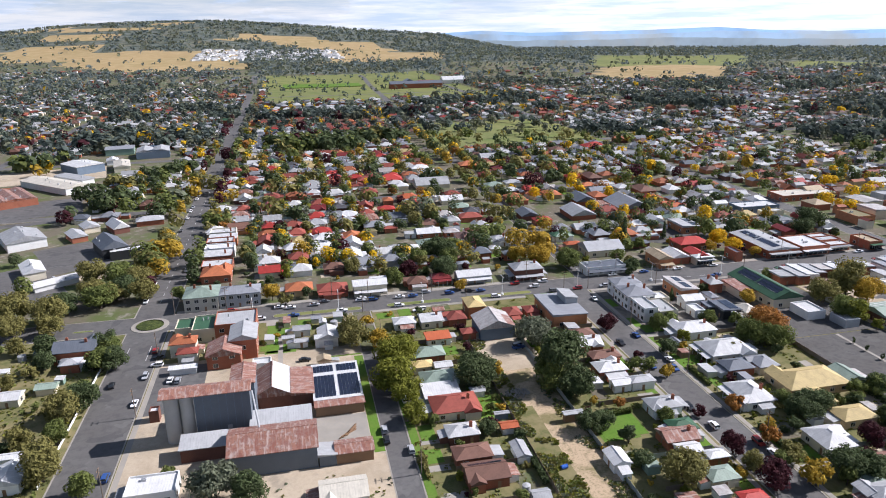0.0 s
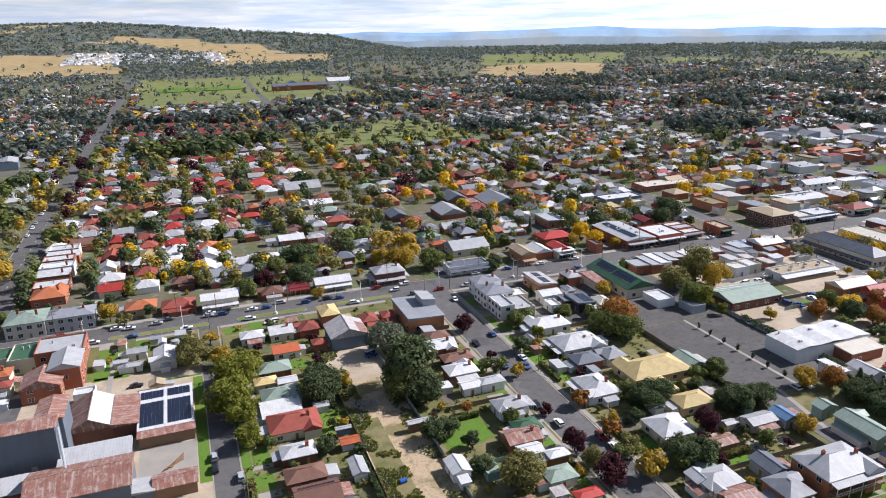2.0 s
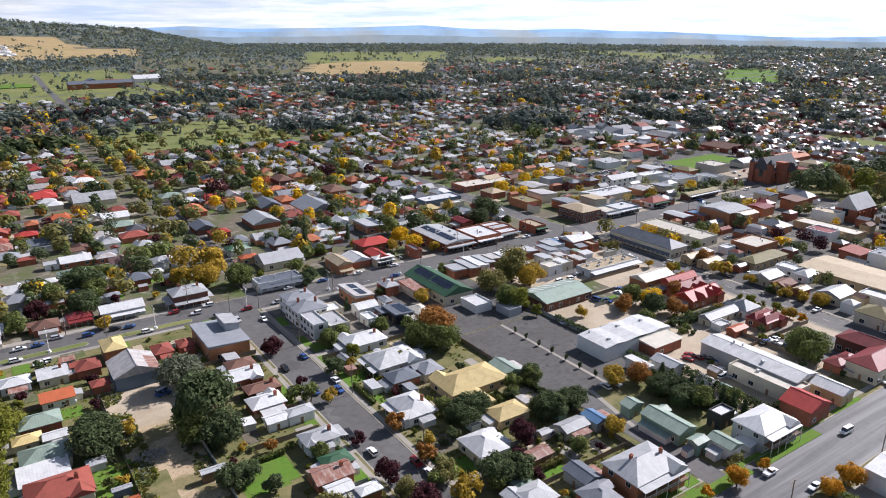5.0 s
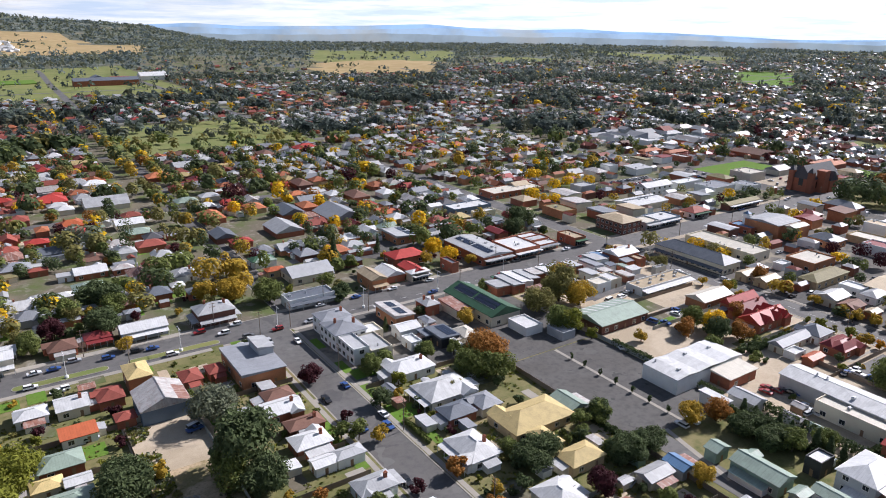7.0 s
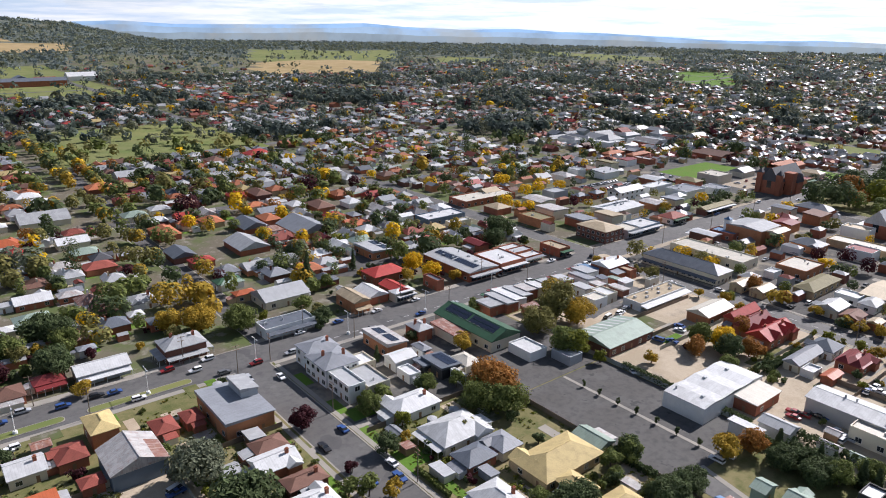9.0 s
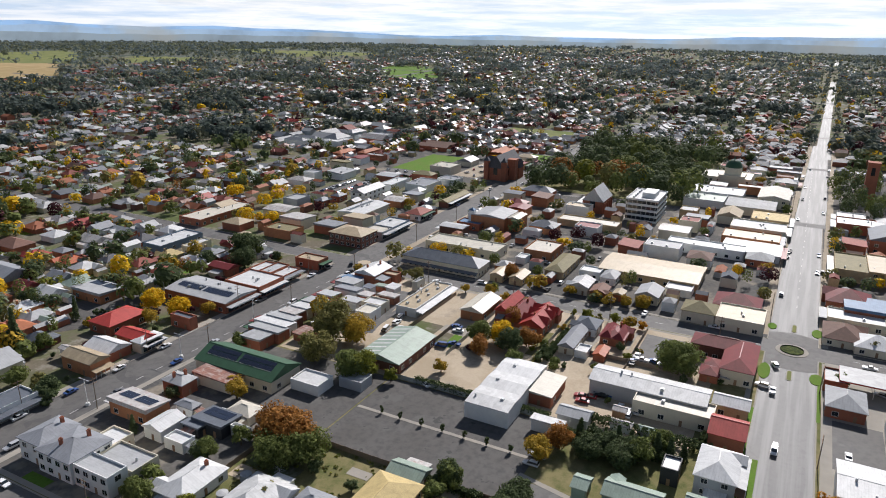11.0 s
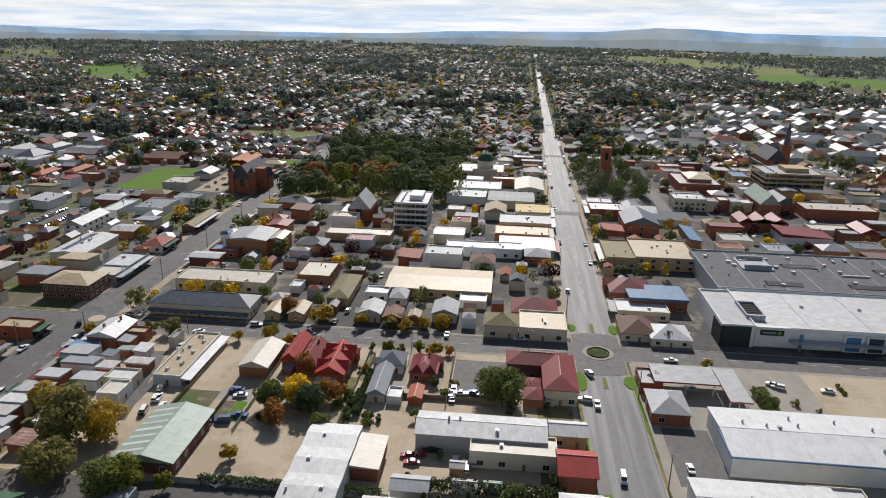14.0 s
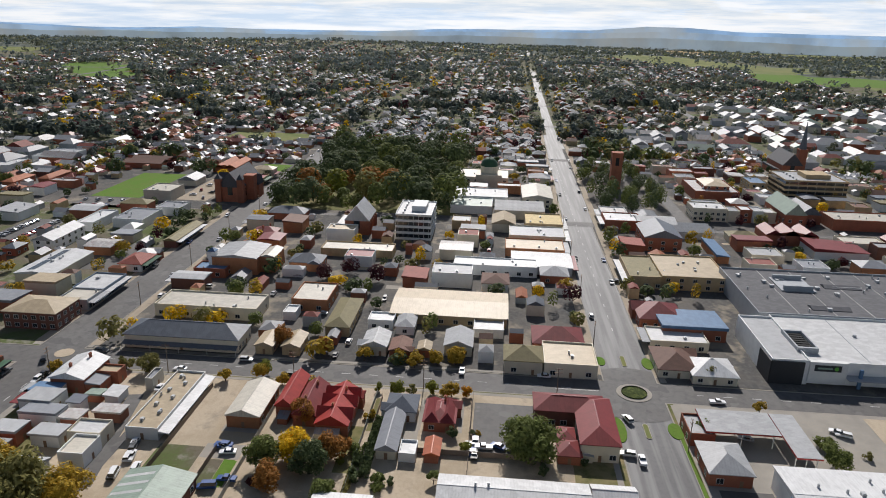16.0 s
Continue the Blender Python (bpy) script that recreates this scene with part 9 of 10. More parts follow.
tree(131.9, 524.4, 1.35, "round", "olive", tall=1.00)
tree(237.3, 555.3, 1.08, "round", "gold", tall=1.00)
tree(135.9, 626.2, 1.35, "round", "olive", tall=1.00)
tree(132.5, 668.8, 1.35, "round", "olive", tall=1.00)
tree(60.4, 657.0, 1.35, "round", "gold", tall=1.00)
tree(89.9, 619.2, 1.25, "broad", "olive", tall=1.00)
tree(88.6, 574.0, 1.35, "round", "olive", tall=1.00)
tree(91.4, 472.8, 1.35, "round", "olive", tall=1.00)
tree(94.3, 409.3, 2.16, "cone", "dark", tall=1.00)
tree(46.2, 399.2, 1.08, "round", "dark", tall=1.00)
tree(207.3, 644.3, 1.25, "broad", "dark", tall=1.00)
tree(221.6, 617.8, 1.25, "broad", "dark", tall=1.00)
tree(181.6, 438.3, 1.08, "round", "green", tall=1.00)
tree(224.0, 405.2, 1.22, "round", "dark", tall=1.00)
tree(229.8, 477.2, 0.95, "round", "gold", tall=1.00)
tree(316.6, 552.0, 1.62, "round", "green", tall=1.00)
tree(291.9, 537.6, 2.16, "cone", "dark", tall=1.00)
tree(208.5, 518.0, 2.16, "cone", "dark", tall=1.00)
tree(69.1, 346.4, 1.45, "broad", "dark", tall=1.00)
tree(74.5, 341.6, 1.25, "broad", "dark", tall=1.00)
tree(175.7, 342.9, 1.62, "cone", "dark", tall=1.00)
tree(175.4, 370.2, 1.35, "cone", "dark", tall=1.00)
tree(201.3, 369.6, 1.08, "cone", "dark", tall=1.00)
tree(177.2, 357.8, 1.08, "cone", "dark", tall=1.00)
tree(201.5, 345.7, 1.08, "cone", "dark", tall=1.00)
tree(59.2, 401.7, 1.08, "round", "dark", tall=1.00)
tree(164.8, 366.7, 0.95, "round", "dark", tall=1.00)
tree(179.7, 332.8, 0.95, "round", "green", tall=1.00)
tree(68.1, 495.8, 0.81, "round", "orange", tall=1.00)
tree(87.6, 483.6, 1.08, "round", "orange", tall=1.00)
tree(292.6, 342.1, 1.66, "broad", "dark", tall=1.00)
tree(374.3, 402.1, 1.22, "round", "yellow", tall=1.00)
tree(390.5, 405.8, 1.08, "round", "yellow", tall=1.00)
tree(381.4, 435.5, 1.22, "round", "yellow", tall=1.00)
tree(388.1, 436.5, 1.08, "round", "yellow", tall=1.00)
tree(339.7, 385.5, 1.35, "round", "yellow", tall=1.00)
tree(407.7, 400.9, 1.08, "round", "yellow", tall=1.00)
tree(412.1, 441.8, 1.35, "round", "dark", tall=1.00)
tree(446.3, 493.8, 1.35, "round", "green", tall=1.00)
tree(402.3, 538.4, 1.25, "broad", "dark", tall=1.00)
tree(430.3, 528.2, 2.70, "cone", "dark", tall=1.00)
tree(407.5, 420.4, 0.81, "round", "yellow", tall=1.00)
tree(409.8, 416.6, 0.81, "round", "yellow", tall=1.00)
tree(452.9, 436.2, 1.08, "round", "dark", tall=1.00)
tree(584.0, 414.9, 1.45, "broad", "dark", tall=1.00)
tree(640.5, 400.5, 1.66, "broad", "dark", tall=1.00)
tree(594.9, 353.9, 1.45, "broad", "dark", tall=1.00)
tree(372.6, 247.4, 1.08, "round", "green", tall=1.00)
tree(446.1, 275.8, 0.81, "round", "green", tall=1.00)
tree(362.0, 336.3, 0.81, "round", "gold", tall=1.00)
tree(325.0, 404.2, 1.08, "round", "green", tall=1.00)
tree(346.4, 381.4, 0.81, "round", "yellow", tall=1.00)

# ---- landmarks ----
def church(x, y, w, d, h, turn=0.0, label="", tower=0.0, top="darktile", spire=0.0):
    """A brick church: steep gabled nave, side aisle, buttresses, lancet windows, and a tower."""
    e = tagged(new("church"), label, "church")
    e.matrix_basis = pose(x, y, 0.1, 0, 0, turn)
    s = Solid().box(-w / 2, -d / 2, 0, w / 2, d / 2, h)
    for sg in (-1, 1):
        q = [(sg * w / 2, -d / 2, h), (sg * w / 2, d / 2, h), (sg * w / 2, 0, h + d * 0.62)]
        s.face(q if sg > 0 else q[::-1])
    child("wall", s.mesh("wall", WALLS["brick"]), e)
    child("roof", roof_mesh(w - 0.4, d, "gable", d * 0.6, 0.3, ROOFS[top], True), e, (0, 0, h))
    child("aisle", Solid().box(-w * 0.35, d / 2, 0, w * 0.4, d / 2 + 4.5, h * 0.5).mesh("aisle", WALLS["brick"]), e)
    child("aisle_roof", roof_mesh(w * 0.75, 4.5, "skillion", 1.2, 0.2, ROOFS[top], True), e, (w * 0.025, d / 2 + 2.25, h * 0.5 + 0.2))
    bt = Solid().box(-0.5, -0.9, 0, 0.5, 0, h * 0.85).mesh("buttress", WALLS["brick"])
    wn_ = Solid().box(-0.6, -0.06, h * 0.3, 0.6, 0.02, h * 0.8).mesh("window", GLASS)
    for i in range(5):
        child("buttress", bt, e, ((i - 2) * w / 5, -d / 2, 0))
        if i < 4:
            child("window", wn_, e, ((i - 1.5) * w / 5, -d / 2, 0))
    child("window", Solid().box(-w / 2 - 0.06, -1.6, h * 0.45, -w / 2 + 0.02, 1.6, h * 1.1).mesh("window", GLASS), e)
    if tower:
        t = child("tower", Solid().box(-3, -3, 0, 3, 3, tower).box(-3.3, -3.3, tower - 0.8, 3.3, 3.3, tower + 0.6).mesh("tower", WALLS["brick"]), e, (-w * 0.2, -d / 2 - 2, 0))
        if spire:
            child("spire", Solid().tube((0, 0, tower), (0, 0, tower + spire), 3.0, 0.05, 8).mesh("spire", ROOFS["slate"]), t)
    FOOT.append((x - w / 2, y - d / 2, x + w / 2, y + d / 2))
    return e


great = church(540.5, 307, 36, 15, 9.5, 0, "large dark red brick church with steep slate roofs and square towers", 15)
child("transept_wall", Solid().box(-4, -13.5, 0, 5, 13.5, 8.5).mesh("transept_wall", WALLS["brick"]), great)
child("transept_roof", roof_mesh(9, 27, "gable", 6.0, 0.3, ROOFS["darktile"], False), great, (0.5, 0, 8.6))
for k in (-1, 1):
    t_ = child("front_turret", Solid().box(-1.8, -1.8, 0, 1.8, 1.8, 14.5).mesh("front_turret", WALLS["brick"]), great, (-18.0, 7.0 * k, 0))
    child("turret_roof", roof_mesh(3.6, 3.6, "hip", 3.2, 0.2, ROOFS["darktile"], True), t_, (0, 0, 14.7))
pad("plaza", 522.5, 323.0, 590.0, 342.5, 0.145, PAVING, "pale sandy church forecourt with parked cars", "car park")
pad("car_park", 497.0, 364.0, 519.0, 398.0, 0.15, ASPHALT, "grey asphalt car park behind shops", "car park")
pad("car_park", 424.0, 379.0, 468.0, 401.0, 0.2, ASPHALT, "grey asphalt car yard with rows of cars", "car park")
FOOT += [(522.5, 323, 590, 342.5), (497, 364, 519, 398), (424, 379, 468, 401), (520, 24.5, 640, 34.5)]
road("road_park_side", "narrow asphalt street beside the small park", along="x", at=29.3, lo=520, hi=640, half=4.0, z=0.2)
for k in range(26):
    car(426 + 3.1 * (k % 13), 383 + 12 * (k // 13), 90, z=0.21, on="standing in a car yard")
for k in range(9):
    car(528 + 6.6 * k, 327 + 9.5 * (k % 2), 90 if k % 3 else 20, z=0.16, on="parked on the church forecourt")
for k in range(8):
    car(500 + 12 * (k % 2), 367 + 4.0 * k, 0, z=0.16, on="parked behind the shops")
for k in range(5):
    tree(527.5 + 1.2 * k, 404 - 5.6 * k, 0.62, "round", "dark")
church(478, 216, 22, 13, 8.0, 0, "red brick church with steep iron roof beside the park", 0, "zinc")
church(690, -88, 34, 15, 9.0, 0, "red brick church with a tall dark spire", 20, "darktile", 22)
bell = tagged(new("bell_tower"), "tall square red brick bell tower in a small park", "tower")
bell.matrix_basis = pose(606, 59, 0.1)
child("shaft", Solid().box(-3.6, -3.6, 0, 3.6, 3.6, 24).mesh("shaft", WALLS["brick"]), bell)
child("parapet", Solid().box(-3.9, -3.9, 24, 3.9, 3.9, 26).mesh("parapet", WALLS["brick"]), bell)
# Near-black panels stand in for the shade inside the belfry openings.
for k in range(4):
    child("opening", Solid().box(-1.2, -3.66, 17, 1.2, -3.5, 22.5).mesh("opening", DARK), bell, turn=90 * k)
FOOT.append((600, 53, 612, 65))
dome = tagged(new("domed_pavilion"), "cream hall dome with pale green copper cupola", "dome")
dome.matrix_basis = pose(600, 148, 0.1)
child("drum", Solid().box(-9, -9, 0, 9, 9, 9).tube((0, 0, 9), (0, 0, 14), 6, 6, 20).mesh("drum", WALLS["cream"]), dome)
ring = [(6 * math.cos(radians(15 * k)), 14 + 6 * math.sin(radians(15 * k))) for k in range(6)] + [(0.5, 20.2), (0.4, 21.5), (0.05, 22.5)]
cv = [(r * math.cos(0.31416 * i), r * math.sin(0.31416 * i), z) for r, z in ring for i in range(20)]
cf = [(k * 20 + i, k * 20 + (i + 1) % 20, k * 20 + 20 + (i + 1) % 20, k * 20 + 20 + i) for k in range(len(ring) - 1) for i in range(20)]
child("cupola", mesh_of("cupola", cv, cf, [ROOFS["green"]], smooth=True), dome)
FOOT.append((588, 136, 612, 160))
FOOT.append((514, 166, 712, 283)), FOOT.append((535, 35, 655, 78)), FOOT.append((515, 362, 597, 402)), FOOT.append((610, 300, 642, 326))
pad("lawn", 612, 302, 640, 324, 0.14, LAWN, "bright green lawn beside the church", "lawn")
FOOT.append((540, 285, 560, 335)), FOOT.append((150, 380, 182, 440))
pad("oval", 522, 366, 592, 398, 0.14, LAWN, "bright green sports lawn", "park")
pad("car_park", 395, 305, 430, 345, 0.2, ASPHALT, "asphalt car park behind shops", "car park")

# ---- the town beyond, block after block ----
fill = random.Random(21)
GX = [-658, -460, -262, -64, 121.5, 314, 508, 704, 900, 1096, 1292, 1488, 1684, 1880, 2076]
GY = [-480, -290, -100, 95, 290.5, 490, 690, 890, 1090, 1290, 1490]
OPEN = [(143, 676, 319, 868), (514, 166, 722, 283), (-30, 1200, 345, 1850), (745, 325, 790, 400)]       # parks and sports grounds


def in_view(x, y, wide=0.0):
    az = math.degrees(math.atan2(x - 40, y - 20))
    return -23 - wide < az < 120 + wide


def is_open(x, y, grow=0):
    return any(a - grow < x < c + grow and b - grow < y < d + grow for a, b, c, d in OPEN)


def town(x, y):
    """How built-up the land is, 0 to 1."""
    d = math.hypot(x - 150, y - 250)
    az = math.degrees(math.atan2(x, y))
    far = 2500 if az < -4 else 1700 if az < 2 else (1750 if az < 25 else (1900 if az < 55 else (2700 if az < 92 else 2300)))
    if is_open(x, y, 6) or land_kind(x, y) != 0:
        return 0.0
    return min(1.0, max(0.0, (far - d) / 500))


def centre(x, y):
    return 315 < x < 800 and 60 < y < 430 or 315 < x < 700 and -120 < y <= 60


def on_road(x, y, grow):
    if y < 95 and abs(x - 23.3) < grow:
        return True
    for g in GX:
        k = 0.03 * max(0, y - 400) + 13 if g == 121.5 and y > 290 else 0
        if abs(x - g - k) < grow + (3 if g == -64 else 0):
            return True
    for g in GY:
        if g == 290.5 and x > 725:
            continue
        k = -0.0145 * max(0, x - 400) if g == 95 else 0
        if abs(y - g - k) < grow + (4 if g in (95, 290.5) else 0):
            return True
    return False


ROOF_MIX = ["zinc"] * 7 + ["white"] * 8 + ["grey"] * 4 + ["slate"] * 3 + ["terracotta"] * 4 + ["redtile"] * 4 + ["browntile"] * 2 + ["red"] * 3 + ["orange"] + ["sage", "green", "sand", "patchy", "rust", "darktile", "darktile", "maroon"]
WALL_MIX = ["brick"] * 4 + ["white"] * 3 + ["cream"] * 3 + ["dark", "orange", "blond", "grey"]
LEAF_MIX = ["green"] * 5 + ["dark"] * 7 + ["olive"] * 3 + ["green", "olive", "grey", "gold", "gold", "yellow", "yellow", "orange", "plum", "lime"]
spots = []
for i in range(len(GX) - 1):
    for j in range(len(GY) - 1):
        xa, xb, ya, yb = GX[i] + 6, GX[i + 1] - 6, GY[j] + 6, GY[j + 1] - 6
        tight = -70 < GX[i] < 310 and 280 < GY[j] < 1000            # small lots north of the shopping street
        cols, rows = max(1, int((xb - xa) / (14.6 if tight else 17.5))), max(1, int((yb - ya) / (16.5 if tight else 21)))
        for a in range(cols):
            for b in range(rows):
                x = xa + (a + 0.5) * (xb - xa) / cols + fill.uniform(-2.5, 2.5) * (1 if tight else 1.6)
                y = ya + (b + 0.5) * (yb - ya) / rows + fill.uniform(-3, 3) * (1 if tight else 2)
                spots.append((x, y))
r = 0
while r < 9000:          # suburbs past the regular blocks
    r += 1
    x, y = fill.uniform(-900, 3000), fill.uniform(-900, 2200)
    if (x > 2080 or y > 1490 or y < -480 or x < -658) and math.hypot(x, y) < 3000:
        spots.append((x, y))

FARV, FARF, FARI = [], [], []
TV, TF, TI = [], [], []
far_roofs = ["zinc", "white", "grey", "slate", "terracotta", "redtile", "browntile", "red", "sage", "darktile", "orange", "green", "sand", "patchy", "rust", "maroon"]
far_walls = ["brick", "white", "cream", "dark", "orange", "blond", "grey"]
far_leaves = ["amber", "green", "lime", "dark", "olive", "gold", "orange", "yellow", "plum", "grey", "gum_haze_green", "gum_haze_dark", "gum_haze_olive", "haze_blue"]
GUM_HAZE = {"green": "gum_haze_green", "dark": "gum_haze_dark", "olive": "gum_haze_olive"}


def far_house(x, y, w, d, h, top, wall, turn, gable):
    k, z = len(FARV), hgt(x, y)
    c, s = math.cos(turn), math.sin(turn)
    rise = min(w, d) * 0.25
    q = [(-w / 2, -d / 2, 0), (w / 2, -d / 2, 0), (w / 2, d / 2, 0), (-w / 2, d / 2, 0)]
    rd = w / 2 if gable else max((w - d) / 2, 0.3)
    pts = q + [(a, b, h) for a, b, _ in q] + [(-rd, 0, h + rise), (rd, 0, h + rise)]
    FARV.extend([(x + a * c - b * s, y + a * s + b * c, z + e) for a, b, e in pts])
    for f in ((0, 1, 5, 4), (1, 2, 6, 5), (2, 3, 7, 6), (3, 0, 4, 7)):
        FARF.append(tuple(k + i for i in f))
        FARI.append(len(far_roofs) + far_walls.index(wall))
    for f in ((4, 5, 9, 8), (6, 7, 8, 9), (5, 6, 9), (7, 4, 8)):
        FARF.append(tuple(k + i for i in f))
        FARI.append(far_roofs.index(top))


def far_tree(x, y, r, h, colour, n):
    z = hgt(x, y)
    if math.hypot(x - 60, y - 60) > 700:
        if colour in ("gold", "yellow", "orange", "amber") and fill.random() < 0.55:
            colour = "dark"
        colour = GUM_HAZE.get(colour, colour)       # gum tones with distance haze put into the leaf colour
        # farther off, the haze colour replaces the leaf's own green
        if colour != GUM_HAZE["olive"] and colour in GUM_HAZE.values() and math.hypot(x, y) > 1600:
            colour = "haze_blue"
    ci = far_leaves.index(colour)
    lx, ly = fill.uniform(-0.4, 0.4), fill.uniform(-0.4, 0.4)
    size = min(1.0, max(0.3, 6.0 / math.sqrt(n)))
    for _ in range(n):
        a, u = fill.uniform(0, 6.283), fill.uniform(-0.75, 1)
        k = math.sqrt(1 - u * u) * fill.uniform(0.65, 1.0)
        sx = lx if fill.random() < 0.5 else -lx
        ca, sa = math.cos(a), math.sin(a)
        p = (x + r * (k * ca * 0.8 + sx), y + r * (k * sa * 0.8 - sx), z + h * (0.55 + 0.42 * u))
        e = r * fill.uniform(0.30, 0.50) * size
        nx, ny, nz = k * ca + fill.uniform(-0.5, 0.5), k * sa + fill.uniform(-0.5, 0.5), u + 0.3 + fill.uniform(-0.4, 0.5)   # sprays face outwards
        q = math.sqrt(nx * nx + ny * ny + nz * nz) + 1e-6
        nx, ny, nz = nx / q, ny / q, nz / q
        q = math.hypot(nx, ny) + 1e-6
        ux, uy = -ny / q, nx / q
        vx, vy, vz = -nz * uy, nz * ux, nx * uy - ny * ux
        m = len(TV)
        t = fill.uniform(0, 1.57)
        for j in range(4):
            c, s = e * math.cos(t + 1.5708 * j) * fill.uniform(0.75, 1.2) * (1.15 if j % 2 else 0.7), e * math.sin(t + 1.5708 * j) * (1.15 if j % 2 else 0.7)
            TV.append((p[0] + ux * c + vx * s, p[1] + uy * c + vy * s, p[2] + vz * s))
        TF.append((m, m + 1, m + 2, m + 3))
        TI.append(ci)


def any_tree(x, y, r, h, colour, n=None):
    d = math.hypot(x - 60, y - 60)
    r, h = (r * 1.25, h * 1.15) if x < 330 and d < 900 else (r, h)
    if d < 900 and taken(x, y, r * 0.8, r * 0.8) and not is_open(x, y):
        return
    far_tree(x, y, r, h, colour if colour in far_leaves else "green", n or (140 if d < 380 else 84 if d < 620 else 26 if d < 1100 else 11 if d < 1900 else 8))


HAND = [(-130, 100, 320, 330), (180, -95, 368, 100)]     # drawn house by house above


def by_hand(x, y):
    return any(a < x < c and b < y < d for a, b, c, d in HAND)


def taken(x, y, w, d):
    return any(a - 1 < x + w / 2 and c + 1 > x - w / 2 and b - 1 < y + d / 2 and q + 1 > y - d / 2 for a, b, c, q in FOOT)


def suburb_house(v):
    """Wall and roof meshes of one of several house plans: main roof, gabled wing, lean-to, verandah, chimney."""
    q = random.Random(v)
    w, d, h = q.uniform(11, 14.5), q.uniform(8.5, 11), q.uniform(2.8, 3.3)
    ws, rs = Solid(), Solid()

    def bit(x, y, bw, bd, z, kind, rise, rx, over=0.45):
        ws.box(x - bw / 2, y - bd / 2, 0, x + bw / 2, y + bd / 2, z - 0.2)
        m = roof_mesh(bw, bd, kind, rise, over, ROOFS["zinc"], rx)
        for f in m.polygons:
            pts = [m.vertices[i].co + Vector((x, y, z)) for i in f.vertices]
            rs.face(pts, [tuple(m.uv_layers[0].data[i].uv) for i in f.loop_indices])
    bit(0, 0, w, d, h, "hip" if v % 3 else "gable", d * 0.25, True)
    gw = d * 0.5
    bit((w / 2 - gw / 2 - 0.4) * (1 if v % 2 else -1), -d * 0.3, gw, d * 0.75, h - 0.03, "gable" if v % 4 else "hip", gw * 0.3, False, 0.35)
    if v % 2 == 0:
        bit(q.uniform(-2, 2), d / 2 + 1.6, w * 0.7, 3.4, 2.5, "skillion", 0.01, True, 0.2)
    if v % 3 == 0:
        bit(-(w / 2 + 1.8), 1.0, 3.4, 6.0, 2.4, "flat", 0, True, 0.1)
    ws.box(w * 0.2, -0.4, 0, w * 0.2 + 0.8, 0.3, h + d * 0.25 + 0.9)
    return ws, rs, w, d


def sheds(x, y):
    return 690 < x < 1130 and -430 < y < -104 or 760 < x < 880 and -90 < y < 30 or 560 < x < 690 and 465 < y < 560


def far_plan(x, y, turn, size, v, top, wall):
    """One of the house plans, joined to the houses further off."""
    m = pose(x, y, hgt(x, y), 0, 0, turn) @ Matrix.Diagonal((size, size, 1, 1))
    for solid, mi in ((PLANS[v][0], len(far_roofs) + far_walls.index(wall)), (PLANS[v][1], far_roofs.index(top))):
        k = len(FARV)
        FARV.extend([tuple(m @ Vector(p)) for p in solid.v])
        FARF.extend([tuple(k + i for i in f) for f in solid.f])
        FARI.extend([mi] * len(solid.f))


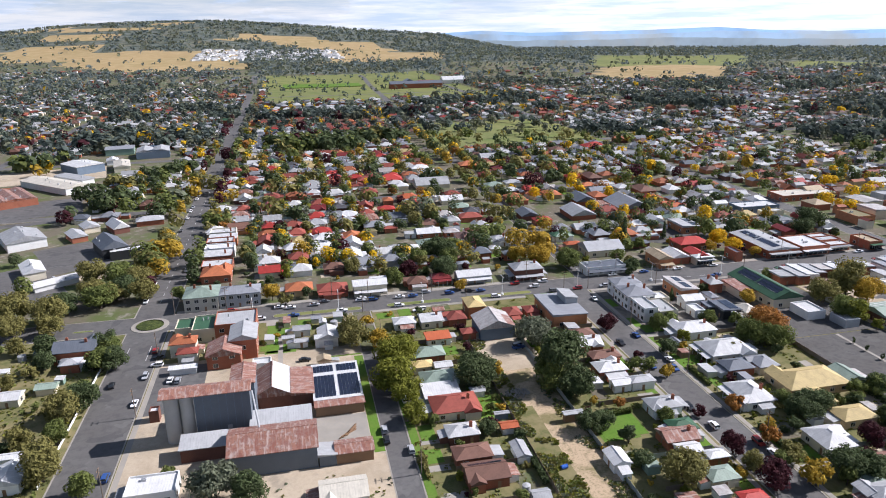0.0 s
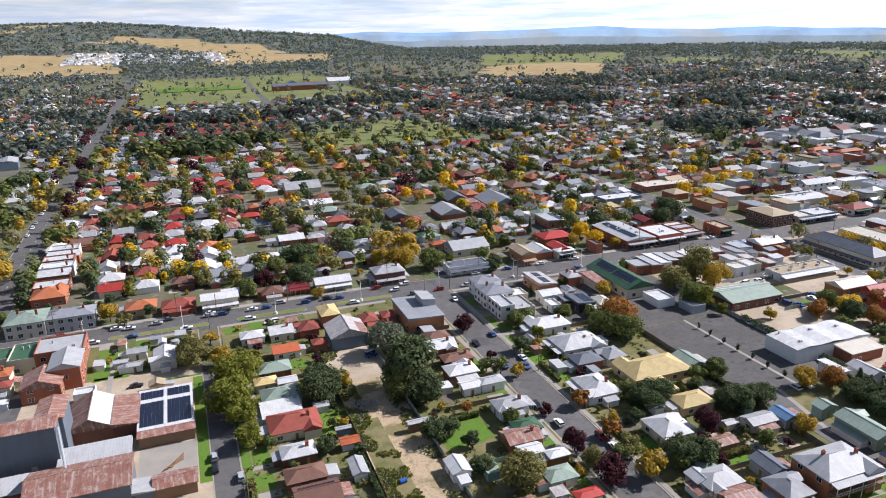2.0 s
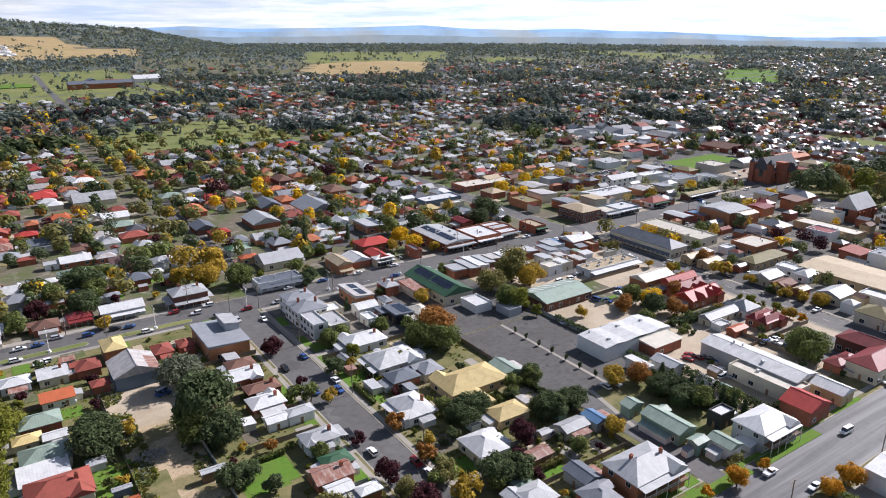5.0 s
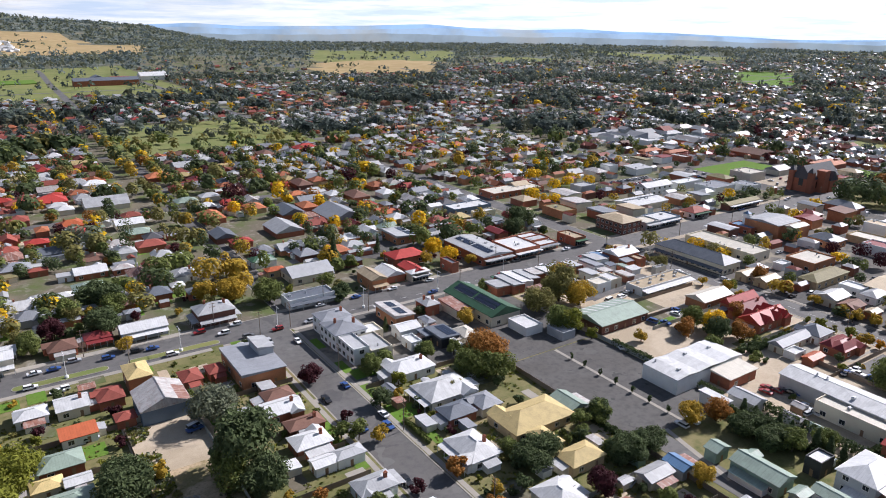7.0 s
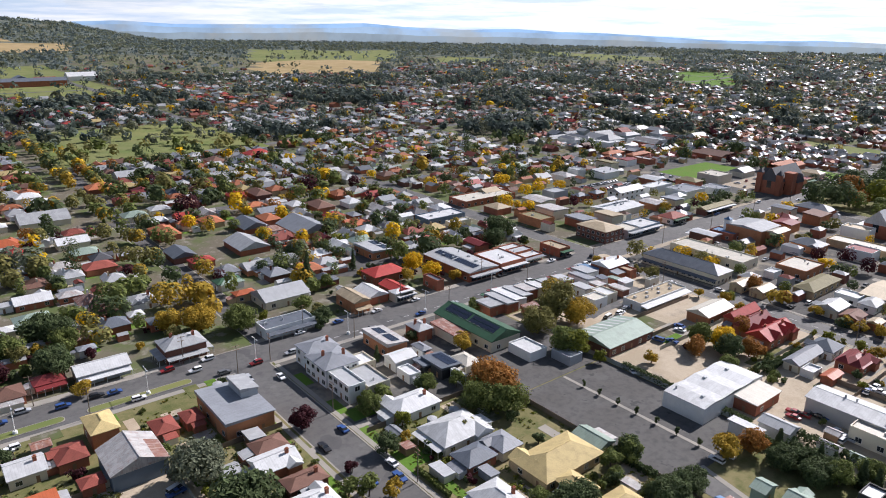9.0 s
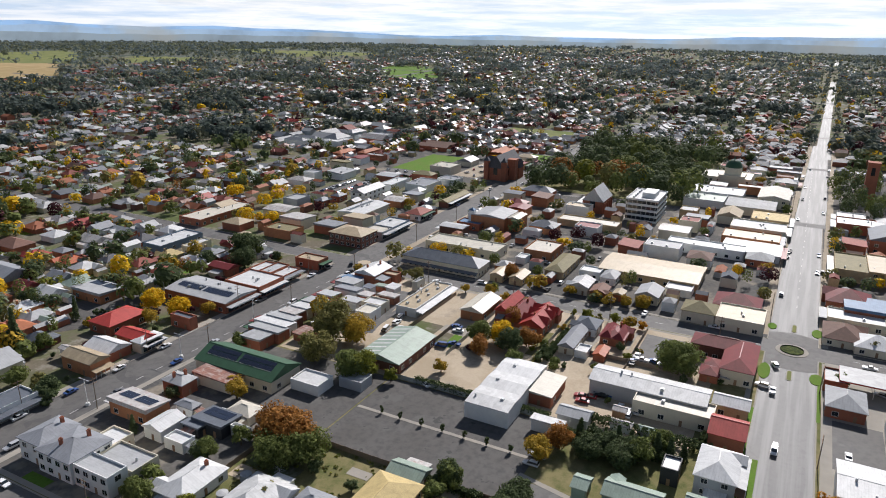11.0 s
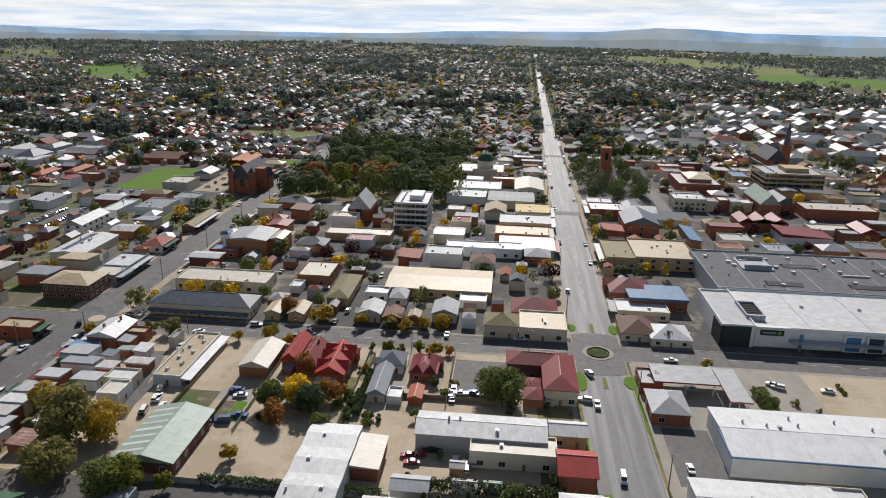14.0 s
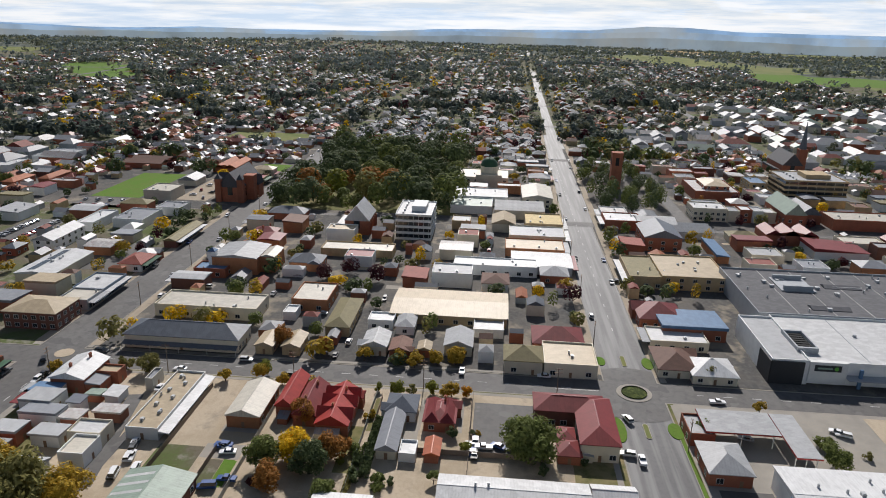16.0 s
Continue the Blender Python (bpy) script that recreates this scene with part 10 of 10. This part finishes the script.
LATER = [q for q in LATER if not any(a + 0.8 < q[0] < c - 0.8 and b + 0.8 < q[1] < d - 0.8 for a, b, c, d in FOOT if (c - a) * (d - b) < 4000)]
FOOT += [(x - 0.5 * r, y - 0.5 * r, x + 0.5 * r, y + 0.5 * r) for x, y, r, h, c in LATER if x > 318 and y < 480]
PATCH = []
PLANS = [suburb_house(v) for v in range(9)]
FILL_MESH = {}
count = 0
for x, y in spots:
    if not in_view(x, y) or by_hand(x, y):
        continue
    dens = town(x, y)
    if fill.random() > dens:
        continue
    if on_road(x, y, 11.5):
        if fill.random() < 0.75 and not on_road(x, y, 7.0):
            any_tree(x, y, fill.uniform(2.0, 4.2), fill.uniform(5, 9), fill.choice(LEAF_MIX))
        continue
    d = math.hypot(x - 60, y - 60)
    shop = centre(x, y)
    turn0 = fill.choice([0, 90]) - 2
    grove = noise.noise(Vector((x, y, 7)) / 130) + 0.6 * noise.noise(Vector((x, y, 2)) / 55)
    if sheds(x, y):                          # a district of large sheds and stores
        if fill.random() < 0.7:
            far_house(x + fill.uniform(-7, 7), y + fill.uniform(-6, 6), fill.uniform(9, 30), fill.uniform(7, 18), fill.uniform(3.2, 6.5), fill.choice(["zinc", "white", "grey", "grey", "slate", "slate", "sage", "redtile", "zinc", "patchy"]), fill.choice(["white", "cream", "brick", "grey"]), radians(turn0), fill.random() < 0.7)
        else:
            any_tree(x, y, fill.uniform(2.5, 5), fill.uniform(6, 10), fill.choice(["dark", "green", "olive"]))
        continue
    if not shop and d > 620 and grove > (0.36 if d < 1000 else 0.22):                # groves between the houses
        for _ in range(4):
            any_tree(x + fill.uniform(-9, 9), y + fill.uniform(-10, 10), fill.uniform(4.2, 7.5), fill.uniform(9, 15), fill.choice(["dark", "dark", "green", "olive", "dark", "dark"] if fill.random() < 0.93 else ["plum", "yellow"]))
        continue
    if not shop and fill.random() < (0.12 if d < 900 else 0.2):
        any_tree(x, y, fill.uniform(3.5, 6.2), fill.uniform(7, 13), fill.choice(LEAF_MIX))
        any_tree(x + 5, y + 4, fill.uniform(2.5, 4.2), fill.uniform(5, 9), fill.choice(LEAF_MIX))
        continue
    w, dd = (fill.uniform(8.5, 14), fill.uniform(10, 18)) if shop else (fill.uniform(9.5, 13), fill.uniform(8, 11))
    if taken(x, y, w, dd):
        continue
    top = fill.choice(["zinc", "grey", "grey", "slate", "patchy", "slate", "redtile", "tan", "zinc", "browntile", "olive", "maroon"] if shop else ROOF_MIX)
    if x < -80:
        top = fill.choice(["zinc", "white", "grey", "slate", "darktile", "browntile", "zinc", "grey"])
    zone = noise.noise(Vector((x, y, 4)) / 170)
    if not shop and d > 500 and abs(zone) > 0.25:            # streets built at one time share their roofs
        top = fill.choice(["redtile", "terracotta", "browntile", "browntile"] if zone > 0 else ["white", "zinc", "grey", "slate"])
    wall = fill.choice(WALL_MIX)
    turn = fill.choice([0, 180, 180, 90, 270]) + fill.uniform(-1.5, 1.5)
    if shop and d < 620:
        fill_roof = fill.choice(["gable", "flat", "skillion", "flat", "hip"])
        building(x - w / 2, y - dd / 2, x + w / 2, y + dd / 2, fill.uniform(4.0, 6.5), fill_roof, top, wall, rise=min(w, dd) * (0.2 if fill_roof == "hip" else 0.07), windows=False, kind="shop", base=0.0)
        if fill.random() < 0.5:
            any_tree(x + fill.uniform(9, 11), y + fill.uniform(-9, 9), fill.uniform(1.6, 3.2), fill.uniform(4, 7), fill.choice(LEAF_MIX))
    elif d < 900:
        v = fill.randrange(9)
        ws, rs, hw, hd = PLANS[v]
        size = fill.uniform(0.78, 0.95)
        count += 1
        if d > 445:
            far_plan(x, y, turn, size, v, top if top in far_roofs else "zinc", wall)
        else:
            for key, solid, mat in ((("w", v, wall), ws, WALLS[wall]), (("r", v, top), rs, ROOFS[top])):
                if key not in FILL_MESH:
                    FILL_MESH[key] = solid.mesh("wall" if key[0] == "w" else "roof", mat)
            e = tagged(new("house"), "%s house with gabled wing and %s %s roof" % (WALK[wall], LOOKS[top], "tiled" if top in TILES else "iron"), "house")
            e.matrix_basis = pose(x, y, 0, 0, 0, turn) @ Matrix.Diagonal((size, size, 1, 1))
            child("wall", FILL_MESH[("w", v, wall)], e)
            child("roof", FILL_MESH[("r", v, top)], e)
        for ox, oy in ((-6, 10), (6, 10), (0, -10), (9.5, 0)):          # sheds, carports and lean-tos in the yards
            if fill.random() < 0.72:
                sx, sy = x + ox + fill.uniform(-2, 2), y + oy + fill.uniform(-1, 1)
                if not on_road(sx, sy, 9) and not taken(sx, sy, 5, 5) and not by_hand(sx, sy):
                    far_house(sx, sy, fill.uniform(3.5, 8), fill.uniform(3, 4.8), fill.uniform(2.1, 2.8), fill.choice(["zinc", "grey", "white", "zinc", "white", "redtile", "sage"]), fill.choice(["cream", "white", "brick"]), radians(fill.choice([0, 90, 180])), True)
    else:
        if fill.random() < 0.14:
            top = fill.choice(["white", "zinc", "white"])
        # darker roofs here put the eastern suburbs' shade into the roof colour
        elif x > 650 and fill.random() < 0.6:
            top = fill.choice(["grey", "slate", "darktile", "browntile", "slate", "darktile", "redtile"])
        t2, w2 = (top if top in far_roofs else "zinc"), (wall if wall in far_walls else "brick")
        tr = radians(turn)
        L, S, h = max(w, dd), min(w, dd), fill.uniform(2.7, 4.2)
        far_house(x, y, L, S, h, t2, w2, tr, fill.random() < 0.35)
        if d < 1300 and fill.random() < 0.6:
            k = fill.choice([-1, 1])
            far_house(x + k * L * 0.25 * math.cos(tr) + S * 0.3 * math.sin(tr), y + k * L * 0.25 * math.sin(tr) - S * 0.3 * math.cos(tr), S * 0.8, S * 0.45, h - 0.05, t2, w2, tr + 1.5708, True)
    if d < 1000:
        for _ in range(2 if shop else 3):
            px, py, pw, pd = x + fill.uniform(-9, 9), y + fill.uniform(-10, 10), fill.uniform(2.5, 8), fill.uniform(3, 9)
            if not on_road(px, py, 10) and not by_hand(px, py) and not is_open(px, py, 5):
                PATCH.append((px, py, pw, pd, fill.choice([3, 4, 1, 2, 3] if shop else [0, 0, 0, 1, 1, 2, 2, 5])))
    if not shop:
        for _ in range(fill.choice([2, 3, 3, 3, 4]) + (1 if 620 < d < 900 else 0)):
            tx, ty = x + fill.choice([-1, 1]) * fill.uniform(6.5, 9.5), y + fill.choice([-1, 1]) * fill.uniform(6, 12)
            if not on_road(tx, ty, 7.0) and not is_open(tx, ty) and not by_hand(tx, ty) and not taken(tx, ty, 1, 1):
                any_tree(tx, ty, fill.uniform(1.5, 3.9), fill.uniform(3.5, 8.5), fill.choice(LEAF_MIX))
# odd small buildings, trees and cars between the shops
for k in range(7000):
    x, y = fill.uniform(322, 800), fill.uniform(-92, 480)
    w, dd = fill.uniform(4, 11) * (1 if k < 3500 else 0.7), fill.uniform(4, 11) * (1 if k < 3500 else 0.7)
    if on_road(x, y, 9.5 + max(w, dd) / 2 - 4) or is_open(x, y, 4) or taken(x, y, w + 1.5, dd + 1.5) or by_hand(x, y):
        continue
    r = fill.random()
    if r < 0.42:
        FOOT.append((x - w / 2, y - dd / 2, x + w / 2, y + dd / 2))
        far_house(x, y, max(w, dd), min(w, dd), fill.uniform(2.8, 5), fill.choice(["zinc", "white", "grey", "zinc", "slate", "redtile", "browntile", "terracotta"]), fill.choice(far_walls), radians(fill.choice([0, 90])), fill.random() < 0.6)
    elif r < 0.85:
        FOOT.append((x - 1, y - 1, x + 1, y + 1))
        far_tree(x, y, fill.uniform(1.8, 4.4), fill.uniform(4, 9), fill.choice(["green", "dark", "olive", "dark", "dark", "gold", "yellow", "plum"]), 110)
    elif k % 5 == 0 and x < 520:
        FOOT.append((x - 2, y - 2, x + 2, y + 2))
        car(x, y, fill.choice([0, 90, 180]), z=0.18, on="parked in a yard behind the shops")
for k in range(650):                     # the leafy western side
    x, y = fill.uniform(-460, -82), fill.uniform(330, 1150)
    if on_road(x, y, 8) or taken(x, y, 5, 5) or noise.noise(Vector((x, y, 7)) / 90) < -0.05:
        continue
    any_tree(x, y, fill.uniform(3.5, 6.5), fill.uniform(8, 13), fill.choice(["dark", "dark", "green", "olive"]))
# parks, street trees and far woods
for x, y, r, h, colour in LATER:
    d = math.hypot(x - 60, y - 60)
    far_tree(x, y, r, h, colour if colour in far_leaves else "green", 420 if d < 450 else 220 if d < 650 else 90)
for k in range(60):
    for sx in (-74.5, -53.5):
        if fill.random() < 0.65:
            any_tree(sx + fill.uniform(-1, 1), 320 + 15 * k + fill.uniform(-4, 4), fill.uniform(2.5, 4.8), fill.uniform(6, 11), fill.choice(["dark", "olive", "green", "olive", "gold", "plum"]))
    for sx in (127.5, 142.5):
        if fill.random() < 0.7:
            y = 335 + 13 * k + fill.uniform(-4, 4)
            any_tree(sx + 0.03 * max(0, y - 400) + fill.uniform(-1, 1), y, fill.uniform(2.5, 4.6), fill.uniform(6, 10), fill.choice(["green", "olive", "gold", "gold", "olive", "dark"]))
for g in (490, 690, 890):
    for k in range(90):
        if fill.random() < 0.6:
            x = -40 + 14 * k + fill.uniform(-5, 5)
            if in_view(x, g) and not is_open(x, g) and not any(abs(x - q) < 9 for q in GX):
                any_tree(x, g + fill.choice([-7.5, 7.5]), fill.uniform(2.0, 4.4), fill.uniform(5, 9), fill.choice(LEAF_MIX))
for a, b, c, d in OPEN[:1]:
    for _ in range(70):
        any_tree(fill.uniform(a, c), fill.uniform(b, d), fill.uniform(3, 5), fill.uniform(7, 11), fill.choice(["green", "olive", "dark", "olive"]))
grown = []
for _ in range(900):             # the tree-filled park, crown beside crown
    a, b, c, d = OPEN[1]
    x, y, r = fill.uniform(a, c), fill.uniform(b, d), fill.uniform(5.0, 10)
    if all(math.hypot(x - p, y - q) > 0.74 * (r + s) for p, q, s in grown) and len(grown) < 110:
        grown.append((x, y, r))
        far_tree(x, y, r, r * fill.uniform(1.7, 2.5), fill.choice(["dark", "dark", "green", "dark", "lime", "green", "dark", "olive", "orange", "dark"] if x < 580 else ["dark", "dark", "dark", "green"]), 360)
grown = []
for _ in range(400):
    x, y, r = fill.uniform(535, 655), fill.uniform(37, 80), fill.uniform(3.6, 5.6)
    if all(math.hypot(x - p, y - q) > 0.85 * (r + s) for p, q, s in grown) and not (588 < x < 618 and y > 46) and len(grown) < 34:
        grown.append((x, y, r))
        far_tree(x, y, r, fill.uniform(11, 17), fill.choice(["dark", "dark", "green"]), 420)
for _ in range(120):
    a, b, c, d = OPEN[2]
    any_tree(fill.uniform(a, c), fill.uniform(b, d), fill.uniform(4, 7), fill.uniform(8, 14), fill.choice(["dark", "green", "olive"]))
for _ in range(420):            # a pale new settlement below the far hill
    x, y = fill.uniform(-300, 190), fill.uniform(2480, 2920)
    far_house(x, y, 16, 12, 4, fill.choice(["white", "white", "zinc"]), "white", fill.uniform(0, 3), False)
for _ in range(90):             # pale sheds out on the eastern plain
    x, y = fill.uniform(2650, 3150), fill.uniform(-560, -130)
    far_house(x, y, fill.uniform(14, 34), 14, 5, fill.choice(["white", "white", "zinc"]), "white", 0.2, True)
for _ in range(700):            # dark belts of trees in the western suburbs
    x, y = fill.uniform(-760, -120), fill.uniform(1150, 2050)
    if noise.noise(Vector((x, y * 2.2, 8)) / 260) > -0.05:
        far_tree(x, y, fill.uniform(5, 8), fill.uniform(8, 14), fill.choice(["dark", "dark", "green"]), 12)
for k in range(110):            # trees on the verges of the eastern road
    x = 850 + 15 * k
    for sd in (-10.5, 10.5):
        if fill.random() < 0.6:
            far_tree(x + fill.uniform(-5, 5), 95 - 0.0145 * (x - 400) + sd + fill.uniform(-1.5, 1.5), fill.uniform(3, 5), fill.uniform(6, 10), fill.choice(["dark", "green", "olive", "gold"]), 18)
for k in range(34000):
    dist = fill.uniform(1300, 4700)
    az = radians(fill.uniform(-24, 121))
    x, y = dist * math.sin(az), dist * math.cos(az)
    kind = land_kind(x, y)
    if is_open(x, y) or fill.random() > {0: 0.28, 1: 0.05, 2: 0.10, 3: 1.0, 4: 0.03}[kind]:
        continue
    far_tree(x, y, fill.uniform(5, 9) * (1 + dist / 6000), fill.uniform(8, 15), fill.choice(["dark", "green", "grey", "olive"]), 6)

pv_, pf_, pi_ = [], [], []
for k, (x, y, w, d, m) in enumerate(PATCH):            # lawns, drives and paving between the houses
    z = hgt(x, y) + (0.19 if y < 485 and x < 503 else 0.15 if x < 800 and y < 485 else 0.05) + 0.0004 * (k % 50)
    pf_.append(tuple(range(len(pv_), len(pv_) + 4)))
    pv_ += [(x - w / 2, y - d / 2, z), (x + w / 2, y - d / 2, z), (x + w / 2, y + d / 2, z), (x - w / 2, y + d / 2, z)]
    pi_.append(m)
tagged(new("yard_ground", mesh_of("yard_ground", pv_, pf_, [LAWN, CONCRETE, GRAVEL, ASPHALT, ASPHALT_NEW, GRASS], pi_)), "lawns, pale drives and gravel between suburban houses", "ground", kind="stuff")
fm = mesh_of("far_houses", FARV, FARF, [ROOFS[k] for k in far_roofs] + [WALLS[k] for k in far_walls], FARI)
tagged(new("far_houses", fm), "suburban houses with iron and tiled roofs spreading far off", "houses", kind="stuff")
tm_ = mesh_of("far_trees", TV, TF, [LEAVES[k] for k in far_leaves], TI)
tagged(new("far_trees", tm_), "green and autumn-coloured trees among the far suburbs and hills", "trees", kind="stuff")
pad("park", 143, 676, 319, 868, 0.1, PASTURE, "dry green park lawn with scattered trees", "park")
pad("park", 745, 325, 790, 400, 0.13, PASTURE, "dry green park lawn", "park")
pad("park", 514, 166, 722, 282, 0.19, GRASS, "tree-filled park lawn", "park")

# the college on its green below the hills
building(196, 1392, 300, 1414, 9.0, "gable", "slate", "brick", windows=False, kind="college building", note="long two-storey red brick college with grey roof")
building(228, 1414, 248, 1440, 12.0, "gable", "slate", "brick", windows=False, kind="college building", note="tall red brick college wing with grey roof", ridge="y")
building(318, 1470, 366, 1500, 8.0, "gable", "white", "white", windows=False, kind="college hall", note="large pale college hall with white iron roof")
building(256, 1450, 304, 1466, 7.0, "hip", "redtile", "brick", windows=False, kind="college building", note="red brick college block with tiled roof")
pad("sports_field", -10, 1480, 150, 1640, 0.5, LAWN, "mown green sports field", "park", 3.0)
pad("sports_field", 165, 1203, 342, 1252, 0.5, PASTURE, "dry green sports field", "park", 3.0)
